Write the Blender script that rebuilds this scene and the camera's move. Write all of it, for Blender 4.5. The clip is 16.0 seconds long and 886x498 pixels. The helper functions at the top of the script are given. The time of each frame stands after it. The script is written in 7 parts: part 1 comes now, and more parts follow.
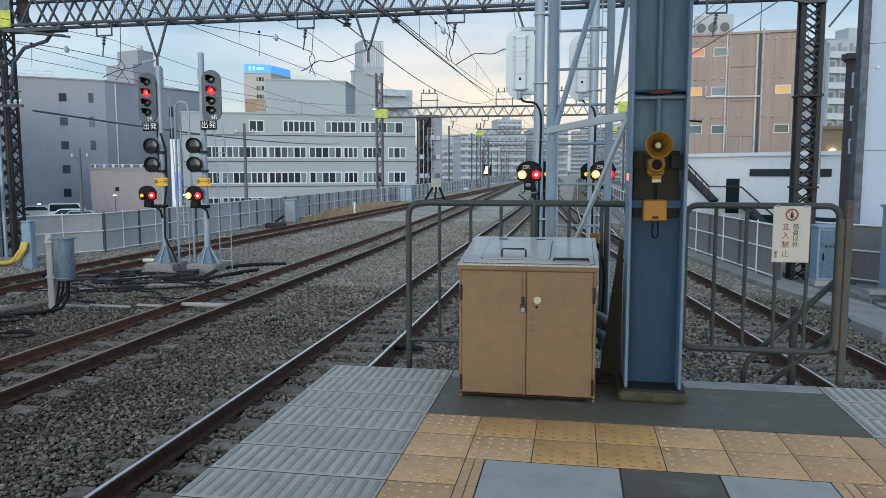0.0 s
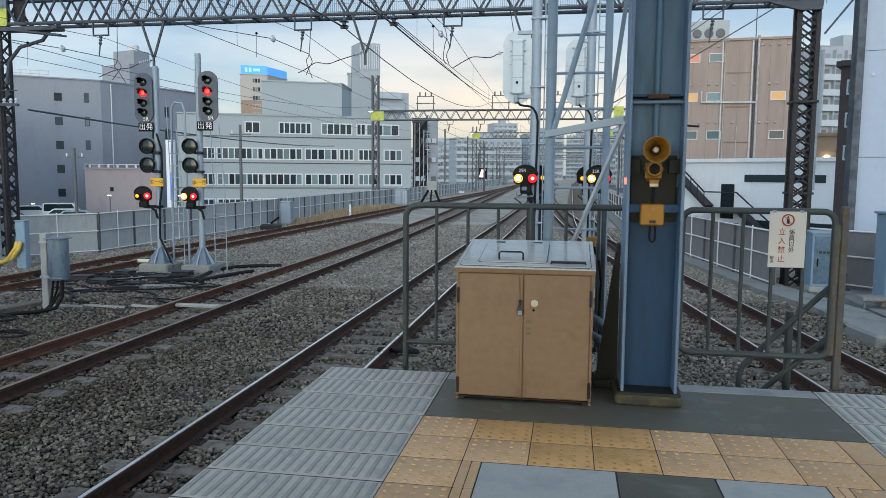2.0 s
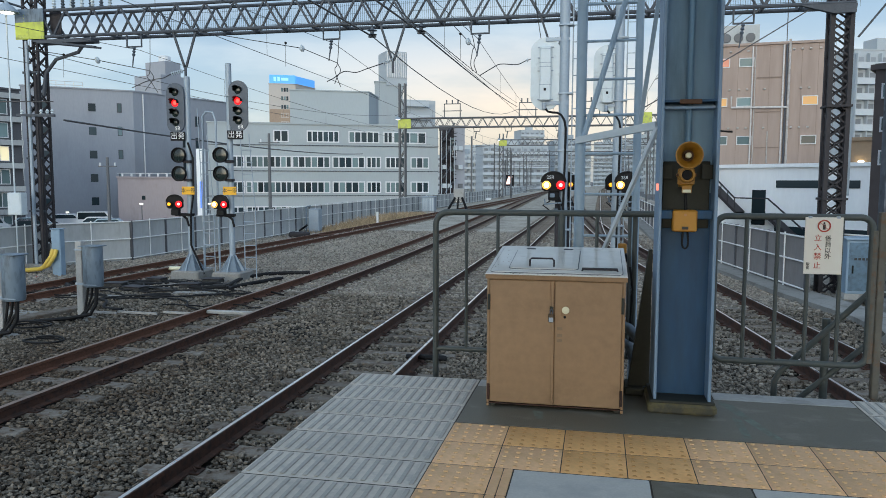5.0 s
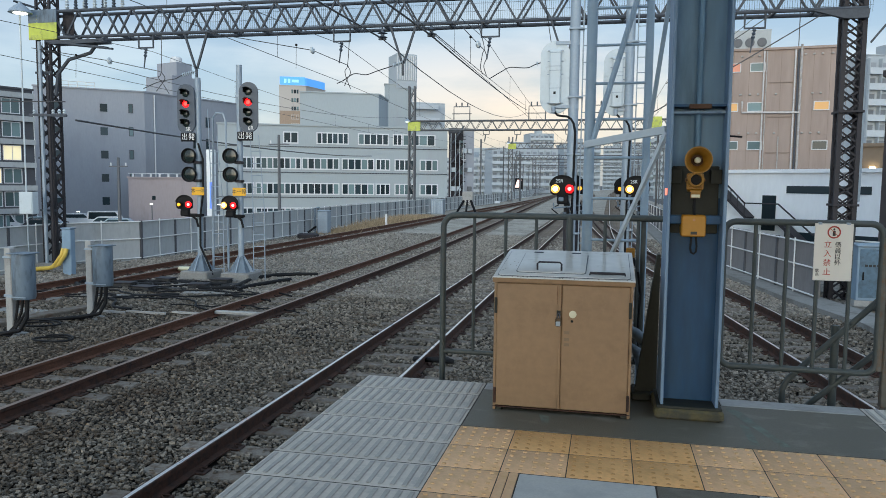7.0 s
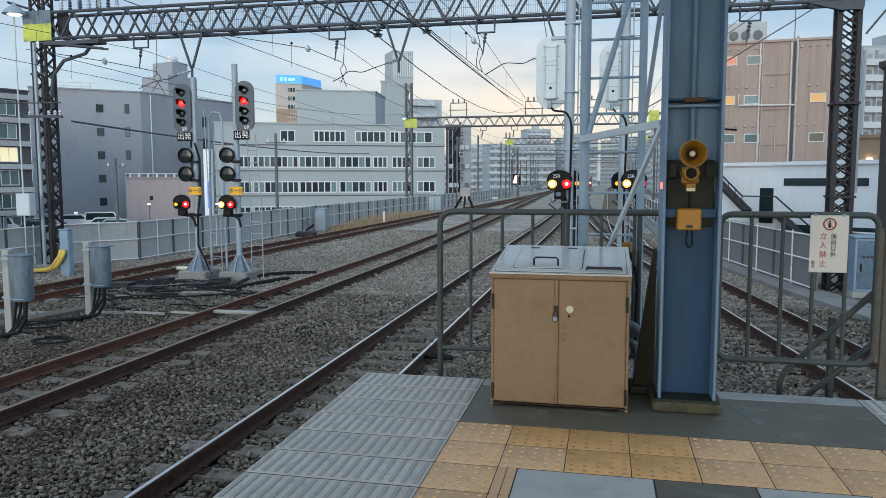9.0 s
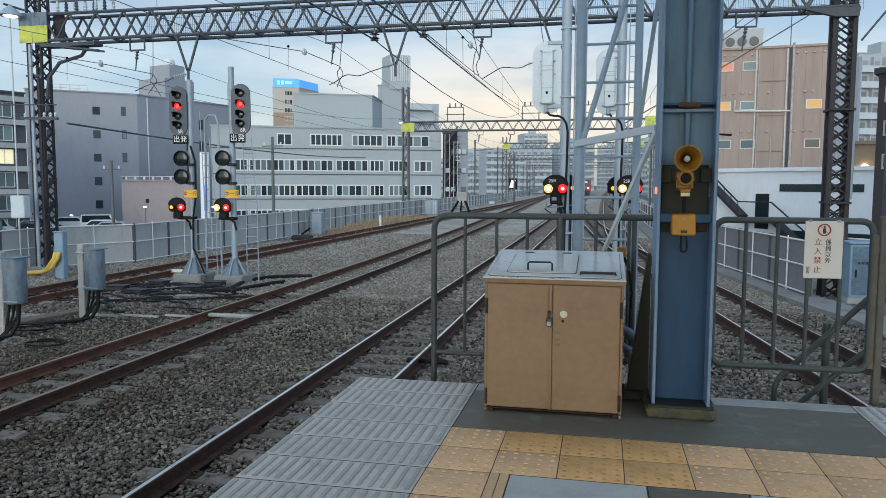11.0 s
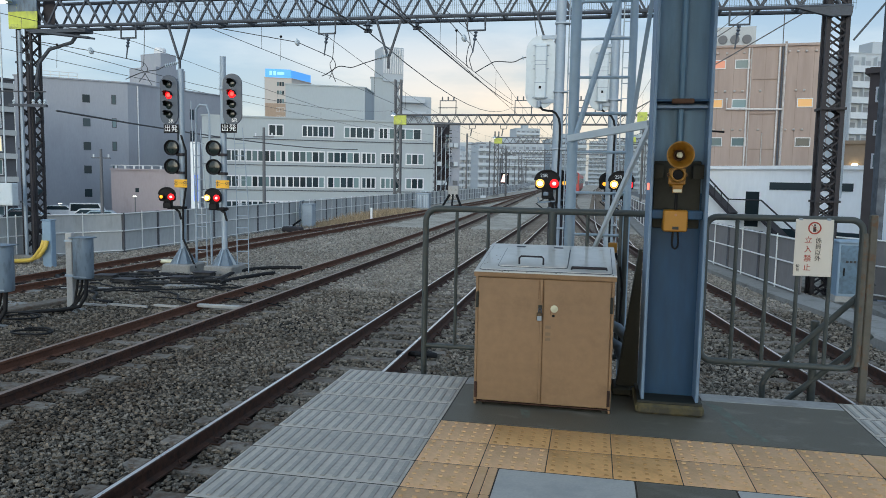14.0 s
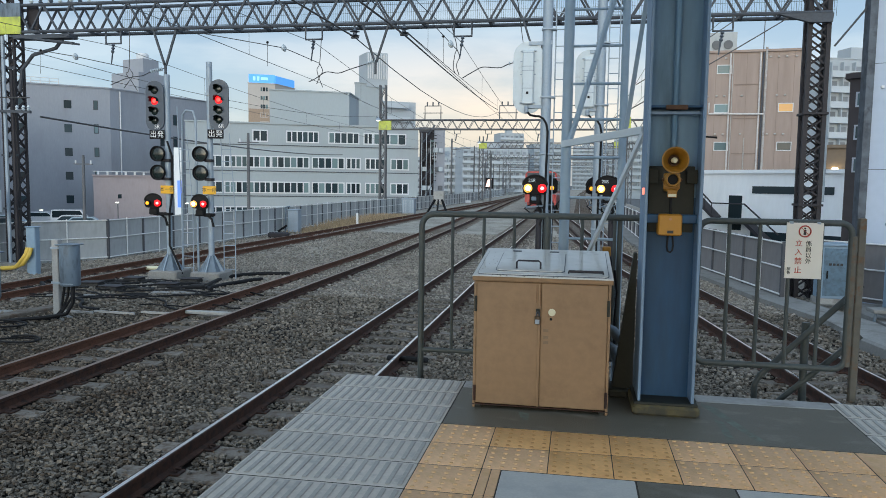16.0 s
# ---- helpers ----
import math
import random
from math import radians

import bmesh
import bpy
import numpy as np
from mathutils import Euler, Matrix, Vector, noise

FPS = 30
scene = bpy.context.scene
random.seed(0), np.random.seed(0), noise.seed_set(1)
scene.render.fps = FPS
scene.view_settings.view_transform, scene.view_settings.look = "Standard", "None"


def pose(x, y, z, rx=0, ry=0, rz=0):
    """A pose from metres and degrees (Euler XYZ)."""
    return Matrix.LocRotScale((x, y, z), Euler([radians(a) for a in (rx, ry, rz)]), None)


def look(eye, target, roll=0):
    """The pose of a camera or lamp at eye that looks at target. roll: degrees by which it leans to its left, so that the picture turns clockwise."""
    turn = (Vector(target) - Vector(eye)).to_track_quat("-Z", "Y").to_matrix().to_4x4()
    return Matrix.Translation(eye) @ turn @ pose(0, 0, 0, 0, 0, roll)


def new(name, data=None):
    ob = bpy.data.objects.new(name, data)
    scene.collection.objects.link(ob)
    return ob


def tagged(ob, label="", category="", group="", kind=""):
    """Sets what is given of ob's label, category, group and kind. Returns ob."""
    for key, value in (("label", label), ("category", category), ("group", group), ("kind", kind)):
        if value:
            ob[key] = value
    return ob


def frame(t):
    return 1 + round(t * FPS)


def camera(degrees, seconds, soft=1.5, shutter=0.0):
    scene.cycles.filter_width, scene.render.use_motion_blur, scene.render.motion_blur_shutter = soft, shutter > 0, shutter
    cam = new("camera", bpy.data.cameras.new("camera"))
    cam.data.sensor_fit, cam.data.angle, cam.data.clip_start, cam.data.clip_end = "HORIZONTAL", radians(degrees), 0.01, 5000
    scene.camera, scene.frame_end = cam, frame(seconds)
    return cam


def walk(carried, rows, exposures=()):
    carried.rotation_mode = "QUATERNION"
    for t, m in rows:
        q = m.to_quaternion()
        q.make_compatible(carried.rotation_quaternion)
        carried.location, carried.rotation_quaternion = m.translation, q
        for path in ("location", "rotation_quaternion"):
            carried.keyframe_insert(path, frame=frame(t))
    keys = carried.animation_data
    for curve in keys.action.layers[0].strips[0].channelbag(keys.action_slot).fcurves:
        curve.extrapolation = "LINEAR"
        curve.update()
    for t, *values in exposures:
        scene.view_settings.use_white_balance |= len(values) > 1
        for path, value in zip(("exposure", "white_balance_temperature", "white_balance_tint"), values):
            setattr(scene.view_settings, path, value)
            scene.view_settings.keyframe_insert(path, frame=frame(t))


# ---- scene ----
cam = camera(61.5, 16.0, soft=0.65)
PATH = [
    (0, (0.78, -3.891, 1.321), (0.432, -1.933, 1.112), -0.1),
    (0.5, (0.776, -3.894, 1.321), (0.431, -1.935, 1.11), 0.2),
    (1, (0.773, -3.896, 1.32), (0.429, -1.936, 1.112), 0.3),
    (1.5, (0.768, -3.894, 1.318), (0.428, -1.933, 1.115), 0.4),
    (2, (0.766, -3.898, 1.318), (0.431, -1.936, 1.117), 0.4),
    (2.5, (0.76, -3.895, 1.317), (0.437, -1.932, 1.118), 0.5),
    (3, (0.755, -3.895, 1.312), (0.435, -1.93, 1.121), 0.4),
    (3.5, (0.748, -3.897, 1.317), (0.405, -1.936, 1.125), 0.2),
    (4, (0.746, -3.901, 1.315), (0.379, -1.944, 1.127), 0.0),
    (6.5, (0.744, -3.915, 1.318), (0.31, -1.971, 1.141), 0.6),
    (7, (0.75, -3.908, 1.317), (0.322, -1.962, 1.142), 0.6),
    (7.5, (0.75, -3.908, 1.317), (0.322, -1.962, 1.142), 0.6),
    (8, (0.757, -3.913, 1.317), (0.338, -1.965, 1.14), 0.3),
    (8.5, (0.76, -3.908, 1.317), (0.34, -1.961, 1.136), 0.1),
    (9, (0.763, -3.909, 1.317), (0.339, -1.963, 1.133), -0.1),
    (11.5, (0.775, -3.878, 1.315), (0.367, -1.927, 1.145), 0.4),
    (12, (0.769, -3.875, 1.315), (0.366, -1.923, 1.146), 0.7),
    (12.5, (0.769, -3.875, 1.315), (0.366, -1.923, 1.143), 0.8),
    (13, (0.771, -3.877, 1.315), (0.371, -1.926, 1.138), 0.9),
    (13.5, (0.768, -3.88, 1.315), (0.373, -1.928, 1.132), 1.0),
    (14, (0.768, -3.875, 1.312), (0.378, -1.922, 1.122), 1.0),
    (14.5, (0.768, -3.879, 1.314), (0.391, -1.924, 1.125), 0.9),
    (15, (0.765, -3.877, 1.314), (0.396, -1.921, 1.128), 0.8),
    (15.5, (0.725, -3.908, 1.313), (0.362, -1.949, 1.133), 0.7),
    (16, (0.698, -3.933, 1.314), (0.348, -1.972, 1.138), 0.8),
]
walk(cam, [(t, look(eye, target, roll)) for t, eye, target, roll in PATH], [(0, 0.0, 6600, 0), (16, 0.0, 6600, 0)])

# ---- light ----
SUN_EL, SUN_AZ = radians(12), radians(184)      # low veiled sun behind the viewer
world = bpy.data.worlds.new("dusk_sky")
scene.world = world
world.use_nodes = True
wn, wl = world.node_tree.nodes, world.node_tree.links
wn.clear()
sky = wn.new("ShaderNodeTexSky")
sky.sky_type, sky.sun_disc = "NISHITA", False
sky.sun_elevation, sky.sun_rotation = SUN_EL, SUN_AZ
sky.altitude, sky.air_density, sky.dust_density, sky.ozone_density = 0, 1.0, 1.5, 2.0
coord = wn.new("ShaderNodeTexCoord")
sep = wn.new("ShaderNodeSeparateXYZ")
wl.new(coord.outputs["Generated"], sep.inputs[0])
cool = wn.new("ShaderNodeValToRGB")           # thin cloud deck, blue-grey
warm = wn.new("ShaderNodeValToRGB")           # the same, with a pink band low over the line
for ramp, rows in ((cool, ((0.0, (0.52, 0.57, 0.68)), (0.06, (0.59, 0.64, 0.77)), (0.14, (0.54, 0.62, 0.78)), (0.22, (0.43, 0.50, 0.67)), (0.4, (0.42, 0.52, 0.71)), (0.9, (0.47, 0.60, 0.80)))),
                   (warm, ((0.0, (0.54, 0.54, 0.58)), (0.05, (0.76, 0.60, 0.57)), (0.10, (0.92, 0.69, 0.60)), (0.145, (0.82, 0.68, 0.66)), (0.20, (0.50, 0.56, 0.69)), (0.9, (0.46, 0.60, 0.80))))):
    el = ramp.color_ramp.elements
    el[0].position, el[0].color = rows[0][0], (*rows[0][1], 1)
    el[1].position, el[1].color = rows[-1][0], (*rows[-1][1], 1)
    for p, c in rows[1:-1]:
        el.new(p).color = (*c, 1)
    wl.new(sep.outputs["Z"], ramp.inputs[0])
band = wn.new("ShaderNodeValToRGB")
for p, v in ((0.62, 0.35),):
    band.color_ramp.elements.new(p).color = (v, v, v, 1)
band.color_ramp.elements[0].position, band.color_ramp.elements[0].color = 0.24, (0, 0, 0, 1)
band.color_ramp.elements[-1].position, band.color_ramp.elements[-1].color = 0.8, (0.1, 0.1, 0.1, 1)
band.color_ramp.elements.new(0.44).color = (1, 1, 1, 1)
half = wn.new("ShaderNodeMapRange")
half.inputs["From Min"].default_value = -1.0
wl.new(sep.outputs["X"], half.inputs["Value"])
wl.new(half.outputs[0], band.inputs[0])
ahead = wn.new("ShaderNodeMapRange")
ahead.inputs["From Min"].default_value, ahead.inputs["From Max"].default_value = 0.2, 0.8
wl.new(sep.outputs["Y"], ahead.inputs["Value"])
where = wn.new("ShaderNodeMath")
where.operation = "MULTIPLY"
wl.new(band.outputs[0], where.inputs[0])
wl.new(ahead.outputs[0], where.inputs[1])
tone = wn.new("ShaderNodeMix")
tone.data_type = "RGBA"
wl.new(where.outputs[0], tone.inputs[0])
wl.new(cool.outputs[0], tone.inputs[6])
wl.new(warm.outputs[0], tone.inputs[7])
warp = wn.new("ShaderNodeMapping")
warp.inputs["Scale"].default_value = (1.9, 1.9, 7.5)
wl.new(coord.outputs["Generated"], warp.inputs[0])
cloud = wn.new("ShaderNodeTexNoise")
cloud.inputs["Scale"].default_value, cloud.inputs["Detail"].default_value, cloud.inputs["Roughness"].default_value = 1.9, 7, 0.55
wl.new(warp.outputs[0], cloud.inputs["Vector"])
cover = wn.new("ShaderNodeValToRGB")
cover.color_ramp.elements[0].position, cover.color_ramp.elements[0].color = 0.40, (0.78, 0.83, 0.92, 1)
cover.color_ramp.elements[1].position, cover.color_ramp.elements[1].color = 0.60, (1.19, 1.12, 1.09, 1)
wl.new(cloud.outputs["Fac"], cover.inputs[0])
veil = wn.new("ShaderNodeMix")
veil.data_type, veil.blend_type = "RGBA", "MULTIPLY"
veil.inputs[0].default_value = 1.0
side = wn.new("ShaderNodeMapRange")            # the half of the sky round the sun is brighter
side.inputs["From Min"].default_value, side.inputs["From Max"].default_value = -0.35, 0.9
side.inputs["To Min"].default_value, side.inputs["To Max"].default_value = 1.0, 2.2
toward = wn.new("ShaderNodeVectorMath")
toward.operation = "DOT_PRODUCT"
toward.inputs[1].default_value = (0.16, -0.98, 0.0)
wl.new(coord.outputs["Generated"], toward.inputs[0])
wl.new(toward.outputs["Value"], side.inputs["Value"])
lift = wn.new("ShaderNodeVectorMath")
lift.operation = "SCALE"
wl.new(tone.outputs[2], lift.inputs[0])
wl.new(side.outputs[0], lift.inputs["Scale"])
wl.new(lift.outputs[0], veil.inputs[6])
wl.new(cover.outputs[0], veil.inputs[7])
bg1, bg2, add = wn.new("ShaderNodeBackground"), wn.new("ShaderNodeBackground"), wn.new("ShaderNodeAddShader")
bg1.inputs["Strength"].default_value = 0.06
bg2.inputs["Strength"].default_value = 0.80
wl.new(sky.outputs[0], bg1.inputs[0])
wl.new(veil.outputs[2], bg2.inputs[0])
wl.new(bg1.outputs[0], add.inputs[0])
wl.new(bg2.outputs[0], add.inputs[1])
out = wn.new("ShaderNodeOutputWorld")
wl.new(add.outputs[0], out.inputs[0])
sun = new("sun", bpy.data.lights.new("sun", "SUN"))
sun.data.energy, sun.data.angle, sun.data.color = 1.0, radians(40), (1.0, 0.97, 0.93)
sun.matrix_world = look((0, 0, 0), (-math.sin(SUN_AZ) * math.cos(SUN_EL), -math.cos(SUN_AZ) * math.cos(SUN_EL), -math.sin(SUN_EL)))


# ---- materials ----
def mat(name, base, rough=0.7, metal=0.0, var=0.18, fine=60.0, coarse=2.5, bump=0.15, dirt=None, dirt_at=0.62, stretch=(1, 1, 1), rand=0.0, spec=0.5, island=False):
    """A worn surface: base colour varied at a fine and a coarse scale, stains of a second colour, fine relief."""
    m = bpy.data.materials.new(name)
    m.use_nodes = True
    n, l = m.node_tree.nodes, m.node_tree.links
    b = n["Principled BSDF"]
    tc = n.new("ShaderNodeTexCoord")
    mp = n.new("ShaderNodeMapping")
    mp.inputs["Scale"].default_value = stretch
    l.new(tc.outputs["Object"], mp.inputs[0])
    f, c = n.new("ShaderNodeTexNoise"), n.new("ShaderNodeTexNoise")
    f.inputs["Scale"].default_value, f.inputs["Detail"].default_value = fine, 4
    c.inputs["Scale"].default_value, c.inputs["Detail"].default_value = coarse, 5
    l.new(mp.outputs[0], f.inputs["Vector"])
    l.new(mp.outputs[0], c.inputs["Vector"])
    hsv = n.new("ShaderNodeHueSaturation")
    hsv.inputs["Color"].default_value = (*base, 1)
    mix = n.new("ShaderNodeMath")
    mix.operation = "ADD"
    l.new(f.outputs["Fac"], mix.inputs[0])
    l.new(c.outputs["Fac"], mix.inputs[1])
    rng = n.new("ShaderNodeMapRange")
    rng.inputs["From Min"].default_value, rng.inputs["From Max"].default_value = 0.6, 1.4
    rng.inputs["To Min"].default_value, rng.inputs["To Max"].default_value = 1 - var, 1 + var
    l.new(mix.outputs[0], rng.inputs["Value"])
    val = rng.outputs[0]
    if rand:
        src = n.new("ShaderNodeNewGeometry").outputs["Random Per Island"] if island else n.new("ShaderNodeObjectInfo").outputs["Random"]
        r2 = n.new("ShaderNodeMapRange")
        r2.inputs["To Min"].default_value, r2.inputs["To Max"].default_value = 1 - rand, 1 + rand
        l.new(src, r2.inputs["Value"])
        mul = n.new("ShaderNodeMath")
        mul.operation = "MULTIPLY"
        l.new(val, mul.inputs[0])
        l.new(r2.outputs[0], mul.inputs[1])
        val = mul.outputs[0]
    l.new(val, hsv.inputs["Value"])
    col = hsv.outputs[0]
    if dirt:
        st = n.new("ShaderNodeTexNoise")
        st.inputs["Scale"].default_value, st.inputs["Detail"].default_value, st.inputs["Roughness"].default_value = coarse * 2.7, 8, 0.65
        l.new(mp.outputs[0], st.inputs["Vector"])
        rr = n.new("ShaderNodeMapRange")
        rr.inputs["From Min"].default_value, rr.inputs["From Max"].default_value = dirt_at - 0.06, dirt_at + 0.1
        l.new(st.outputs["Fac"], rr.inputs["Value"])
        mx = n.new("ShaderNodeMix")
        mx.data_type = "RGBA"
        l.new(rr.outputs[0], mx.inputs[0])
        l.new(col, mx.inputs[6])
        mx.inputs[7].default_value = (*dirt, 1)
        col = mx.outputs[2]
    l.new(col, b.inputs["Base Color"])
    b.inputs["Roughness"].default_value, b.inputs["Metallic"].default_value = rough, metal
    b.inputs["Specular IOR Level"].default_value = spec
    rv = n.new("ShaderNodeMapRange")
    rv.inputs["To Min"].default_value, rv.inputs["To Max"].default_value = max(0.03, rough - 0.12), min(1, rough + 0.12)
    l.new(c.outputs["Fac"], rv.inputs["Value"])
    l.new(rv.outputs[0], b.inputs["Roughness"])
    if bump:
        bp = n.new("ShaderNodeBump")
        bp.inputs["Strength"].default_value, bp.inputs["Distance"].default_value = bump, 0.01
        l.new(f.outputs["Fac"], bp.inputs["Height"])
        l.new(bp.outputs[0], b.inputs["Normal"])
    return m


def glow(name, color, strength):
    m = bpy.data.materials.new(name)
    m.use_nodes = True
    b = m.node_tree.nodes["Principled BSDF"]
    b.inputs["Base Color"].default_value = (*color, 1)
    b.inputs["Emission Color"].default_value, b.inputs["Emission Strength"].default_value = (*color, 1), strength
    return m


def glass(name, base, rough=0.06):
    m = bpy.data.materials.new(name)
    m.use_nodes = True
    b = m.node_tree.nodes["Principled BSDF"]
    n, l = m.node_tree.nodes, m.node_tree.links
    info, hsv = n.new("ShaderNodeObjectInfo"), n.new("ShaderNodeHueSaturation")
    r = n.new("ShaderNodeMapRange")
    r.inputs["To Min"].default_value, r.inputs["To Max"].default_value = 0.5, 1.6
    l.new(info.outputs["Random"], r.inputs["Value"])
    l.new(r.outputs[0], hsv.inputs["Value"])
    hsv.inputs["Color"].default_value = (*base, 1)
    l.new(hsv.outputs[0], b.inputs["Base Color"])
    b.inputs["Roughness"].default_value = rough
    b.inputs["Specular IOR Level"].default_value = 0.22
    return m


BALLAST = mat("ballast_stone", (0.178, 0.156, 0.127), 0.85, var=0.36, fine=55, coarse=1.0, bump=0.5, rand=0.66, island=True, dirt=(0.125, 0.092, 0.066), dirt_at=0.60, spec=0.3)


def darken_near_ballast(m):
    """Shade put into the near ballast colour round the middle track, browner and ragged at its edge."""
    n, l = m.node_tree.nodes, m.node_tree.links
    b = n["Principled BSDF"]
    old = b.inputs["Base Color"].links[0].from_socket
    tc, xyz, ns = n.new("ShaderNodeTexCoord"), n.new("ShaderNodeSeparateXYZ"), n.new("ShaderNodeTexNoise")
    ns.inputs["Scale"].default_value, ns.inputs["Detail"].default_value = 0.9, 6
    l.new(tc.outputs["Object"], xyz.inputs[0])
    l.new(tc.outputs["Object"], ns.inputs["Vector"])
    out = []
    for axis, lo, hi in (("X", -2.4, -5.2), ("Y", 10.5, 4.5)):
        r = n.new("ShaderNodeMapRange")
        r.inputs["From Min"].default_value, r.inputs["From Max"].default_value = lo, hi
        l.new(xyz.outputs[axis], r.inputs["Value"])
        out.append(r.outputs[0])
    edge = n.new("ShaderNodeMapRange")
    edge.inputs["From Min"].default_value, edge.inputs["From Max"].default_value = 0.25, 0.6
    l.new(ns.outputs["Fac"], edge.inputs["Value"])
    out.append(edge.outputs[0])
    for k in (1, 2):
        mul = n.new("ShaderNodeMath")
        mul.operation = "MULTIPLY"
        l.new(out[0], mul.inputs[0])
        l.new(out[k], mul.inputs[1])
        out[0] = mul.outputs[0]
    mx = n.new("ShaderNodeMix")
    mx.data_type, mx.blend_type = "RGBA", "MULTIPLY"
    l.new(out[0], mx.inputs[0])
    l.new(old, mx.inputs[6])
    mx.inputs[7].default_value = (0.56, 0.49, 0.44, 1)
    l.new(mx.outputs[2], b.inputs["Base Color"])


darken_near_ballast(BALLAST)
# Paler copy of the ballast stone beyond 12 m, brightness put into its colour.
BALLAST_PALE = mat("far_pale_ballast_stone", (0.285, 0.258, 0.222), 0.9, var=0.25, fine=30, coarse=0.6, bump=0.3, rand=0.45, island=True, dirt=(0.20, 0.17, 0.14), dirt_at=0.6, spec=0.25)
BED = mat("ballast_bed", (0.34, 0.31, 0.262), 0.95, var=0.55, fine=16, coarse=0.6, bump=1.0, dirt=(0.17, 0.15, 0.13), dirt_at=0.6, spec=0.2)
SLEEPER = mat("sleeper_concrete", (0.165, 0.144, 0.120), 0.9, var=0.25, fine=50, coarse=3, rand=0.25, dirt=(0.095, 0.065, 0.045), dirt_at=0.52)
RUST = mat("rusty_rail_side", (0.064, 0.027, 0.016), 0.85, var=0.4, fine=70, coarse=4, bump=0.3, dirt=(0.030, 0.016, 0.012), dirt_at=0.52)
RUST_BRIGHT = mat("bright_rusty_rail", (0.115, 0.049, 0.028), 0.85, var=0.35, fine=70, coarse=4, bump=0.3, dirt=(0.08, 0.035, 0.02), dirt_at=0.55)
RAILHEAD = mat("worn_rail_head", (0.74, 0.70, 0.66), 0.30, metal=1.0, var=0.1, fine=30, coarse=3, bump=0.03)
RAILHEAD_DULL = mat("dull_rail_head", (0.26, 0.18, 0.14), 0.5, metal=0.5, var=0.2, fine=30, coarse=3, bump=0.05)
CONCRETE = mat("weathered_concrete", (0.36, 0.355, 0.34), 0.9, var=0.16, fine=30, coarse=0.8, bump=0.25, dirt=(0.22, 0.21, 0.195), dirt_at=0.58)
CONC_WALL = mat("parapet_concrete", (0.42, 0.435, 0.435), 0.85, var=0.12, fine=12, coarse=0.5, bump=0.15, dirt=(0.31, 0.318, 0.315), dirt_at=0.6, rand=0.04, stretch=(1, 1, 0.35))
PARAPET_DARK = mat("grey_brown_panel", (0.222, 0.210, 0.208), 0.8, var=0.12, fine=12, coarse=0.5, bump=0.1, dirt=(0.19, 0.17, 0.165), dirt_at=0.6, rand=0.08, stretch=(1, 1, 0.35))
ASPHALT = mat("platform_asphalt", (0.128, 0.116, 0.086), 0.58, var=0.34, fine=110, coarse=1.1, bump=0.25, dirt=(0.205, 0.193, 0.155), dirt_at=0.60, stretch=(1, 1.6, 1))
GREYTILE = mat("grey_line_tile", (0.585, 0.54, 0.475), 0.8, var=0.14, fine=40, coarse=2.5, bump=0.12, rand=0.07, dirt=(0.40, 0.385, 0.355), dirt_at=0.57)
GREYGROOVE = mat("grey_tile_bar", (0.395, 0.375, 0.34), 0.8, var=0.18, fine=40, coarse=2.5, bump=0.12)
YELLOW_WORN = mat("orange_worn_tile", (0.70, 0.39, 0.15), 0.62, var=0.16, fine=45, coarse=2.2, bump=0.1, rand=0.10, dirt=(0.56, 0.30, 0.11), dirt_at=0.54)
YELLOW = mat("worn_yellow_tile", (0.72, 0.445, 0.240), 0.72, var=0.14, fine=45, coarse=2.2, bump=0.12, rand=0.14, dirt=(0.60, 0.36, 0.16), dirt_at=0.56)
SLAB = mat("pale_grey_slab", (0.49, 0.48, 0.445), 0.75, var=0.12, fine=80, coarse=1.2, bump=0.08, dirt=(0.385, 0.385, 0.37), dirt_at=0.58)
JOINT = mat("dark_joint", (0.045, 0.037, 0.028), 0.95)
BEIGE = mat("beige_painted_steel", (0.280, 0.172, 0.090), 0.46, var=0.16, fine=20, coarse=1.6, bump=0.03, dirt=(0.225, 0.135, 0.069), dirt_at=0.60)
STAINLESS = mat("pale_painted_lid", (0.68, 0.665, 0.62), 0.07, metal=0.0, var=0.08, fine=15, coarse=3, bump=0.01, spec=0.9, dirt=(0.40, 0.37, 0.32), dirt_at=0.66)
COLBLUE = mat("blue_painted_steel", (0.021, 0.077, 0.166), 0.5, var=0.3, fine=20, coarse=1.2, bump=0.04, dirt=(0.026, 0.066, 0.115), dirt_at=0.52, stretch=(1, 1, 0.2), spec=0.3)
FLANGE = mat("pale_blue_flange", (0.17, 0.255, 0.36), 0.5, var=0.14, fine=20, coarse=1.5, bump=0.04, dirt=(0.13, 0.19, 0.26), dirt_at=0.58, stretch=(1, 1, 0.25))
BASEYEL = mat("weathered_yellow_base", (0.115, 0.098, 0.045), 0.88, var=0.25, fine=30, coarse=4, bump=0.2, dirt=(0.06, 0.056, 0.04), dirt_at=0.52)
GALV = mat("galvanised_steel", (0.31, 0.37, 0.43), 0.5, metal=0.1, var=0.1, fine=25, coarse=2, bump=0.03, dirt=(0.32, 0.35, 0.39), dirt_at=0.6)
POSTBLUE = mat("pale_blue_grey_paint", (0.31, 0.405, 0.49), 0.5, var=0.1, fine=20, coarse=2, bump=0.03)
RAILGREEN = mat("grey_green_railing", (0.06, 0.07, 0.066), 0.55, var=0.15, fine=30, coarse=4, bump=0.05, dirt=(0.085, 0.075, 0.06), dirt_at=0.64)
GATEPOST = mat("rust_stained_post", (0.105, 0.098, 0.080), 0.65, var=0.25, fine=30, coarse=5, bump=0.1, dirt=(0.14, 0.07, 0.03), dirt_at=0.58)
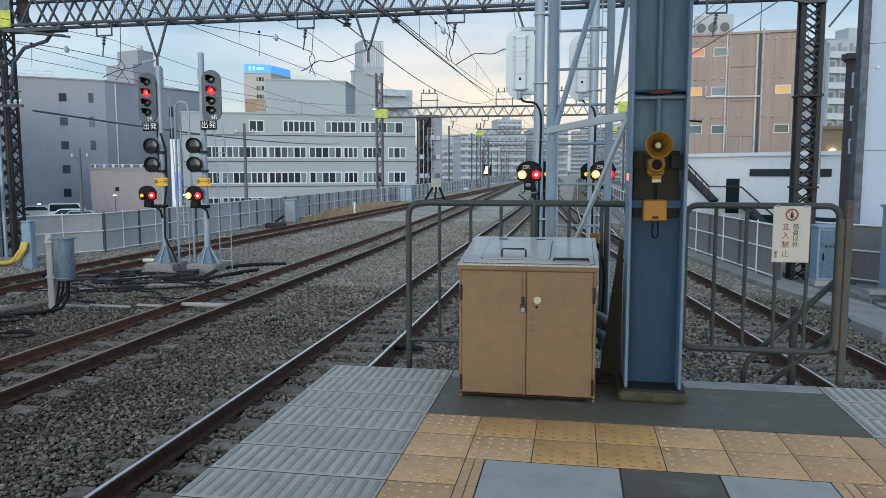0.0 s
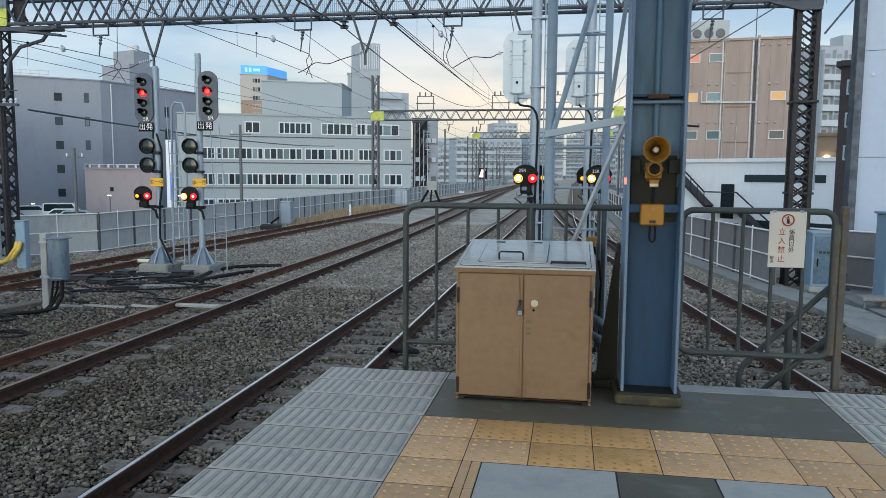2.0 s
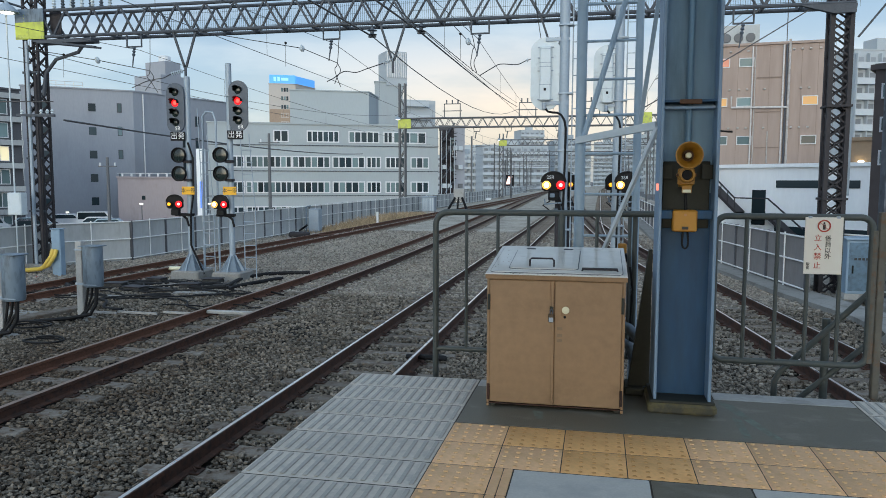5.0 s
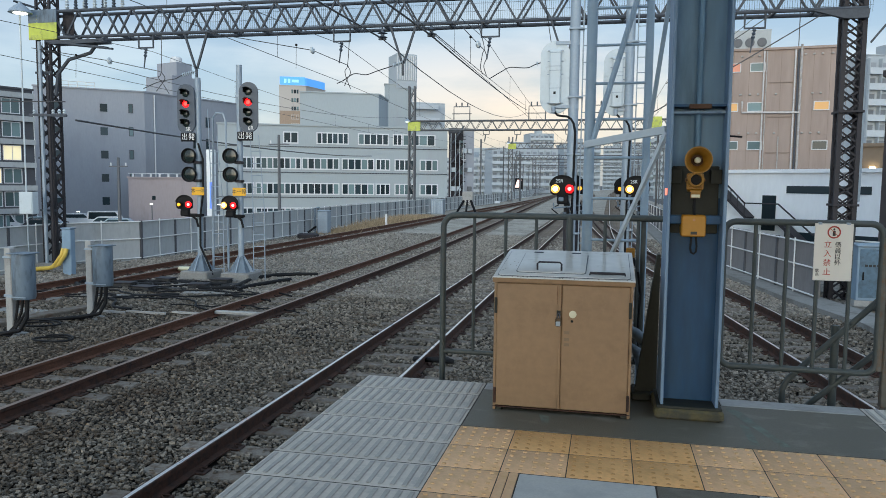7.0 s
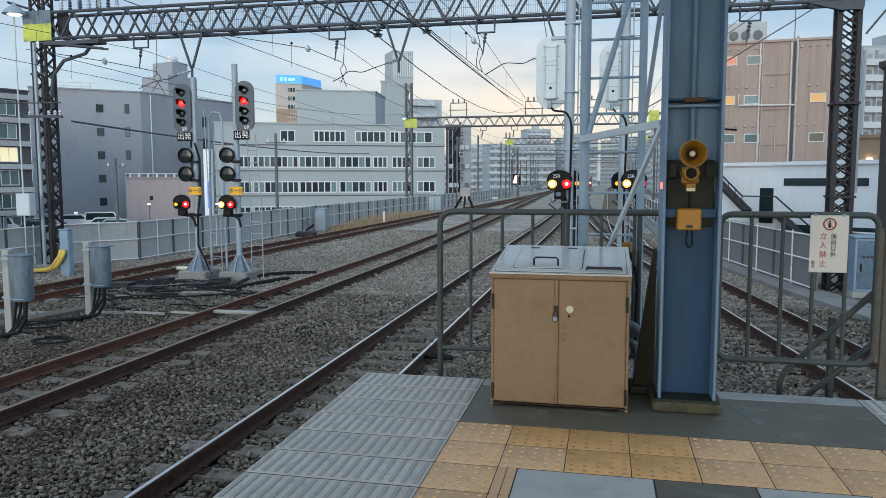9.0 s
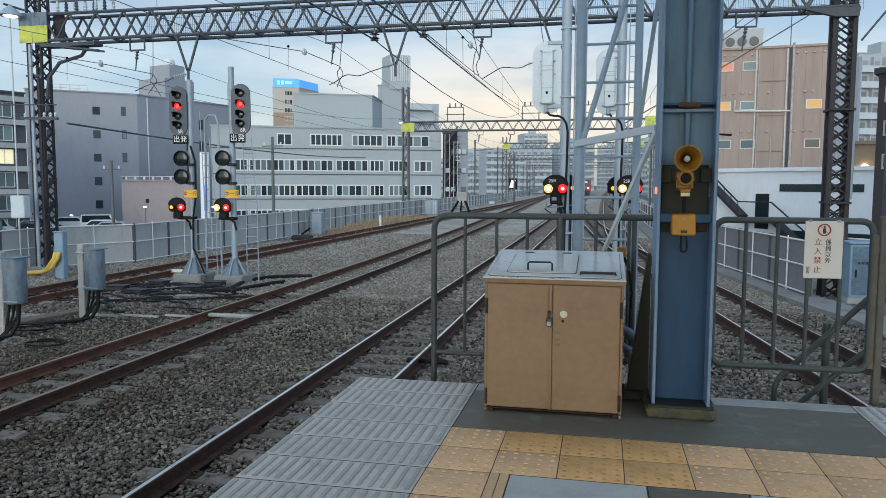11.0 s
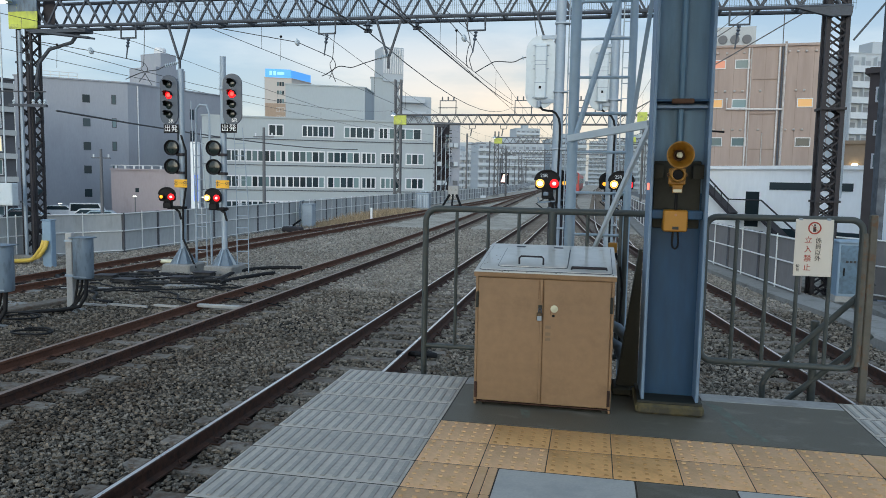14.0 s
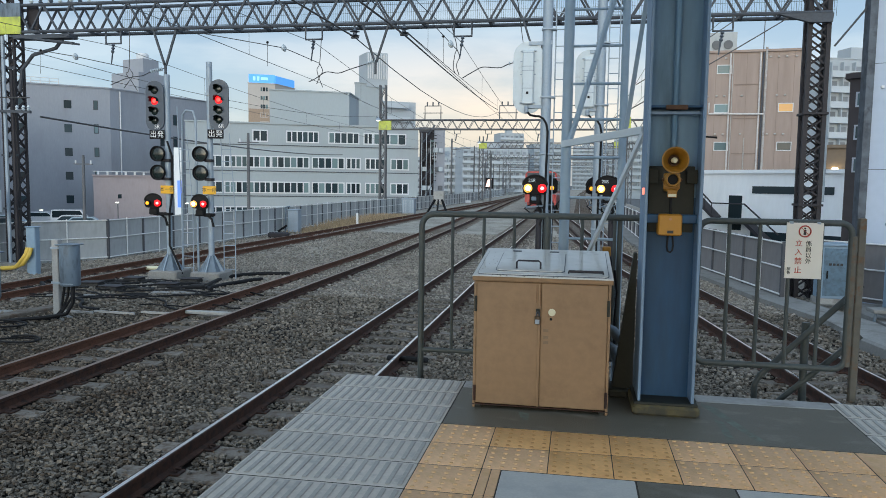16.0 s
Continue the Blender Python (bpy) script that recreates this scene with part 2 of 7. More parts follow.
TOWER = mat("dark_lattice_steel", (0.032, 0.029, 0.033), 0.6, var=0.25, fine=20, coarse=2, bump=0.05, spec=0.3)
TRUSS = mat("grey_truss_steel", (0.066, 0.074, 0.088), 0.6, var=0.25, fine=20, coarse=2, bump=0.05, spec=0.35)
# Paler copy of the truss steel, used for far-off things.
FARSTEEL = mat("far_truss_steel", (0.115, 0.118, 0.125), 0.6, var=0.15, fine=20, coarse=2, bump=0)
BLACK = mat("black_paint", (0.008, 0.008, 0.009), 0.6, spec=0.2, var=0.2, bump=0.02)
RUBBER = mat("black_cable", (0.010, 0.010, 0.011), 0.65, spec=0.25, var=0.2, bump=0.02)
WIRE = mat("dark_wire", (0.06, 0.06, 0.065), 0.5, metal=0.3, bump=0)
SIGGREY = mat("signal_backplate_grey", (0.075, 0.092, 0.118), 0.5, var=0.12, bump=0.03)
SIGWHITE = mat("pale_grey_signal_back", (0.55, 0.61, 0.64), 0.45, var=0.06, fine=15, coarse=2, bump=0.02, dirt=(0.44, 0.48, 0.5), dirt_at=0.62)
HORNYEL = mat("yellow_horn_paint", (0.30, 0.135, 0.008), 0.45, var=0.14, fine=30, coarse=6, bump=0.03, dirt=(0.30, 0.14, 0.015), dirt_at=0.56)
BOXYEL = mat("orange_yellow_box", (0.43, 0.195, 0.013), 0.45, var=0.06, bump=0.02)
CREAM = mat("cream_plastic", (0.66, 0.63, 0.45), 0.5, var=0.05, bump=0.02)
WHITEPAINT = mat("white_paint", (0.78, 0.78, 0.77), 0.5, var=0.05, bump=0.02)
SIGNCREAM = mat("faded_cream_sign", (0.72, 0.68, 0.60), 0.55, var=0.05, fine=10, coarse=3, bump=0.02)
SIGNYEL = mat("yellow_route_plate", (0.80, 0.42, 0.02), 0.5, var=0.05, bump=0.02)
INKRED = mat("red_ink", (0.42, 0.05, 0.03), 0.6, var=0.05, bump=0)
INKBLACK = mat("black_ink", (0.03, 0.03, 0.03), 0.6, var=0.05, bump=0)
PIPEYEL = mat("yellow_conduit", (0.70, 0.50, 0.10), 0.55, var=0.1, bump=0.03)
LIME = mat("lamplit_yellow_green", (0.50, 0.55, 0.085), 0.5, var=0.22, fine=6, coarse=1.5, dirt=(0.30, 0.32, 0.12), dirt_at=0.57)
LAMPWHITE = glow("white_lamp", (1.0, 0.98, 0.90), 2.5)
REDLAMP = glow("red_aspect", (1.0, 0.006, 0.012), 2.0)
REDCORE = glow("red_aspect_core", (1.0, 0.07, 0.06), 1.9)
WARMCORE = glow("warm_white_core", (1.0, 0.86, 0.58), 2.6)
AMBER = glow("amber_aspect", (1.0, 0.42, 0.03), 1.2)
WARMLAMP = glow("warm_white_aspect", (1.0, 0.50, 0.10), 1.5)
HEADLAMP = glow("headlamp", (1.0, 0.78, 0.48), 9)
PINKGLOW = glow("pink_glint", (1.0, 0.25, 0.18), 1.2)
LENSDARK = mat("unlit_lens", (0.01, 0.018, 0.016), 0.12, var=0.1, bump=0)
GREYWALL = mat("purple_grey_render", (0.312, 0.328, 0.362), 0.9, var=0.07, fine=6, coarse=0.12, bump=0.05, dirt=(0.28, 0.29, 0.32), dirt_at=0.6, stretch=(1, 1, 0.3))
PINKWALL = mat("pale_pink_render", (0.38, 0.33, 0.335), 0.9, var=0.07, fine=6, coarse=0.2, bump=0.05, dirt=(0.3, 0.26, 0.26), dirt_at=0.62, stretch=(1, 1, 0.3))
PALEWALL = mat("pale_grey_render", (0.38, 0.42, 0.435), 0.85, var=0.05, fine=6, coarse=0.1, bump=0.04, dirt=(0.36, 0.38, 0.40), dirt_at=0.62, stretch=(1, 1, 0.3))
HOTELWALL = mat("cream_tower_wall", (0.50, 0.46, 0.42), 0.85, var=0.05, fine=6, coarse=0.1, bump=0.02)
BROWNWALL = mat("tan_panel_wall", (0.375, 0.292, 0.248), 0.85, var=0.10, fine=4, coarse=0.25, bump=0.04, dirt=(0.315, 0.242, 0.205), dirt_at=0.56, stretch=(1, 1, 0.12))
WHITEWALL = mat("white_render", (0.86, 0.88, 0.89), 0.8, var=0.05, fine=6, coarse=0.25, bump=0.04, dirt=(0.76, 0.79, 0.81), dirt_at=0.62, stretch=(1, 1, 0.3))
PANELBLUE = mat("pale_blue_cladding", (0.42, 0.49, 0.60), 0.6, var=0.05, fine=6, coarse=0.3, bump=0.03)
DARKSTRIP = mat("dark_grey_cladding", (0.075, 0.078, 0.088), 0.7, var=0.15, fine=8, coarse=0.8, bump=0.05)
# Pale bluish tones, with distance haze put into both colours.
APTWALL = mat("hazed_apartment_wall", (0.42, 0.46, 0.49), 0.9, var=0.08, fine=6, coarse=0.1, bump=0)
APTBAND = mat("hazed_balcony_front", (0.49, 0.53, 0.56), 0.9, var=0.06, bump=0)
WINDARK = glass("dark_window", (0.030, 0.047, 0.055))
WINPALE = glass("pale_window", (0.13, 0.185, 0.19), 0.15)
WINWARM = glow("lit_warm_window", (0.60, 0.33, 0.12), 0.34)
WINLIT = glow("lit_office_window", (1.0, 0.84, 0.52), 0.5)
WINPINK = glow("lit_pink_window", (0.55, 0.22, 0.14), 0.32)
FRAMEW = mat("white_window_frame", (0.66, 0.67, 0.68), 0.6, var=0.05, bump=0)
BLUESIGN = glow("lit_blue_sign", (0.10, 0.36, 0.85), 0.55)
TRAINRED = mat("red_train_paint", (0.36, 0.022, 0.024), 0.35, var=0.06, bump=0.01)
CARWHITE = mat("white_car_paint", (0.72, 0.73, 0.75), 0.25, var=0.03, bump=0)
CARDARK = mat("dark_car_paint", (0.06, 0.065, 0.08), 0.25, var=0.03, bump=0)
CARBLUE = mat("pale_blue_car_paint", (0.35, 0.45, 0.52), 0.25, var=0.03, bump=0)
CITY = mat("street_asphalt", (0.10, 0.10, 0.102), 0.9, var=0.2, fine=2, coarse=0.05, bump=0.1)
GRASS = mat("dry_grass", (0.40, 0.30, 0.185), 0.9, var=0.3, fine=20, coarse=2, bump=0, rand=0.35, island=True)
CASEGREY = mat("grey_blue_case", (0.14, 0.185, 0.23), 0.5, var=0.18, fine=12, coarse=3, bump=0.03, dirt=(0.085, 0.105, 0.125), dirt_at=0.55, stretch=(1, 1, 0.3))
# Opening tone lifted: distance haze is part of this colour.
FAROPEN = mat("hazed_balcony_opening", (0.23, 0.25, 0.275), 0.6, var=0.1, rand=0.3, bump=0)
WALKWAY = mat("dirty_walkway_concrete", (0.26, 0.255, 0.24), 0.9, var=0.2, fine=20, coarse=0.8, bump=0.2, dirt=(0.17, 0.16, 0.145), dirt_at=0.56)
# Near-black bed colour, with the shade between the near stones put into it.
GAPSHADE = mat("stone_gap_shade", (0.011, 0.009, 0.007), 0.95, var=0.4, fine=30, coarse=1.0, bump=0.6, spec=0.2)
CABBLUE = mat("blue_grey_cabinet", (0.22, 0.31, 0.40), 0.5, var=0.08, fine=12, coarse=2, bump=0.03)
DARKBRACE = mat("dark_olive_steel", (0.026, 0.027, 0.019), 0.7, var=0.2, bump=0.06)


# ---- mesh helpers ----
class Geo:
    """Collects vertices and faces of one mesh."""
    def __init__(self):
        self.v, self.f, self.k = [], [], []

    def add(self, verts, faces, slot=0):
        n = len(self.v)
        self.v += [tuple(p) for p in verts]
        self.f += [tuple(n + i for i in f) for f in faces]
        self.k += [slot] * len(faces)
        return self

    def box(self, x0, x1, y0, y1, z0, z1, bev=0.0, m=None, slot=0):
        b = min(bev, (x1 - x0) * 0.45, (y1 - y0) * 0.45, (z1 - z0) * 0.45)
        if b <= 0:
            vs = [(x, y, z) for z in (z0, z1) for x, y in ((x0, y0), (x1, y0), (x1, y1), (x0, y1))]
            fs = [(3, 2, 1, 0), (4, 5, 6, 7), (0, 1, 5, 4), (1, 2, 6, 5), (2, 3, 7, 6), (3, 0, 4, 7)]
        else:
            vs, fs = [], []
            for z, i in ((z0, b), (z0 + b, 0), (z1 - b, 0), (z1, b)):
                a0, a1, c0, c1 = x0 + i, x1 - i, y0 + i, y1 - i
                vs += [(a0 + b, c0, z), (a1 - b, c0, z), (a1, c0 + b, z), (a1, c1 - b, z), (a1 - b, c1, z), (a0 + b, c1, z), (a0, c1 - b, z), (a0, c0 + b, z)]
            for r in range(3):
                fs += [(r * 8 + i, r * 8 + (i + 1) % 8, r * 8 + 8 + (i + 1) % 8, r * 8 + 8 + i) for i in range(8)]
            fs += [tuple(range(7, -1, -1)), tuple(range(24, 32))]
        if m is not None:
            vs = [m @ Vector(p) for p in vs]
        return self.add(vs, fs, slot)

    def bar(self, p0, p1, w, h, slot=0, up=(0, 0, 1)):
        """A square bar from p0 to p1."""
        p0, p1 = Vector(p0), Vector(p1)
        d = (p1 - p0).normalized()
        u = Vector(up) if abs(d.dot(Vector(up))) < 0.98 else Vector((0, 1, 0))
        s = d.cross(u).normalized()
        u = s.cross(d)
        vs = [p + s * a * w / 2 + u * b * h / 2 for p in (p0, p1) for a, b in ((-1, -1), (1, -1), (1, 1), (-1, 1))]
        return self.add(vs, [(3, 2, 1, 0), (4, 5, 6, 7), (0, 1, 5, 4), (1, 2, 6, 5), (2, 3, 7, 6), (3, 0, 4, 7)], slot)

    def tube(self, pts, r, n=8, slot=0, cap=True):
        pts = [Vector(p) for p in pts]
        vs, fs, side = [], [], None
        for i, p in enumerate(pts):
            d = (pts[min(i + 1, len(pts) - 1)] - pts[max(i - 1, 0)]).normalized()
            if side is None:
                side = d.cross(Vector((0, 0, 1)) if abs(d.z) < 0.9 else Vector((0, 1, 0))).normalized()
            side = (side - d * side.dot(d)).normalized()
            up = d.cross(side)
            rr = r[i] if isinstance(r, (list, tuple)) else r
            vs += [p + (side * math.cos(a) + up * math.sin(a)) * rr for a in (2 * math.pi * k / n for k in range(n))]
        for i in range(len(pts) - 1):
            fs += [(i * n + k, i * n + (k + 1) % n, i * n + n + (k + 1) % n, i * n + n + k) for k in range(n)]
        if cap:
            fs += [tuple(range(n - 1, -1, -1)), tuple(range((len(pts) - 1) * n, len(pts) * n))]
        return self.add(vs, fs, slot)

    def lathe(self, prof, m, n=20, slot=0):
        """Turns (radius, height) rows about the local z axis of the pose m."""
        vs = [m @ Vector((r * math.cos(2 * math.pi * k / n), r * math.sin(2 * math.pi * k / n), z)) for r, z in prof for k in range(n)]
        fs = [(i * n + k, i * n + (k + 1) % n, i * n + n + (k + 1) % n, i * n + n + k) for i in range(len(prof) - 1) for k in range(n)]
        fs += [tuple(range(n - 1, -1, -1)), tuple(range((len(prof) - 1) * n, len(prof) * n))]
        return self.add(vs, fs, slot)

    def plate(self, outline, y0, y1, m=None, slot=0):
        """An outline of (x, z) points given depth from y0 to y1."""
        n = len(outline)
        vs = [(x, y, z) for y in (y0, y1) for x, z in outline]
        fs = [tuple(range(n)), tuple(range(2 * n - 1, n - 1, -1))] + [(i, n + i, n + (i + 1) % n, (i + 1) % n) for i in range(n)]
        if m is not None:
            vs = [m @ Vector(p) for p in vs]
        return self.add(vs, fs, slot)

    def mesh(self, name, mats, smooth=False):
        me = bpy.data.meshes.new(name)
        me.from_pydata(self.v, [], self.f)
        for m in (mats if isinstance(mats, (list, tuple)) else [mats]):
            me.materials.append(m)
        if any(self.k):
            me.polygons.foreach_set("material_index", self.k)
        if smooth:
            me.shade_smooth()
            me.set_sharp_from_angle(angle=radians(38))
        me.update()
        return me


def part(name, geo, mats, parent, label="", smooth=False, at=None):
    """One mesh under a thing or a part."""
    ob = new(name, geo if isinstance(geo, bpy.types.Mesh) else geo.mesh(name, mats, smooth))
    ob.parent = parent
    if at is not None:
        ob.matrix_basis = at
    if label:
        ob["label"] = label
    return ob


def thing(name, m, label, category, group="", kind=""):
    ob = new(name)
    ob.empty_display_size = 0.2
    ob.matrix_basis = m
    return tagged(ob, label, category, group, kind)


def solid(name, geo, mats, label, category="", group="", kind="", smooth=False, at=None):
    ob = new(name, geo.mesh(name, mats, smooth))
    if at is not None:
        ob.matrix_basis = at
    return tagged(ob, label, category, group, kind)


def rounded(w, h, r, n=6):
    """Outline of a rounded rectangle about the origin."""
    pts = []
    for cx, cz, a0 in ((w / 2 - r, h / 2 - r, 0), (-w / 2 + r, h / 2 - r, 90), (-w / 2 + r, -h / 2 + r, 180), (w / 2 - r, -h / 2 + r, 270)):
        pts += [(cx + r * math.cos(radians(a0 + 90 * k / n)), cz + r * math.sin(radians(a0 + 90 * k / n))) for k in range(n + 1)]
    return pts[::-1]


def writing(name, text, size, material, parent, at, spacing=1.0, label=""):
    """Lettering as a thin mesh; at: pose whose x runs along the line and z out of the face."""
    cu = bpy.data.curves.new(name, "FONT")
    cu.body, cu.size, cu.align_x, cu.align_y, cu.extrude = text, size, "CENTER", "CENTER", 0.001
    cu.space_line = spacing
    tmp = new(name, cu)
    bpy.context.view_layer.update()
    me = bpy.data.meshes.new_from_object(tmp.evaluated_get(bpy.context.evaluated_depsgraph_get()))
    bpy.data.objects.remove(tmp)
    me.materials.clear()
    me.materials.append(material)
    return part(name, me, material, parent, label, at=at)

PIPEGREY = mat("weathered_pale_pipe", (0.46, 0.43, 0.41), 0.6, var=0.12, fine=8, coarse=1.2, bump=0, dirt=(0.34, 0.29, 0.26), dirt_at=0.57)
PIPEPALE = mat("pale_drain_pipe", (0.60, 0.57, 0.55), 0.6, var=0.12, fine=8, coarse=1.2, bump=0, dirt=(0.46, 0.42, 0.40), dirt_at=0.57)
RUBBERMAT = mat("dusty_black_rubber", (0.028, 0.028, 0.028), 0.8, var=0.3, fine=20, coarse=3, bump=0.1, dirt=(0.06, 0.055, 0.05), dirt_at=0.58)
CLAMPRUST = mat("rusty_clamp_steel", (0.085, 0.042, 0.022), 0.85, var=0.3, fine=40, coarse=6, bump=0.2)
COLUPPER = mat("upper_column_blue", (0.150, 0.262, 0.375), 0.5, var=0.2, fine=20, coarse=1.2, bump=0.04, dirt=(0.075, 0.138, 0.185), dirt_at=0.54, stretch=(1, 1, 0.15), spec=0.35)
REDHOT = glow("white_hot_red_core", (1.0, 0.55, 0.55), 2.0)
DOTBROWN = mat("worn_brown_stud", (0.52, 0.265, 0.085), 0.7, var=0.2, fine=60, coarse=3, bump=0.1, rand=0.1)
DOTPALE = mat("polished_pale_stud", (0.72, 0.43, 0.205), 0.68, var=0.12, fine=60, coarse=3, bump=0.05)


# ---- ground, deck, tracks ----
STREET, BEDZ, RAILZ = -4.2, -1.29, -1.10
g = Geo()
g.box(-3000, 3000, -300, 4500, STREET - 1, STREET)
solid("ground", g, CITY, "grey street level asphalt below the raised railway", kind="structure")
g = Geo()
g.box(-15.6, 8.2, -14, 420, STREET, BEDZ - 0.05)
solid("viaduct_deck", g, CONCRETE, "weathered concrete viaduct deck under the tracks", kind="structure")
g = Geo()
nx, ny = 96, 210
xs = np.linspace(-15.4, 8.0, nx)
ys = np.concatenate([np.linspace(-14, 40, 140), np.linspace(41, 420, ny - 140)])
vs = [(x, y, BEDZ + 0.035 * noise.noise(Vector((x * 0.8, y * 0.8, 0))) + 0.02 * noise.noise(Vector((x * 3, y * 3, 5)))) for y in ys for x in xs]
g.add(vs, [(j * nx + i, j * nx + i + 1, (j + 1) * nx + i + 1, (j + 1) * nx + i) for j in range(ny - 1) for i in range(nx - 1)])
near_bed, far_bed = Geo(), Geo()
cut = 67
near_bed.add(vs[:(cut + 1) * nx], [q for q in g.f if max(q) < (cut + 1) * nx])
far_bed.add(vs[cut * nx:], [tuple(i - cut * nx for i in q) for q in g.f if min(q) >= cut * nx])
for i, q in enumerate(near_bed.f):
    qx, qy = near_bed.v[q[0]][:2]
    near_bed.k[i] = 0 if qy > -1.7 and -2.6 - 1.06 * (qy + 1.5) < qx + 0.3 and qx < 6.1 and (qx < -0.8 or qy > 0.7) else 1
solid("ballast_bed", near_bed, (GAPSHADE, BED), "near-black ballast bed whose colour holds the shade between stones", kind="structure", smooth=True)
solid("ballast_bed", far_bed, BED, "brown-grey ballast bed between the tracks further off", kind="structure", smooth=True)

TRACKS = {
    "T1": [(-14, -2.25), (0, -2.25), (40, -2.28), (70, -2.45), (120, -2.7), (168, -3.0), (200, -3.6), (230, -4.5), (260, -6.8), (300, -9.6), (360, -13.0), (420, -16.0)],
    "T2": [(-14, -6.0), (0, -6.0), (20, -5.98), (44, -6.7), (58, -7.4), (100, -9.0), (170, -11.4), (300, -17), (420, -24)],
    "T3": [(-14, -12.4), (10, -11.6), (30, -11.25), (50, -11.1), (75, -10.8), (100, -10.6), (140, -10.9), (175, -11.6)],
    "T4": [(-14, 5.6), (0, 4.75), (5.5, 4.2), (9, 3.72), (12, 3.38), (15.5, 2.98), (22, 2.0), (30, 1.2), (38, 0.6), (48, -0.1), (62, -1.2), (80, -2.0), (100, -2.3)],
    "T5": [(24, 1.85), (34, 1.55), (44, 1.45), (80, 1.5), (200, 1.8), (420, 6.0)],
}


def centre(name, y):
    """Smooth centre line of a track: its x and its slope at y."""
    pts = np.array(TRACKS[name], float)
    def raw(v):
        w = np.linspace(-1, 1, 9) * max(2.0, 0.06 * abs(v) + 3)
        return float(np.interp(np.clip(v + w, pts[0, 0], pts[-1, 0]), pts[:, 0], pts[:, 1]).mean())
    return raw(y), (raw(y + 0.5) - raw(y - 0.5))


PROFILE = [(-0.033, -0.002), (-0.019, 0), (0.019, 0), (0.033, -0.002), (0.034, -0.034), (0.010, -0.048), (0.010, -0.125), (0.064, -0.140), (0.064, -0.155), (-0.064, -0.155), (-0.064, -0.140), (-0.010, -0.125), (-0.010, -0.048), (-0.034, -0.034)]
SLEEPER_MESH = Geo().box(-1.0, 1.0, -0.12, 0.12, -0.14, 0.0, bev=0.02).mesh("sleeper", SLEEPER)
CLIP = Geo().box(-0.16, 0.16, -0.07, 0.07, 0, 0.02, bev=0.006)
CLIP.tube([(-0.13, -0.04, 0.03), (-0.08, 0.0, 0.045), (-0.13, 0.04, 0.03)], 0.011, 5).tube([(0.13, -0.04, 0.03), (0.08, 0.0, 0.045), (0.13, 0.04, 0.03)], 0.011, 5)
CLIP_MESH = CLIP.mesh("rail_fastening", RUST)


def track(name, y0, y1, rusty, label, near):
    root = thing("railway_track", pose(0, 0, 0), label, "railway track", kind="structure")
    ys = [y0]
    while ys[-1] < y1:
        ys.append(ys[-1] + (1.0 if ys[-1] < 60 else 4.0))
    for side in (-1, 1):
        g, n = Geo(), len(PROFILE)
        rows = []
        for y in ys:
            x, s = centre(name, y)
            k = 1 / math.hypot(1, s)
            cx, cy = x + side * 0.535 * k, y - side * 0.535 * s * k
            rows += [(cx + px * k, cy - px * s * k, RAILZ + pz) for px, pz in PROFILE]
        g.v = rows
        for i in range(len(ys) - 1):
            for j in range(n):
                g.f.append((i * n + j, i * n + (j + 1) % n, (i + 1) * n + (j + 1) % n, (i + 1) * n + j))
                g.k.append(0 if j == 1 or (rusty is None and j < 3) else 1)
        # T2's left rail takes the brighter rust, its right rail the darker.
        part("rail", g, (RAILHEAD if rusty is False else RAILHEAD_DULL, RUST_BRIGHT if rusty or (rusty is None and side < 0) else RUST), root)
    y, far = y0 + 0.3, Geo()
    while y < y1:
        x, s = centre(name, y)
        m = pose(x, y, RAILZ - 0.157, 0, 0, -math.degrees(math.atan(s))) @ pose(random.uniform(-.02, .02), 0, 0, 0, 0, random.uniform(-1, 1))
        if near[0] <= y <= near[1]:
            ob = part("sleeper", SLEEPER_MESH, None, root, at=m)
            if y < 16:
                for side in (-1, 1):
                    part("rail_fastening", CLIP_MESH, None, ob, at=pose(side * 0.535, 0, 0))
        else:
            far.box(-1.0, 1.0, -0.12, 0.12, -0.14, 0.0, m=m)
        y += 0.6
    if far.v:
        tagged(part("far_sleepers", far, SLEEPER, root), kind="stuff")
    return root


track("T1", -8, 420, False, "straight railway track with polished rail heads on ballast", (0, 75))
track("T2", -8, 420, None, "railway track with rusty rail sides bending away on ballast", (2, 70))
track("T3", -2, 175, True, "rusty side track along the concrete parapet", (4, 60))
track("T4", -4, 100, False, "railway track curving across towards the main line", (3, 70))
track("T5", 24, 420, False, "distant straight railway track past the turnout", (24, 70))
# turnout rails between the crossing tracks
for pts in (((1.3, 26), (0.75, 33), (0.2, 42), (-0.6, 55)), ((2.4, 20), (2.0, 25), (1.75, 31), (1.65, 38))):
    g = Geo()
    for a, b in zip(pts, pts[1:]):
        g.bar((*a, RAILZ - 0.05), (*b, RAILZ - 0.05), 0.07, 0.11)
    solid("turnout_rail", g, RUST, "rusty check rail of a turnout on ballast", "rail", group="turnout rails")


def near_rail(x, y):
    for n in ("T1", "T2", "T3", "T4"):
        c, _ = CENTRES[n][int(min(max(y + 5, 0), 64) * 4)]
        for s in (-0.535, 0.535):
            if abs(x - c - s) < 0.085:
                return True
        if abs(x - c) < 1.02 and ((y - PHASE[n]) % 0.6 < 0.13 or (y - PHASE[n]) % 0.6 > 0.47) and random.random() < 0.86:
            return True
    return False


CENTRES = {n: [centre(n, -5 + k * 0.25) for k in range(262)] for n in TRACKS if n != "T5"}
PHASE = {"T1": -7.7, "T2": -7.7, "T3": -1.7, "T4": -3.7}


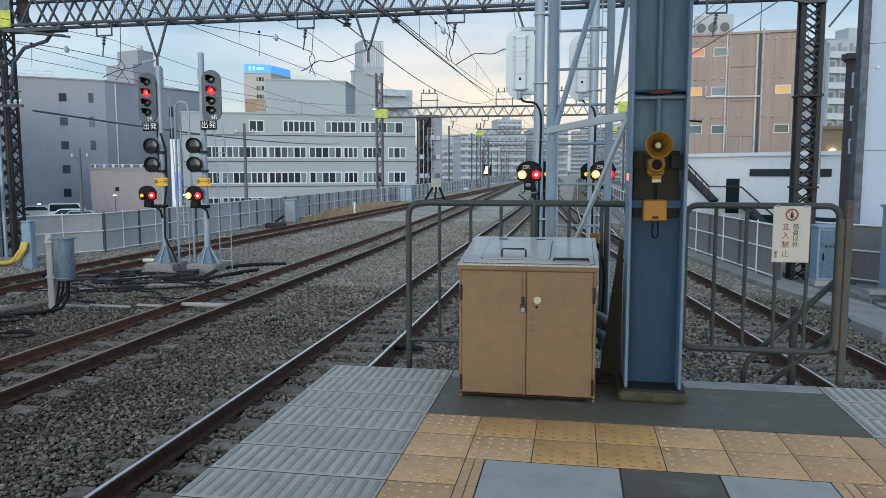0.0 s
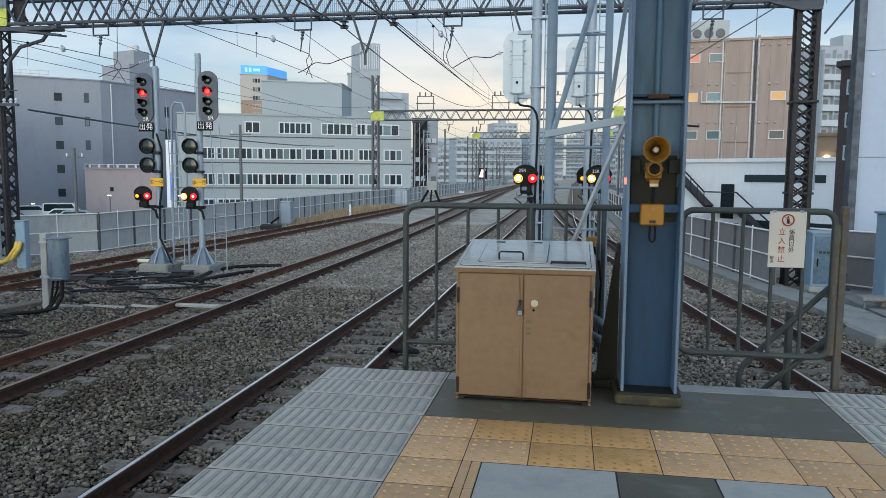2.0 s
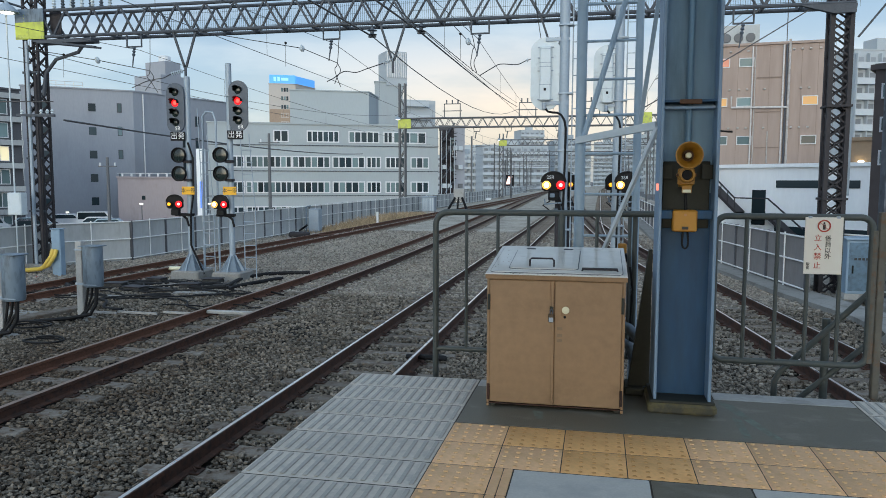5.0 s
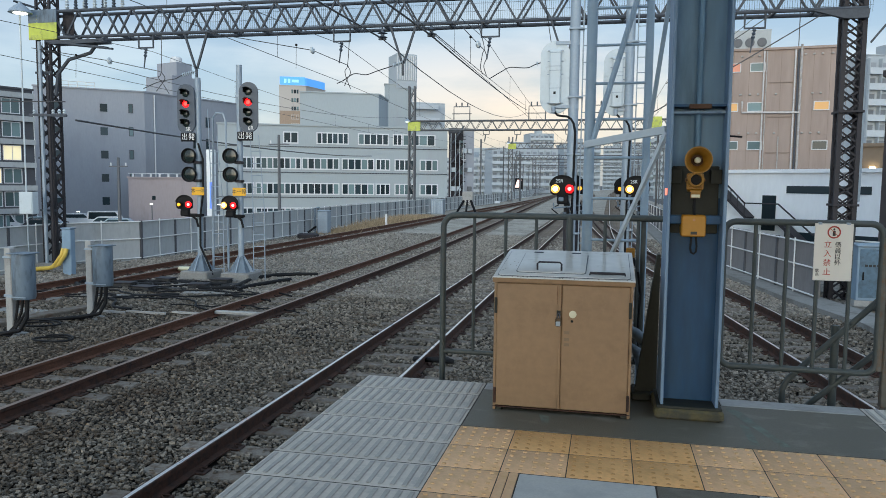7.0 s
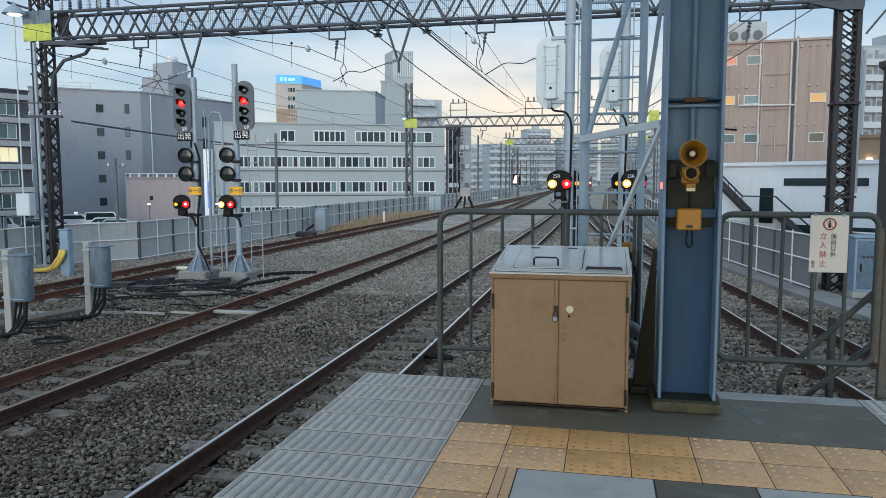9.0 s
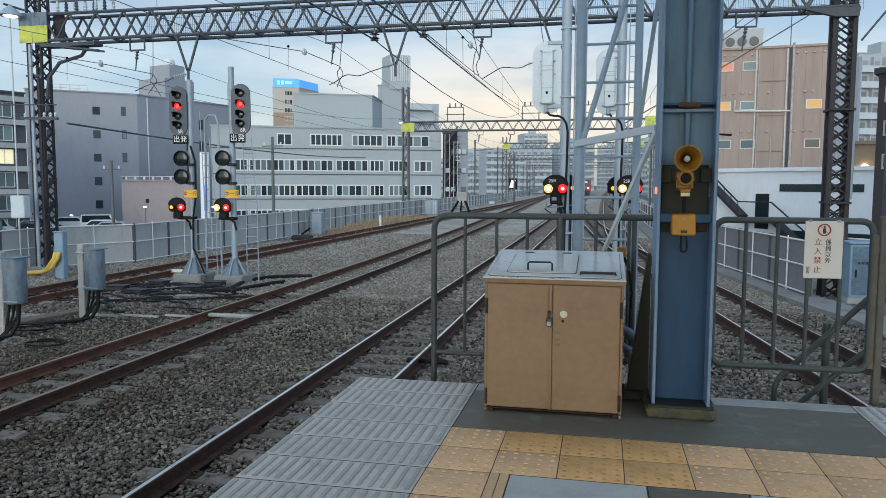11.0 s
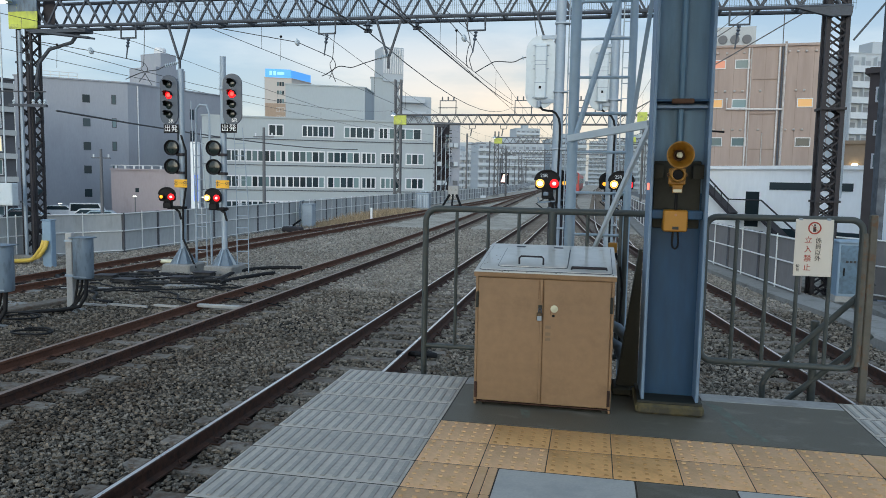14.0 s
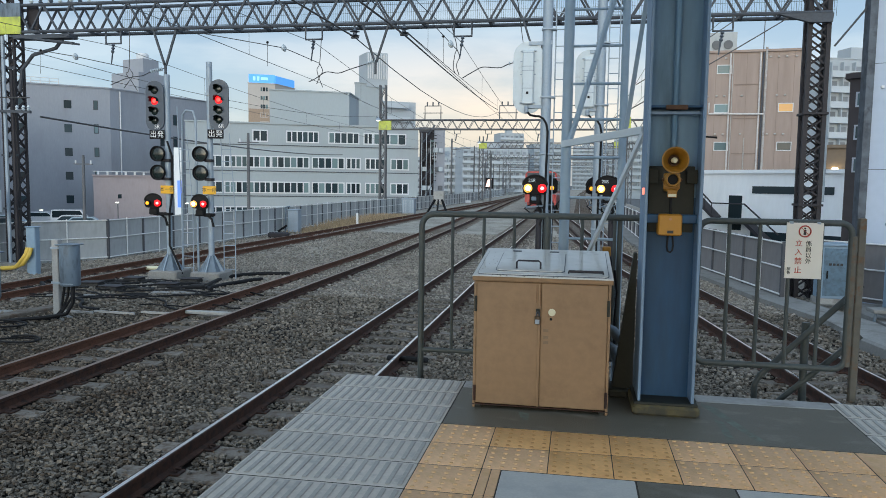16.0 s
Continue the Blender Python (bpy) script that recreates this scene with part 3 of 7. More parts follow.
def stones(regions, material):
    """Loose ballast stones, each a dented little block."""
    rng = np.random.default_rng(4)
    spots = []
    for x0, x1, y0, y1, step, size in regions:
        for y in np.arange(y0, y1, step):
            for x in np.arange(x0, x1, step):
                px, py = x + rng.uniform(-.5, .5) * step, y + rng.uniform(-.5, .5) * step
                if px > -2.6 - 1.06 * (py + 1.5) and not near_rail(px, py):
                    spots.append((px, py, size * rng.uniform(0.65, 1.35)))
    s = np.array(spots)
    n = len(s)
    cube = np.array([(x, y, z) for z in (-1, 1) for x, y in ((-1, -1), (1, -1), (1, 1), (-1, 1))], float)
    v = cube[None] * rng.uniform(0.45, 1.0, (n, 8, 3))
    a, t = rng.uniform(0, 6.28, n), rng.uniform(-0.7, 0.7, n)
    ca, sa, ct, st = np.cos(a), np.sin(a), np.cos(t), np.sin(t)
    x, y, z = v[..., 0] * rng.uniform(.8, 1.3, (n, 1)), v[..., 1] * .85, v[..., 2] * 0.7
    y, z = y * ct[:, None] - z * st[:, None], y * st[:, None] + z * ct[:, None]
    x, y = x * ca[:, None] - y * sa[:, None], x * sa[:, None] + y * ca[:, None]
    v = np.stack([x, y, z], -1) * (s[:, 2] / 2)[:, None, None]
    v[..., 0] += s[:, 0:1]
    v[..., 1] += s[:, 1:2]
    v[..., 2] += (BEDZ + 0.012 + rng.uniform(-0.024, 0.030, n) * np.clip(s[:, 2] / 0.045, 0.5, 1.2))[:, None]
    quad = np.array([(3, 2, 1, 0), (4, 5, 6, 7), (0, 1, 5, 4), (1, 2, 6, 5), (2, 3, 7, 6), (3, 0, 4, 7)])
    f = (quad[None] + (np.arange(n) * 8)[:, None, None]).reshape(-1, 4)
    me = bpy.data.meshes.new("ballast_stones")
    me.from_pydata(v.reshape(-1, 3).tolist(), [], f.tolist())
    me.materials.append(material)
    return tagged(new("ballast_stones", me), "loose brown-grey crushed stone ballast", "ballast", kind="stuff")


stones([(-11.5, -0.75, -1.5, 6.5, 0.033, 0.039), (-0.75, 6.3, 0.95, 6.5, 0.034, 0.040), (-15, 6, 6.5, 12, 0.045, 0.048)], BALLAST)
stones([(-15, 6, 12, 20, 0.058, 0.050), (-14, 5, 20, 33.5, 0.11, 0.062)], BALLAST_PALE)


# ---- platform ----
PX0, PX1, PY1 = -0.82, 3.08, 0.90
g = Geo()
g.box(PX0 + 0.06, PX1 - 0.06, -70, PY1 - 0.04, BEDZ - 0.1, -0.06)
solid("platform_base", g, CONCRETE, "grey concrete platform wall and core", kind="structure")
floor = thing("platform", pose(0, 0, 0), "paved railway platform end with grey and yellow tactile tiles", "platform", kind="structure")
g = Geo()
g.box(PX0, PX1, -70, PY1, -0.075, -0.0018, bev=0.001)
part("bedding", g, JOINT, floor)
g = Geo()
g.box(0.004, 2.257, 0.005, 0.742, -0.016, 0.0, bev=0.003)
part("asphalt_strip", g, ASPHALT, floor, "dark worn asphalt strip")
for x0, x1 in ((0.004, 0.5), (0.504, 1.45), (1.454, 2.257)):
    g = Geo()
    g.box(x0, x1, 0.746, PY1, -0.016, 0.002, bev=0.006)
    part("edge_kerb", g, CONCRETE, floor, "pale concrete kerb")


def line_tile(w):
    g = Geo()
    g.box(0.002, w - 0.002, 0.0055, 0.2945, -0.016, 0.0, bev=0.0015)
    k = 15
    for i in range(k):
        cx = (i + 0.5) * w / k
        g.box(cx - 0.0115, cx + 0.0115, 0.026, 0.274, 0.0, 0.005, bev=0.0035, slot=1)
    return g.mesh("line_tile", (GREYTILE, GREYGROOVE))


def dot_tile(w, worn, rows=5):
    g = Geo()
    g.box(0.002, w - 0.002, 0.0035, 0.2965, -0.016, 0.0, bev=0.002)
    h = 0.0022 if worn else 0.005
    tops = len(g.f)
    n = max(1, round(w / 0.06))
    for i in range(n):
        for j in range(rows):
            m = pose((i + 0.5) * w / n, (j + 0.5) * 0.3 / rows, 0)
            g.lathe([(0.0115, 0.0), (0.0092, h * 0.85), (0.006, h)], m, 8)
    for q in range(tops, len(g.k)):
        g.k[q] = 1
    return g.mesh("dot_tile", (YELLOW_WORN, DOTBROWN) if worn else (YELLOW, DOTPALE), smooth=True)


LINE, DOT, DOTWORN, NARROW = line_tile(0.82), dot_tile(0.3, False), dot_tile(0.3, True), Geo().box(0.002, 0.044, 0.002, 0.298, -0.016, 0.001, bev=0.003).box(0.047, 0.088, 0.002, 0.298, -0.016, 0.001, bev=0.003).mesh("border_tile", YELLOW)
for k in range(-26, 3):
    part("line_tile", LINE, None, floor, at=pose(PX0, 0.3 * k, 0))
    part("line_tile", LINE, None, floor, at=pose(2.26, 0.3 * k, 0))
for i in range(7):
    for k in (-1, -2):
        worn = i in (1, 2, 3) and not (i == 1 and k == -2) or (i == 2)
        part("dot_tile", DOTWORN if worn else DOT, None, floor, at=pose(0.3 * i, 0.3 * k, 0))
part("border_tile", Geo().box(2.102, 2.258, -0.298, -0.002, -0.016, 0.0, bev=0.003), YELLOW, floor)
part("border_tile", Geo().box(2.102, 2.258, -0.598, -0.302, -0.016, 0.0, bev=0.003), YELLOW, floor)
for k in range(-26, -2):
    part("dot_tile", DOT, None, floor, at=pose(0, 0.3 * k, 0))
    part("border_tile", NARROW, None, floor, at=pose(0.3, 0.3 * k, 0))
    part("dot_tile", DOT, None, floor, at=pose(1.96, 0.3 * k, 0))
    part("border_tile", NARROW, None, floor, at=pose(1.87, 0.3 * k, 0))
SL = [(0.392, 0.992, SLAB), (0.996, 1.414, ASPHALT), (1.418, 1.868, SLAB)]
for x0, x1, m in SL:
    part("floor_slab", Geo().box(x0, x1, -2.4, -0.604, -0.016, 0.0, bev=0.004), m, floor, "dark asphalt patch" if m is ASPHALT else "pale blue-grey slab")
for k in range(6):
    part("floor_slab", Geo().box(0.392, 1.868, -2.404 - 1.1 * (k + 1) + 0.004, -2.404 - 1.1 * k, -0.016, 0.0, bev=0.004), SLAB, floor)

part("floor_slab", Geo().box(PX0, PX1, -70, -9.02, -0.016, 0.0), SLAB, floor)

# faded green paint strokes on the asphalt beside the column
FADEDGREEN = mat("faded_green_paint", (0.155, 0.185, 0.150), 0.75, var=0.3, fine=60, coarse=5, bump=0.1, dirt=(0.138, 0.135, 0.105), dirt_at=0.5)
for pts in (((1.48, 0.72), (1.55, 0.63), (1.60, 0.42), (1.70, 0.07), (1.655, 0.06), (1.55, 0.40), (1.47, 0.66)), ((1.50, 0.40), (1.545, 0.36), (1.545, 0.05), (1.505, 0.06)), ((0.40, 0.30), (0.46, 0.28), (0.47, 0.16), (0.43, 0.14))):
    g = Geo()
    g.add([(x, y, 0.0012) for x, y in pts], [tuple(range(len(pts) - 1, -1, -1))])
    part("paint_stroke", g, FADEDGREEN, floor, "faded green paint stroke")

# unseen roof over the platform, added to keep light off the platform end
roof = thing("shading_roof", pose(0, 0, 0), "unseen platform roof behind the viewer, added for shade", "roof", kind="structure")
part("deck", Geo().box(-1.5, 3.75, -70, -0.5, 4.05, 4.15), CONCRETE, roof)
for yy in np.arange(-69, -1, 3.0):
    part("rafter", Geo().box(-1.5, 3.75, yy, yy + 0.12, 3.85, 4.05), FLANGE, roof)
part("ridge_beam", Geo().box(1.10, 1.36, -70, 0.42, 3.65, 3.85), FLANGE, roof)


# ---- things on the platform ----
def storage_box():
    t = thing("storage_cabinet", pose(0.124, 0.33, 0.0), "beige painted steel storage cabinet with a sloping pale lid", "cabinet")
    w, d, hf, hb = 0.782, 0.75, 0.772, 0.862
    g = Geo()
    g.add([(0.004, 0.02, 0.02), (w - 0.004, 0.02, 0.02), (w - 0.004, d, 0.02), (0.004, d, 0.02), (0.004, 0.02, hf), (w - 0.004, 0.02, hf), (w - 0.004, d, hb), (0.004, d, hb)],
          [(3, 2, 1, 0), (4, 5, 6, 7), (1, 2, 6, 5), (2, 3, 7, 6), (3, 0, 4, 7), (0, 1, 5, 4)])
    part("body", g, BEIGE, t)
    for x0, x1 in ((0.016, 0.3865), (0.3885, w - 0.018)):
        door = part("door", Geo().box(x0, x1, 0.0, 0.014, 0.03, hf - 0.02, bev=0.004), BEIGE, t)
        hx = x0 - 0.004 if x0 < 0.1 else x1 + 0.004
        for z in (0.09, 0.62):
            part("hinge", Geo().tube([(hx, -0.004, z - 0.045), (hx, -0.004, z + 0.045)], 0.008, 8), RUST if z < 0.3 else DARKBRACE, door, smooth=True)
    part("cover_strip", Geo().box(0.372, 0.388, -0.006, 0.0, 0.03, hf - 0.02, bev=0.002), BEIGE, t)
    for x in (0.02, w - 0.05):
        part("foot", Geo().box(x, x + 0.03, 0.02, 0.06, 0.0, 0.025), DARKBRACE, t)
        part("foot", Geo().box(x, x + 0.03, d - 0.06, d - 0.02, 0.0, 0.025), DARKBRACE, t)
    lock = part("padlock", Geo().box(0.355, 0.388, -0.028, -0.008, 0.515, 0.565, bev=0.006), mat("brass_padlock", (0.11, 0.075, 0.045), 0.5, metal=0.5), t, "dull brass padlock")
    part("shackle", Geo().tube([(0.366, -0.017, 0.56), (0.366, -0.017, 0.583), (0.373, -0.017, 0.592), (0.380, -0.017, 0.583), (0.380, -0.017, 0.56)], 0.004, 6), TRUSS, lock, smooth=True)
    part("hasp", Geo().box(0.362, 0.384, -0.010, -0.004, 0.575, 0.605, bev=0.002), DARKBRACE, t)
    part("rust_edge", Geo().box(0.0, w, 0.001, 0.02, 0.019, 0.024), RUST, t, "rusty bottom edge")
    part("round_plate", Geo().lathe([(0.021, 0), (0.021, 0.004), (0.017, 0.006)], pose(0.452, 0.0, 0.585, 90), 20), CREAM, t, "round cream sticker", smooth=True)
    part("keyhole", Geo().lathe([(0.008, 0), (0.007, 0.003)], pose(0.448, 0.0, 0.545, 90), 10), BLACK, t)
    for z in (0.47, 0.43, 0.40):
        part("faded_mark", Geo().box(0.405, 0.435, -0.0015, 0.0, z, z + 0.018), mat("faded_label", (0.22, 0.15, 0.09), 0.7), t)
    # lid: a shallow tray turned to the slope
    a = math.degrees(math.atan2(hb - hf, d))
    lm = pose(0, -0.012, hf + 0.006, a)
    lid = part("lid", Geo().box(-0.010, w + 0.010, 0, d + 0.03, -0.006, 0.010, bev=0.004), STAINLESS, t, "glossy pale sheet metal lid", at=lm)
    part("panel_gasket", Geo().plate(rounded(w - 0.028, 0.705, 0.034), 0, 0.003, pose(w / 2, 0.376, 0.0100, 90)), TRUSS, lid, "dark rubber gasket")
    part("top_panel", Geo().plate(rounded(w - 0.036, 0.697, 0.030), 0, 0.004, pose(w / 2, 0.376, 0.0122, 90)), STAINLESS, lid)
    part("hatch_gasket", Geo().plate(rounded(0.405, 0.545, 0.034), 0, 0.002, pose(0.315, 0.368, 0.0162, 90)), TRUSS, lid, "dark rubber gasket")
    part("hatch", Geo().plate(rounded(0.395, 0.535, 0.030), 0, 0.005, pose(0.315, 0.368, 0.0172, 90)), STAINLESS, lid)
    for x in (0.20, 0.44):
        part("hatch_hinge", Geo().box(x - 0.03, x + 0.03, 0.625, 0.645, 0.016, 0.027, bev=0.003), TRUSS, lid)
    spots = random.Random(21)
    for k in range(26):
        rx, ry = (spots.uniform(0.01, w - 0.01), spots.uniform(0.004, 0.022)) if k < 18 else (spots.uniform(0.03, 0.1), spots.uniform(0.1, 0.6))
        part("rust_spot", Geo().lathe([(spots.uniform(0.002, 0.006), 0), (0.002, 0.0012)], pose(rx, ry, 0.0098 if k < 18 else 0.0161), 7), RUST, lid)
    part("handle", Geo().tube([(0.235, 0.15, 0.02), (0.235, 0.15, 0.06), (0.245, 0.15, 0.07), (0.365, 0.15, 0.07), (0.375, 0.15, 0.06), (0.375, 0.15, 0.02)], 0.0055, 8), TOWER, lid, "dark bar handle", smooth=True)
    part("handle", Geo().tube([(0.54, 0.09, 0.012), (0.54, 0.09, 0.028), (0.735, 0.09, 0.028), (0.735, 0.09, 0.012)], 0.008, 8), TOWER, lid, "dark bar handle", smooth=True)
    part("front_lip", Geo().box(-0.008, w + 0.008, -0.004, 0.0, -0.022, 0.004, bev=0.0015), BEIGE, lid, "beige folded lip")
    for x in (0.0, w - 0.016):
        part("corner_post", Geo().box(x, x + 0.016, 0.004, 0.022, 0.0, hf, bev=0.003), BEIGE, t)
    part("lock_body", Geo().box(0.359, 0.384, -0.0305, -0.028, 0.519, 0.545, bev=0.001), GALV, lock, "pale steel lock face")
    for x, z0, z1 in ((0.362, 0.64, 0.745), (0.384, 0.62, 0.745), (0.43, 0.553, 0.575)):
        part("rust_streak", Geo().box(x, x + 0.003, -0.0072, -0.006 if x < 0.39 else 0.0, z0, z1), mat("rust_brown_streak", (0.19, 0.095, 0.045), 0.85, var=0.3), t, "thin rust streak")
    return t


storage_box()


def column():
    t = thing("steel_column", pose(1.075, 0.42, 0.0), "blue painted steel H-section column on a yellow base", "column")
    part("base_block", Geo().box(-0.03, 0.345, -0.035, 0.35, 0.0, 0.06, bev=0.014), BASEYEL, t, "weathered yellow concrete base")
    part("base_plate", Geo().box(-0.02, 0.335, -0.02, 0.34, 0.06, 0.075, bev=0.003), DARKBRACE, t)
    H = 4.05
    # Flanges pale, web dark: edge light and recess shade put into their colours.
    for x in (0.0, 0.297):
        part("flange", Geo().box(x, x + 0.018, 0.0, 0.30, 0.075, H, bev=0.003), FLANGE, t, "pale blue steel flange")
    # Web split at 1.25 m, darker blue below and paler above.
    part("web", Geo().box(0.018, 0.297, 0.142, 0.156, 0.075, 1.25), COLBLUE, t, "deep blue lower steel web")
    part("web", Geo().box(0.018, 0.297, 0.142, 0.156, 1.25, H), COLUPPER, t, "paler grey-blue upper steel web")
    part("stiffener", Geo().box(0.018, 0.297, 0.03, 0.142, 1.755, 1.768), COLBLUE, t)
    part("clamp_bar", Geo().box(0.10, 0.218, 0.015, 0.045, 1.742, 1.768, bev=0.004), CLAMPRUST, t, "rusty clamp")
    part("cross_plate", Geo().box(0.018, 0.297, 0.06, 0.142, 1.72, 1.735), FLANGE, t)
    part("conduit", Geo().tube([(0.16, 0.11, 1.52), (0.16, 0.11, H)], 0.017, 10), COLUPPER, t, smooth=True)
    part("back_panel", Geo().box(0.03, 0.285, 0.122, 0.142, 1.05, 1.43, bev=0.004), DARKBRACE, t, "dark backing board")
    for x in (0.02, 0.235):
        part("bracket_plate", Geo().box(x, x + 0.06, 0.08, 0.122, 1.33, 1.41, bev=0.003), DARKBRACE, t)
    part("cross_bar", Geo().box(0.018, 0.297, 0.05, 0.09, 1.105, 1.155, bev=0.004), COLBLUE, t)
    cab = [(0.140, 0.05, 1.04), (0.136, 0.045, 0.97), (0.142, 0.045, 0.945), (0.155, 0.045, 0.938), (0.167, 0.047, 0.95), (0.170, 0.05, 0.98), (0.165, 0.055, 1.04)]
    part("loose_wire", Geo().tube(cab, 0.006, 6), RUBBER, t, smooth=True)
    part("wire", Geo().tube([(0.155, 0.09, 1.28), (0.15, 0.07, 1.2), (0.152, 0.06, 1.14)], 0.008, 6), RUBBER, t, smooth=True)
    part("wire_hook", Geo().tube([(0.315, 0.15, 1.66), (0.33, 0.14, 1.60), (0.40, 0.14, 1.595)], 0.006, 6), BLACK, t, smooth=True)
    # Emissive block stands for the small red glint on the flange edge.
    part("pink_glow_block", Geo().box(-0.012, 0.0, 0.02, 0.045, 1.265, 1.305, bev=0.003), PINKGLOW, t, "small glowing pink-red block")
    # raking leg behind the column; the dark block is added for the gap's shade
    part("gap_shade_block", Geo().box(-0.15, -0.032, 0.30, 0.52, 0.0, 0.05, bev=0.01), DARKBRACE, t)
    part("raking_brace", Geo().plate([(-0.125, 0.05), (0.0, 0.05), (0.0, 0.90), (-0.018, 0.90)], 0.36, 0.44), DARKBRACE, t, "dark sloping brace")
    return t


column()
t = thing("horn_speaker", pose(1.222, 0.42, 1.33), "yellow horn loudspeaker on the blue column", "loudspeaker")
HX = -0.006
horn = part("horn", Geo().lathe([(0.022, 0.075), (0.026, 0.0), (0.036, -0.05), (0.051, -0.09), (0.064, -0.112), (0.070, -0.117), (0.071, -0.122), (0.066, -0.122), (0.060, -0.112), (0.046, -0.085), (0.031, -0.045), (0.022, 0.0), (0.018, 0.06), (0.004, 0.07)], pose(HX, -0.03, 0.126, -90), 32), HORNYEL, t, smooth=True)
part("rolled_rim", Geo().tube([(HX + 0.069 * math.cos(a), -0.150, 0.126 + 0.069 * math.sin(a)) for a in (2 * math.pi * k / 32 for k in range(33))], 0.0035, 6), HORNYEL, horn, smooth=True)
# Dark ring: the deep throat's shade put into a colour.
part("throat_ring", Geo().lathe([(0.031, 0.0), (0.030, -0.004), (0.021, 0.0)], pose(HX, -0.073, 0.126, -90), 24), CLAMPRUST, horn, "dark brown ring, throat shade in its colour", smooth=True)
part("horn_centre", Geo().lathe([(0.015, 0), (0.017, -0.055), (0.015, -0.068), (0.007, -0.074)], pose(HX, -0.045, 0.126, -90), 20), CREAM, t, "cream centre cap", smooth=True)
part("driver", Geo().lathe([(0.04, 0.05), (0.043, 0.0), (0.043, -0.05), (0.036, -0.060), (0.030, -0.060), (0.026, -0.03)], pose(HX, -0.02, 0.022, -90), 24), HORNYEL, t, smooth=True)
part("mounting_arm", Geo().box(-0.034, 0.028, -0.03, 0.13, -0.045, -0.033, bev=0.003).box(-0.050, 0.040, -0.02, 0.0, -0.034, 0.058, bev=0.006).box(-0.058, 0.048, -0.03, -0.005, 0.01, 0.032, bev=0.005), HORNYEL, t)
part("bolt", Geo().lathe([(0.008, 0), (0.008, 0.012), (0.004, 0.015)], pose(-0.052, -0.03, 0.021, 90), 8), CLAMPRUST, t)
part("bolt", Geo().lathe([(0.008, 0), (0.008, 0.012), (0.004, 0.015)], pose(0.042, -0.03, 0.021, 90), 8), CLAMPRUST, t)
part("driver_mouth", Geo().lathe([(0.028, 0), (0.026, -0.004)], pose(HX, -0.06, 0.022, -90), 16), BLACK, t)
plate = part("name_plate", Geo().box(-0.030, 0.022, -0.050, -0.043, -0.078, -0.034, bev=0.004), HORNYEL, t, "yellow bracket plate")
part("paper_label", Geo().box(-0.026, 0.018, -0.0525, -0.050, -0.074, -0.058), CREAM, plate, "small cream label")
t = thing("junction_box", pose(1.222, 0.44, 1.035), "orange-yellow steel junction box on the blue column", "junction box")
part("case", Geo().box(-0.066, 0.066, 0.0, 0.09, 0.0, 0.122, bev=0.008), BOXYEL, t)
part("cover", Geo().box(-0.062, 0.062, -0.008, 0.0, 0.004, 0.118, bev=0.004), BOXYEL, t)
part("name_plate", Geo().box(-0.016, 0.018, -0.0105, -0.008, 0.014, 0.030), INKBLACK, t, "dark lettered plate")
part("emblem", Geo().lathe([(0.008, 0), (0.007, 0.001)], pose(0.0, -0.008, 0.095, 90), 12), mat("faded_emblem", (0.45, 0.22, 0.1), 0.6), t)


def bend(p, q, r, c, n=6):
    """Quarter bend between directions, as points; c is the corner."""
    c, a, b = Vector(c), Vector(p), Vector(q)
    return [c + a * r * (1 - math.sin(radians(90 * k / n))) + b * r * (1 - math.cos(radians(90 * k / n))) for k in range(n + 1)]


def railing():
    t = thing("railing", pose(0, 1.2, 0), "grey-green tubular steel railing at the platform end", "railing")
    x0, x1, zt, zb = -0.37, 1.13, 1.10, 0.13
    pts = [(x0, 0, -0.22)] + bend((0, 0, -1), (1, 0, 0), 0.09, (x0, 0, zt)) + [(x1, 0, zt)]
    part("frame_tube", Geo().tube(pts, 0.0215, 12), RAILGREEN, t, smooth=True)
    part("bottom_rail", Geo().tube([(x0, 0, zb), (x1 - 0.15, 0, zb)], 0.0165, 10), RAILGREEN, t, smooth=True)
    for x in (-0.15, 0.07, 0.28, 0.74, 0.955):
        part("bar", Geo().tube([(x, 0, zb), (x, 0, zt)], 0.0115, 8), RAILGREEN, t, smooth=True)
    part("post", Geo().tube([(0.505, 0, -0.22), (0.505, 0, zt)], 0.0245, 10), RAILGREEN, t, smooth=True)
    part("post", Geo().tube([(0.99, 0.02, -0.22), (0.99, 0.02, zt - 0.02)], 0.016, 10), RAILGREEN, t, smooth=True)
    part("wall_bracket", Geo().box(x0 - 0.04, x0 + 0.04, -0.36, 0.02, -0.22, -0.16), RAILGREEN, t)
    part("wall_bracket", Geo().box(0.46, 0.55, -0.36, 0.02, -0.22, -0.16), RAILGREEN, t)
    return t


railing()


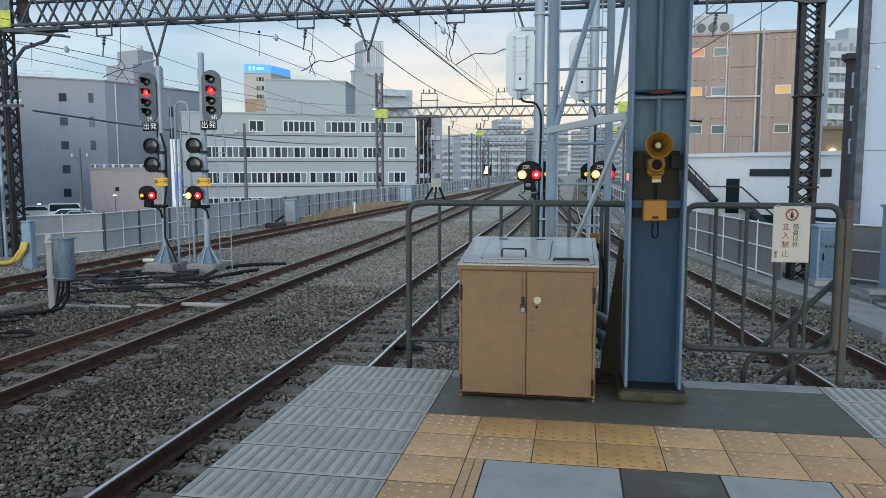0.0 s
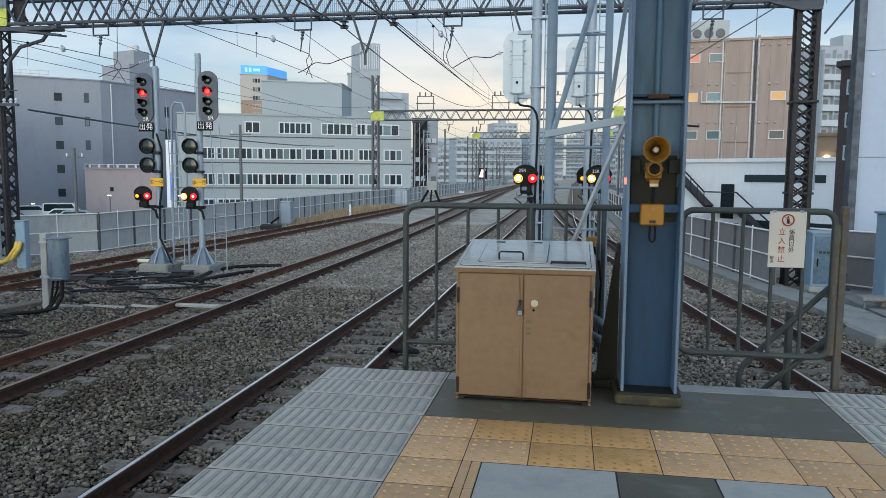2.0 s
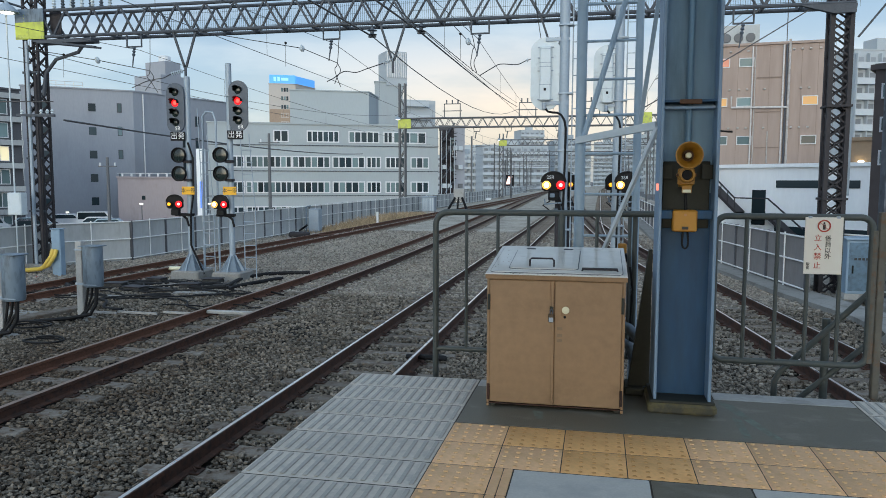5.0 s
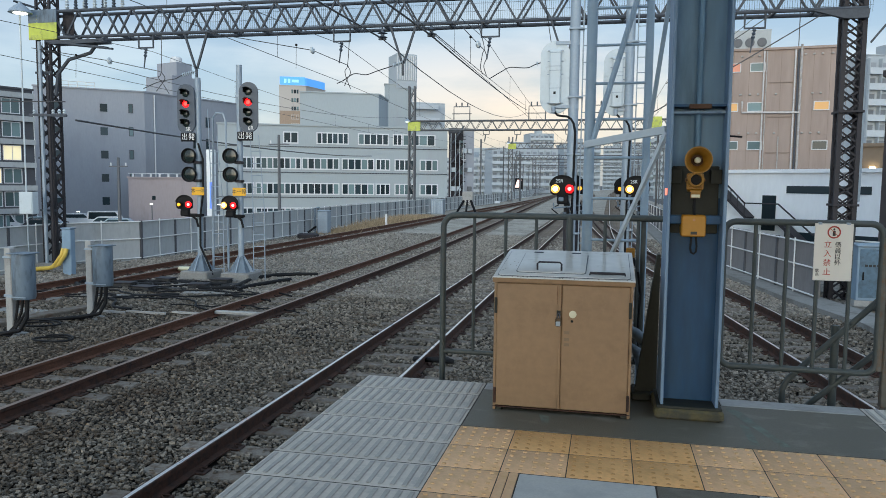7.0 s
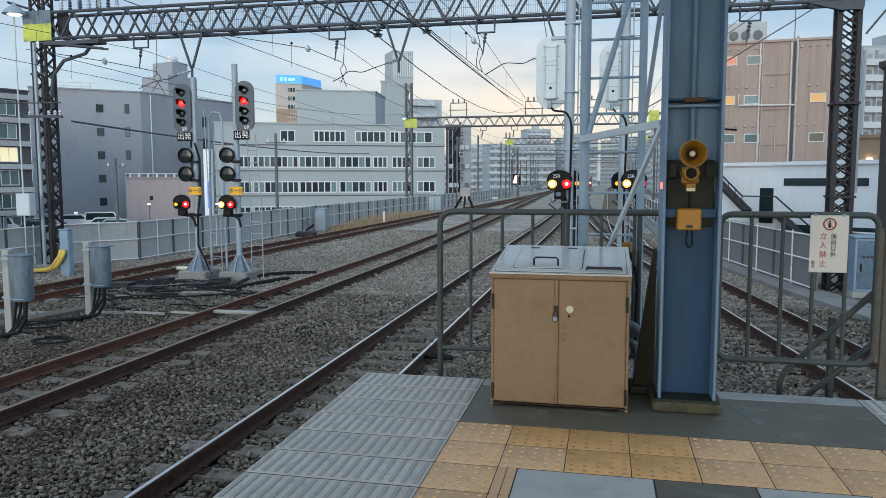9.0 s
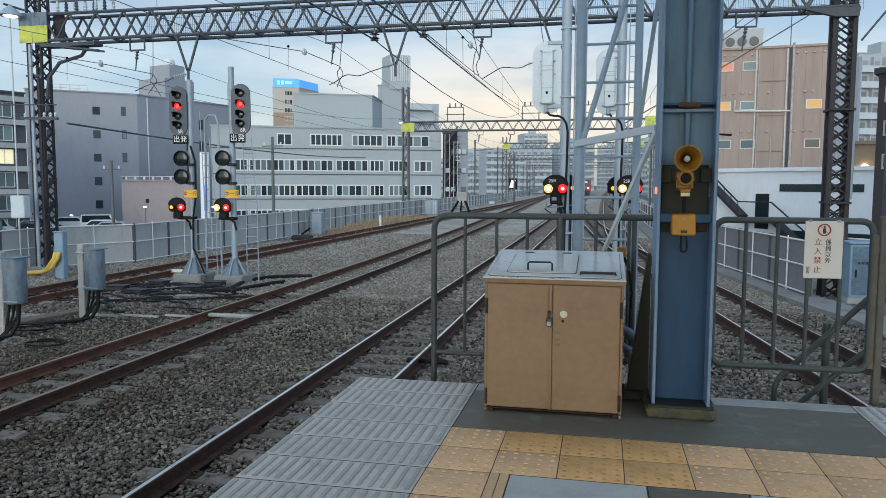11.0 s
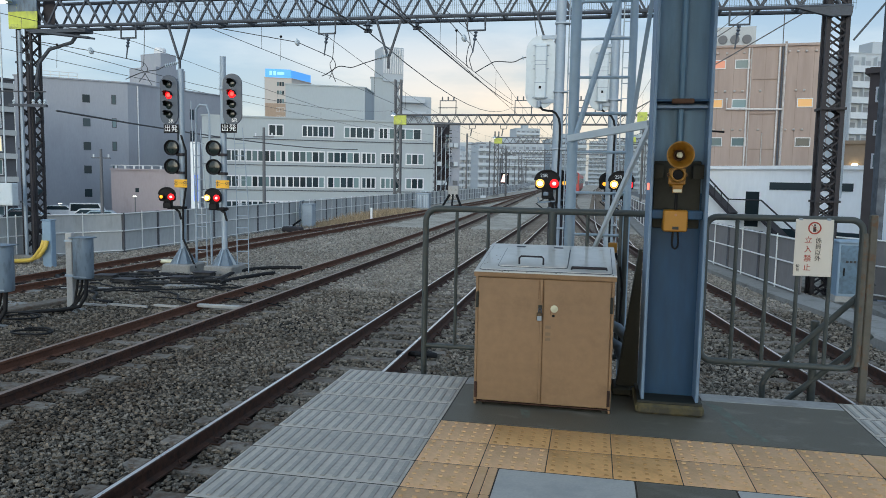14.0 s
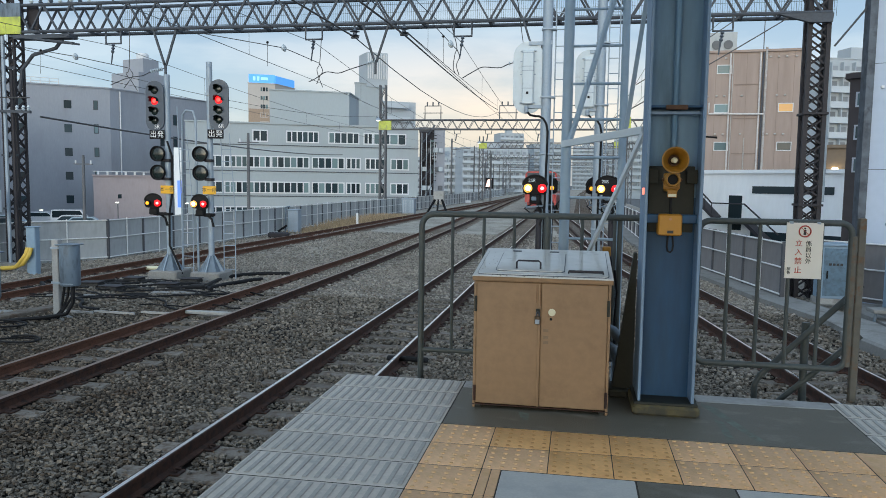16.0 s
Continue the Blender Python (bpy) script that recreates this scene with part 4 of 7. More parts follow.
def gate():
    t = thing("steel_gate", pose(0, 1.05, 0), "grey-green tubular steel gate at the platform end", "gate")
    x0, x1, z0, z1, r = 1.475, 2.385, 0.18, 1.10, 0.07
    loop = bend((0, 0, -1), (1, 0, 0), r, (x0, 0, z1)) + bend((-1, 0, 0), (0, 0, -1), r, (x1, 0, z1)) + bend((0, 0, 1), (-1, 0, 0), r, (x1, 0, z0)) + bend((1, 0, 0), (0, 0, 1), r, (x0, 0, z0))
    part("frame_tube", Geo().tube(loop + [loop[0]], 0.02, 12), RAILGREEN, t, smooth=True)
    for x in (1.66, 1.845, 2.025, 2.21):
        part("bar", Geo().tube([(x, 0, z0), (x, 0, z1)], 0.0125, 8), RAILGREEN, t, smooth=True)
    post = part("gate_post", Geo().box(2.418, 2.462, -0.015, 0.03, -0.03, 1.135, bev=0.006), GATEPOST, t, "rust-streaked square post")
    part("hinge", Geo().box(2.38, 2.42, -0.015, 0.02, 0.60, 0.66, bev=0.005), RUST, post)
    part("hinge", Geo().box(2.38, 2.42, -0.015, 0.02, 0.92, 0.96, bev=0.005), GATEPOST, post)
    part("hanging_post", Geo().tube([(x1 + 0.01, 0.0, 0.2), (x1 + 0.01, 0.0, 1.02)], 0.024, 10), GATEPOST, t, smooth=True)
    return t


gate()
t = thing("folding_brace", pose(0, 1.32, 0), "grey-green tubular braces standing behind the gate", "brace")
part("long_tube", Geo().tube([(1.92, 0, -0.16), (1.92, 0, -0.02), (1.95, 0, 0.05), (2.52, -0.1, 0.70)], 0.02, 10), RAILGREEN, t, smooth=True)
part("short_tube", Geo().tube([(2.02, 0.05, -0.20), (2.55, -0.05, 0.36)], 0.019, 10), RAILGREEN, t, smooth=True)
part("upright", Geo().tube([(2.23, 0.02, -0.22), (2.23, 0.02, 0.42)], 0.026, 10), RAILGREEN, t, smooth=True)

t = thing("warning_sign", pose(2.10, 1.018, 0.925), "cream no-entry sign with vertical lettering on the gate", "sign")
part("board", Geo().box(-0.108, 0.108, -0.003, 0.003, -0.175, 0.175, bev=0.002), SIGNCREAM, t)
ring = [(0.034 * math.cos(radians(a)), 0.034 * math.sin(radians(a))) for a in range(0, 360, 15)]
part("ring", Geo().tube([(x, -0.005, 0.122 + z) for x, z in ring + ring[:1]], 0.0042, 6), INKRED, t, "red prohibition ring")
part("slash", Geo().bar((-0.024, -0.0052, 0.146), (0.024, -0.0052, 0.098), 0.002, 0.007, up=(0, 1, 0)), INKRED, t)
part("pictogram", Geo().box(-0.008, 0.008, -0.0045, -0.003, 0.100, 0.132).lathe([(0.006, 0), (0.006, 0.0015)], pose(0, -0.003, 0.140, 90), 10), INKBLACK, t, "plain dark pictogram")
for k, ch in enumerate("\u7acb\u5165\u7981\u6b62"):
    writing("lettering", ch, 0.046, INKRED, t, pose(-0.032, -0.0045, 0.045 - 0.056 * k, 90))
for k, ch in enumerate("\u4fc2\u54e1\u4ee5\u5916"):
    writing("lettering", ch, 0.038, INKBLACK, t, pose(0.026, -0.0045, 0.045 - 0.037 * k, 90))
for k, ch in enumerate("\u99c5\u9577"):
    writing("lettering", ch, 0.022, INKBLACK, t, pose(-0.085, -0.0045, -0.115 - 0.023 * k, 90))
part("clip", Geo().box(-0.09, -0.07, -0.006, 0.04, 0.168, 0.182), GALV, t)
part("clip", Geo().box(0.07, 0.09, -0.006, 0.04, 0.168, 0.182), GALV, t)


# ---- signals and masts ----
def oval(w, h, n=10):
    return rounded(w, h, w / 2 - 0.001, n)


def mast_signal_back(x, y, z0, ztop, zc, face_dx, label):
    """A tall signal mast seen from behind, with the pale back of its signal head."""
    t = thing("signal_mast", pose(x, y, 0), label, "signal", group="signals seen from behind")
    part("pole", Geo().tube([(0, 0, z0), (0, 0, ztop)], 0.098, 14), GALV, t, smooth=True)
    part("footing", Geo().box(-0.35, 0.35, -0.35, 0.35, z0 - 0.12, z0 + 0.08, bev=0.02), CONCRETE, t)
    part("cable", Geo().tube([(0.02, -0.09, z0 + 0.1), (0.02, -0.1, 0.5), (0.05, -0.1, zc - 1.25), (0.05, -0.1, zc - 1.05), (0.02, -0.1, zc - 0.90), (-0.04, -0.09, zc - 0.80), (-0.12, -0.08, zc - 0.755), (-0.2, -0.07, zc - 0.75), (face_dx + 0.06, -0.07, zc - 0.73), (face_dx, -0.08, zc - 0.66)], 0.022, 8), RUBBER, t, "thick black cable", smooth=True)
    head = part("signal_head", Geo().plate(oval(0.58, 1.40), -0.03, 0.03, pose(face_dx, 0, zc)), SIGWHITE, t, "pale grey oval signal back", smooth=True)
    part("back_case", Geo().box(face_dx - 0.11, face_dx + 0.11, -0.13, -0.03, zc - 0.52, zc + 0.52, bev=0.02), SIGWHITE, head)
    for z in (-0.22, 0.12, 0.2, 0.46):
        part("case_seam", Geo().box(face_dx - 0.115, face_dx + 0.115, -0.135, -0.128, zc + z, zc + z + 0.012), GALV, head)
    for z in (-0.5, 0.05, 0.3, 0.5):
        for s in (-1, 1):
            part("lug", Geo().box(face_dx + s * 0.11 - 0.045, face_dx + s * 0.11 + 0.045, -0.06, -0.03, zc + z, zc + z + 0.018), GALV, head)
    part("case_label", Geo().box(face_dx - 0.025, face_dx + 0.02, -0.137, -0.13, zc - 0.33, zc - 0.28), BLACK, head)
    part("cable_gland", Geo().tube([(face_dx - 0.02, -0.08, zc - 0.56), (face_dx - 0.02, -0.08, zc - 0.68)], 0.04, 10), GALV, head, smooth=True)
    for z in (0.62, -0.60):
        part("bracket", Geo().box(face_dx, 0.10, -0.06, 0.0, zc + z, zc + z + 0.07, bev=0.005), GALV, t)
        part("collar", Geo().lathe([(0.10, -0.03), (0.10, 0.05)], pose(0, 0, zc + z), 14), GALV, t, smooth=True)
    for s in (0.16, 0.38):
        part("ladder_rail", Geo().tube([(s, 0.06, z0 + 0.2), (s, 0.06, ztop)], 0.013, 6), GALV, t)
    z = z0 + 0.5
    while z < ztop:
        part("rung", Geo().tube([(0.16, 0.06, z), (0.38, 0.06, z)], 0.01, 6), GALV, t)
        z += 0.32
    for z in (0.35, 1.9, 3.0, 4.3):
        part("clamp", Geo().box(-0.11, 0.18, -0.11, 0.07, z, z + 0.03, bev=0.004), GALV, t)
    return t


mast_signal_back(0.045, 11.0, BEDZ, 8.0, 3.40, -0.36, "pale blue-grey signal mast with oval signal head seen from behind")
mast_signal_back(1.12, 12.5, BEDZ, 8.0, 3.48, -0.24, "second pale signal mast with oval signal head seen from behind")


def shunt_signal(x, y, z, w, texts, left, right, yaw, post_h, label):
    """Hooded two-lamp shunting signal on a short arm."""
    t = thing("shunting_signal", pose(x, y, z, 0, 0, yaw), label, "signal", group="shunting signals")
    r = w / 2
    out = [(r * math.cos(radians(a)), 0.03 + r * 0.82 * math.sin(radians(a))) for a in range(0, 181, 15)] + [(-r, -0.11), (-r * 0.75, -0.15), (r * 0.75, -0.15), (r, -0.11)]
    part("face_plate", Geo().plate(out[::-1], 0.0, 0.06), BLACK, t, smooth=True)
    part("hood", Geo().tube([(r * 1.02 * math.cos(radians(a)), 0.0, 0.03 + r * 0.84 * math.sin(radians(a))) for a in range(0, 181, 12)], 0.018, 6), BLACK, t, smooth=True)
    for dx, lamp in ((-0.13 * w / 0.44, left), (0.13 * w / 0.44, right)):
        if lamp is None:
            continue
        unit = part("lamp_unit", Geo().lathe([(0.07, 0.0), (0.068, 0.10), (0.060, 0.10), (0.060, 0.02)], pose(dx, 0, -0.03, 90), 18), BLACK, t, smooth=True)
        big = lamp is not AMBER
        # Oversized glowing lens and pale core stand for the lamp's halo.
        part("lens", Geo().lathe([(0.084 if big else 0.045, 0.0), (0.064 if big else 0.035, 0.016), (0.02, 0.024)], pose(dx, -0.082, -0.03, 90), 18), lamp, unit, smooth=True)
        if big:
            part("lens_centre", Geo().lathe([(0.034 if lamp is REDLAMP else 0.052, 0.0), (0.020, 0.012)], pose(dx, -0.104, -0.03, 90), 16), REDHOT if lamp is REDLAMP else WARMCORE, unit, smooth=True)
    part("bracket", Geo().box(-0.10, 0.12, 0.02, 0.12, -0.30, -0.145, bev=0.01), BLACK, t)
    part("lower_case", Geo().box(-0.10, 0.11, -0.04, 0.14, -0.33, -0.17, bev=0.02), BLACK, t, "black lower case")
    if post_h:
        part("terminal_box", Geo().box(-0.07, 0.03, -0.09, -0.03, -0.27, -0.19, bev=0.015), CASEGREY, t, "grey terminal box")
        part("step_bracket", Geo().bar((-0.17, -0.05, -0.40), (0.16, 0.0, -0.37), 0.03, 0.03).bar((-0.15, -0.05, -0.40), (-0.17, -0.05, -0.30), 0.025, 0.025), CASEGREY, t)
        part("clamp_band", Geo().lathe([(0.075, 0), (0.075, 0.06), (0.055, 0.065)], pose(0.09, 0.1, -0.55), 12), CASEGREY, t)
    for pts, cr in (([(0.05, 0, -0.3), (0.12, 0, -0.5), (0.05, 0.05, -0.62)], 0.03), ([(-0.06, 0.02, -0.34), (-0.2, 0.04, -0.42), (-0.02, 0.05, -0.56)], 0.014), ([(0.1, 0.02, -0.25), (0.2, 0.02, -0.5), (0.1, 0.05, -0.75)], 0.02)):
        if post_h:
            part("hanging_cable", Geo().tube(pts, cr, 7), RUBBER, t, "black looping cable", smooth=True)
    if not post_h:
        part("side_bracket", Geo().box(0.05, 0.34, 0.06, 0.14, -0.36, -0.27, bev=0.02), BLACK, t)
        part("hanging_cable", Geo().tube([(0.12, 0.1, -0.3), (0.28, 0.08, -0.42), (0.33, 0.08, -0.62)], 0.03, 7), RUBBER, t, smooth=True)
    if post_h:
        part("post", Geo().tube([(0.09, 0.1, -0.32), (0.09, 0.1, -0.32 - post_h)], 0.055, 10), TOWER, t, smooth=True)
    if texts:
        writing("lettering", texts, 0.095, SIGWHITE, t, pose(-0.06, -0.003, 0.120, 90))
    return t


shunt_signal(-0.115, 10.75, 1.27, 0.46, "2SR", WARMLAMP, REDLAMP, 4, 2.2, "black hooded shunting signal with warm white and red lamps lit")
shunt_signal(0.07, 11.45, 1.28, 0.46, "", None, AMBER, -6, 2.2, "black hooded shunting signal turned aside, small amber lamp")
shunt_signal(1.33, 12.0, 1.27, 0.50, "2SR", WARMLAMP, REDLAMP, 2, 2.2, "black hooded shunting signal beside a mast, white and red lamps")
shunt_signal(1.12, 12.9, 1.27, 0.46, "", AMBER, None, 12, 2.2, "black hooded shunting signal with one small amber lamp")


def ladder_frame():
    t = thing("steel_ladder", pose(0, 1.46, 0), "pale blue-grey steel ladder tied to the column behind the railing", "ladder")
    for x, w in ((0.613, 0.036), (1.0, 0.027)):
        part("stile", Geo().tube([(x, 0, BEDZ - 0.02), (x, 0, 3.9)], w, 12), POSTBLUE, t, smooth=True)
    for z in (0.35, 0.64, 0.933, 1.226, 1.509, 1.775, 2.02, 2.28, 2.53, 2.8, 3.1, 3.4, 3.7):
        part("rung", Geo().tube([(0.613, -0.01, z), (1.0, -0.01, z)], 0.0095, 8), POSTBLUE, t, smooth=True)
    part("upper_brace", Geo().tube([(0.627, -0.04, 1.59), (0.933, -0.04, 2.66), (1.0, -0.03, 2.9)], 0.019, 8), POSTBLUE, t, smooth=True)
    part("upper_stay", Geo().bar((1.09, 0.9 - 1.46, 2.50), (0.985, 0.9 - 1.46, 1.655), 0.026, 0.04), POSTBLUE, t)
    part("tie_beam", Geo().bar((0.59, -0.04, 1.60), (1.075, -0.78, 1.645), 0.03, 0.045), SIGWHITE, t)
    part("lower_brace", Geo().bar((0.66, 0.16, 0.50), (1.075, -0.80, 1.63), 0.02, 0.03), SIGWHITE, t)
    part("junction_box", Geo().box(0.885, 0.945, -0.06, -0.02, 0.815, 0.885, bev=0.006), HORNYEL, t, "small yellow box")
    part("hanging_cable", Geo().tube([(0.93, -0.04, 0.82), (0.965, -0.04, 0.74), (0.97, -0.04, 0.5), (0.955, -0.04, 0.2)], 0.012, 7), RUBBER, t, "black cable", smooth=True)
    return t


ladder_frame()
# pipes and cables between cabinet and column
t = thing("pipe_bundle", pose(0.98, 0.95, 0.0), "grey pipes and black cables behind the cabinet", "pipes")
part("pipe", Geo().tube([(-0.06, 0.16, 0.36), (-0.02, 0.12, 0.35), (0.04, 0.06, 0.30), (0.08, 0.0, 0.22), (0.085, -0.02, 0.10), (0.085, -0.02, 0.0)], 0.036, 10), CASEGREY, t, smooth=True)
part("pipe", Geo().tube([(-0.06, 0.2, 0.24), (-0.01, 0.18, 0.22), (0.02, 0.18, 0.12), (0.02, 0.18, -0.3)], 0.034, 10), CASEGREY, t, smooth=True)
part("cable", Geo().tube([(-0.02, 0.2, 0.75), (0.0, 0.2, 0.6), (-0.01, 0.2, 0.4), (0.0, 0.2, 0.0)], 0.008, 8), RUBBER, t, smooth=True)


def front_signal(x, y, ztop, zc, dx, yaw, number, label):
    """Starting signal with a four-lamp head, two route discs, a plate and a shunting signal, on a galvanised mast."""
    t = thing("starting_signal", pose(x, y, 0), label, "signal", group="starting signals")
    part("footing", Geo().box(-0.40, 0.40, -0.4, 0.4, BEDZ - 0.05, -1.05, bev=0.03), WALKWAY, t, "pale concrete footing")
    cone = Geo()
    cone.lathe([(0.36, 0), (0.345, 0.03), (0.10, 0.40), (0.085, 0.44)], pose(0, 0, -1.06, 0, 0, 45), 4)
    part("base_cone", cone, CASEGREY, t, "grey pyramid base")
    for k in range(4):
        part("base_rib", Geo().plate([(0.09, 0.0), (0.33, 0.0), (0.31, 0.05), (0.09, 0.42)], -0.012, 0.012, pose(0, 0, -1.05, 0, 0, 90 * k)), GALV, t)
    part("pole", Geo().tube([(0, 0, -0.7), (0, 0, ztop)], 0.075, 14), GALV, t, smooth=True)
    if dx < 0:
        part("cable", Geo().tube([(0.02, -0.07, 2.3), (0.14, -0.05, 1.9), (0.14, -0.06, 1.0), (0.06, -0.09, 0.4), (0.05, -0.09, -0.4), (0.25, -0.1, -0.8), (0.4, -0.1, -1.15)], 0.027, 8), RUBBER, t, "thick black cable", smooth=True)
    hm = pose(dx, -0.14, zc, 0, 0, yaw)
    head = part("signal_head", Geo().plate(oval(0.50, 1.28), 0, 0.05), SIGGREY, t, "blue-grey oval backplate", smooth=True, at=hm)
    for k, z in enumerate((0.40, 0.13, -0.13, -0.37)):
        hood = Geo()
        rad = 0.105
        n = 16
        vs = []
        for yy in (0.0, -0.19):
            for q, rr in ((0, rad), (1, rad - 0.008)):
                vs += [(rr * math.cos(radians(200 * i / n - 10)), yy * (1 if 3 < i < 13 else 0.55), z + rr * math.sin(radians(200 * i / n - 10))) for i in range(n + 1)]
        w = n + 1
        fs = []
        for i in range(n):
            fs += [(i, i + 1, 2 * w + i + 1, 2 * w + i), (w + i, 3 * w + i, 3 * w + i + 1, w + i + 1), (2 * w + i, 2 * w + i + 1, 3 * w + i + 1, 3 * w + i)]
        hood.add(vs, fs)
        part("lamp_hood", hood, BLACK, head, smooth=True)
        part("lens", Geo().lathe([(0.10, 0), (0.08, 0.012), (0.03, 0.02)], pose(0, -0.002, z, 90), 18), REDLAMP if k == 1 else LENSDARK, head, smooth=True)
        if k == 1:
            part("lens_centre", Geo().lathe([(0.055, 0.0), (0.03, 0.01)], pose(0.0, -0.022, z, 90), 14), REDCORE, head, smooth=True)
    writing("lettering", number, 0.14, WHITEPAINT, head, pose(0.06, -0.006, -0.53, 90))
    part("back_arm", Geo().box(-abs(dx) - 0.05, 0.08, 0.05, 0.14, 0.25, 0.31), GALV, head) if dx > 0 else part("back_arm", Geo().box(-0.05, abs(dx), 0.05, 0.14, 0.25, 0.31), GALV, head)
    plate = part("name_plate", Geo().box(-0.21, 0.21, -0.01, 0.01, -0.115, 0.115, bev=0.004), BLACK, t, "black plate with white lettering", at=pose(dx * 0.75 - 0.02, -0.13, zc - 0.73, 0, 0, yaw))
    writing("lettering", "\u51fa", 0.19, WHITEPAINT, plate, pose(-0.10, -0.012, 0, 90))
    writing("lettering", "\u767a", 0.19, WHITEPAINT, plate, pose(0.10, -0.012, 0, 90))
    for z in (1.97, 1.49):
        disc = part("route_disc", Geo().lathe([(0.18, 0), (0.20, 0.02), (0.20, 0.10), (0.19, 0.10), (0.18, 0.05), (0.06, 0.03)], pose(-0.18, -0.14, z, 90), 26), BLACK, t, "round black route indicator, unlit", smooth=True)
        part("disc_bracket", Geo().box(-0.1, 0.1, -0.14, 0.04, z - 0.2, z - 0.13, bev=0.01), TOWER, t)
        part("disc_lens", Geo().lathe([(0.17, 0), (0.15, 0.008)], pose(-0.18, -0.18, z, 90), 22), LENSDARK, t, smooth=True)
    plate = part("route_plate", Geo().box(-0.18, 0.18, -0.01, 0.01, -0.105, 0.105, bev=0.004), SIGNYEL, t, "yellow plate with black lettering", at=pose(0.03, -0.13, 1.05, 0, 0, yaw * 0.5))
    writing("lettering", "\u672c\u4e00\u505c", 0.135, INKBLACK, plate, pose(0, -0.012, 0, 90))
    part("shunt_arm", Geo().box(-0.34, 0.1, -0.2, 0.05, 0.38, 0.45, bev=0.01), BLACK, t)
    for s in (0.30, 0.62):
        part("ladder_rail", Geo().tube([(s, 0.1, -1.25), (s, 0.1, 0.6), (s * 0.8, 0.06, zc - 0.7 if s > 0.5 else zc)], 0.014, 6), GALV, t)
    z = -1.0
    while z < 2.2:
        part("rung", Geo().tube([(0.30 - 0.03 * max(0, z) / 2, 0.1, z), (0.62 - 0.06 * max(0, z) / 2, 0.1, z)], 0.011, 6), GALV, t)
        z += 0.31
    return t


front_signal(-9.80, 14.0, 4.0, 3.19, -0.27, 0, "5R", "galvanised starting signal mast showing red, number five")
front_signal(-8.62, 14.0, 4.3, 3.21, 0.32, 5, "6R", "galvanised starting signal mast showing red, number six")
for x, yaw in ((-10.10, 16), (-8.80, 6)):
    t = shunt_signal(x, 13.75, 0.73, 0.42, "", WARMLAMP if yaw < 10 else AMBER, REDLAMP, yaw, 0, "black hooded shunting signal on the starting signal mast, lamps lit")
# thin ladders' hoop and guard pipe behind the number five mast
solid("guard_pipe", Geo().tube([(-9.6, 14.3, -1.3), (-9.55, 14.3, 3.0), (-9.45, 14.3, 3.12), (-9.25, 14.3, 3.1), (-9.18, 14.3, 2.9), (-9.15, 14.3, -1.3)], 0.03, 8), GALV, "thin galvanised bent pipe beside the signal mast", "pipe", smooth=True)


def canister(x, y, label):
    t = thing("trackside_case", pose(x, y, 0), label, "equipment case", group="trackside cases on posts")
    part("post", Geo().box(-0.065, 0.065, -0.065, 0.065, BEDZ - 0.05, 0.19, bev=0.012), CONCRETE, t, "pale square concrete post")
    part("footing", Geo().box(-0.2, 0.22, -0.2, 0.2, BEDZ - 0.05, BEDZ + 0.05, bev=0.04), WALKWAY, t, "rough pale concrete footing")
    part("conduit", Geo().tube([(0.38, -0.08, -0.62), (0.37, -0.1, -0.95), (0.28, -0.16, -1.15), (0.0, -0.32, -1.2), (-0.35, -0.5, -1.22), (-0.62, -0.62, -1.24)], 0.034, 10), RUBBER, t, "thick black conduit", smooth=True)
    part("strap", Geo().box(0.12, 0.48, -0.235, -0.222, -0.60, -0.585), GALV, t)
    part("case", Geo().lathe([(0.0, -0.66), (0.165, -0.64), (0.175, -0.60), (0.175, 0.06), (0.17, 0.10), (0.0, 0.105)], pose(0.30, -0.05, 0), 26), CASEGREY, t, "grey-blue round steel case", smooth=True)
    part("lid", Geo().box(0.11, 0.48, -0.22, 0.12, 0.10, 0.12, bev=0.008), CASEGREY, t)
    part("clamp", Geo().box(-0.08, 0.14, -0.08, 0.08, -0.62, -0.58, bev=0.004), GALV, t)
    part("clamp", Geo().box(-0.08, 0.14, -0.08, 0.08, 0.02, 0.05, bev=0.004), GALV, t)
    for k in range(3):
        dx = 0.18 + 0.09 * k
        part("cable", Geo().tube([(dx, -0.05, -0.63), (dx - 0.03, -0.06, -0.85), (0.13 + 0.02 * k, -0.1, -1.1), (0.0 + 0.05 * k, -0.16, -1.25), (-0.5, -0.25 - 0.08 * k, -1.26), (-1.3, -0.3 - 0.15 * k, -1.26)], 0.022, 8), RUBBER, t, smooth=True)
    return t


canister(-8.66, 8.2, "grey-blue round equipment case on a concrete post")
canister(-8.86, 6.5, "second grey-blue round equipment case on a concrete post")
# cables, troughs and bits lying between the tracks
rnd = random.Random(11)
for k in range(26):
    x, y, a = -12.0 + rnd.random() * 4.6, 9.6 + rnd.random() * 3.4, rnd.uniform(-0.5, 0.7)
    pts = []
    for i in range(rnd.choice((8, 11, 15))):
        pts.append((x, y, BEDZ + 0.05 + 0.035 * rnd.random()))
        a += rnd.uniform(-0.75, 0.75)
        a *= 0.8
        x, y = x + 0.22 * math.cos(a), y + 0.22 * math.sin(a)
    solid("ground_cable", Geo().tube(pts, rnd.choice((0.014, 0.02, 0.03)), 7), RUBBER, "black signalling cable lying on the ballast", "cable", group="cables on the ballast", smooth=True)
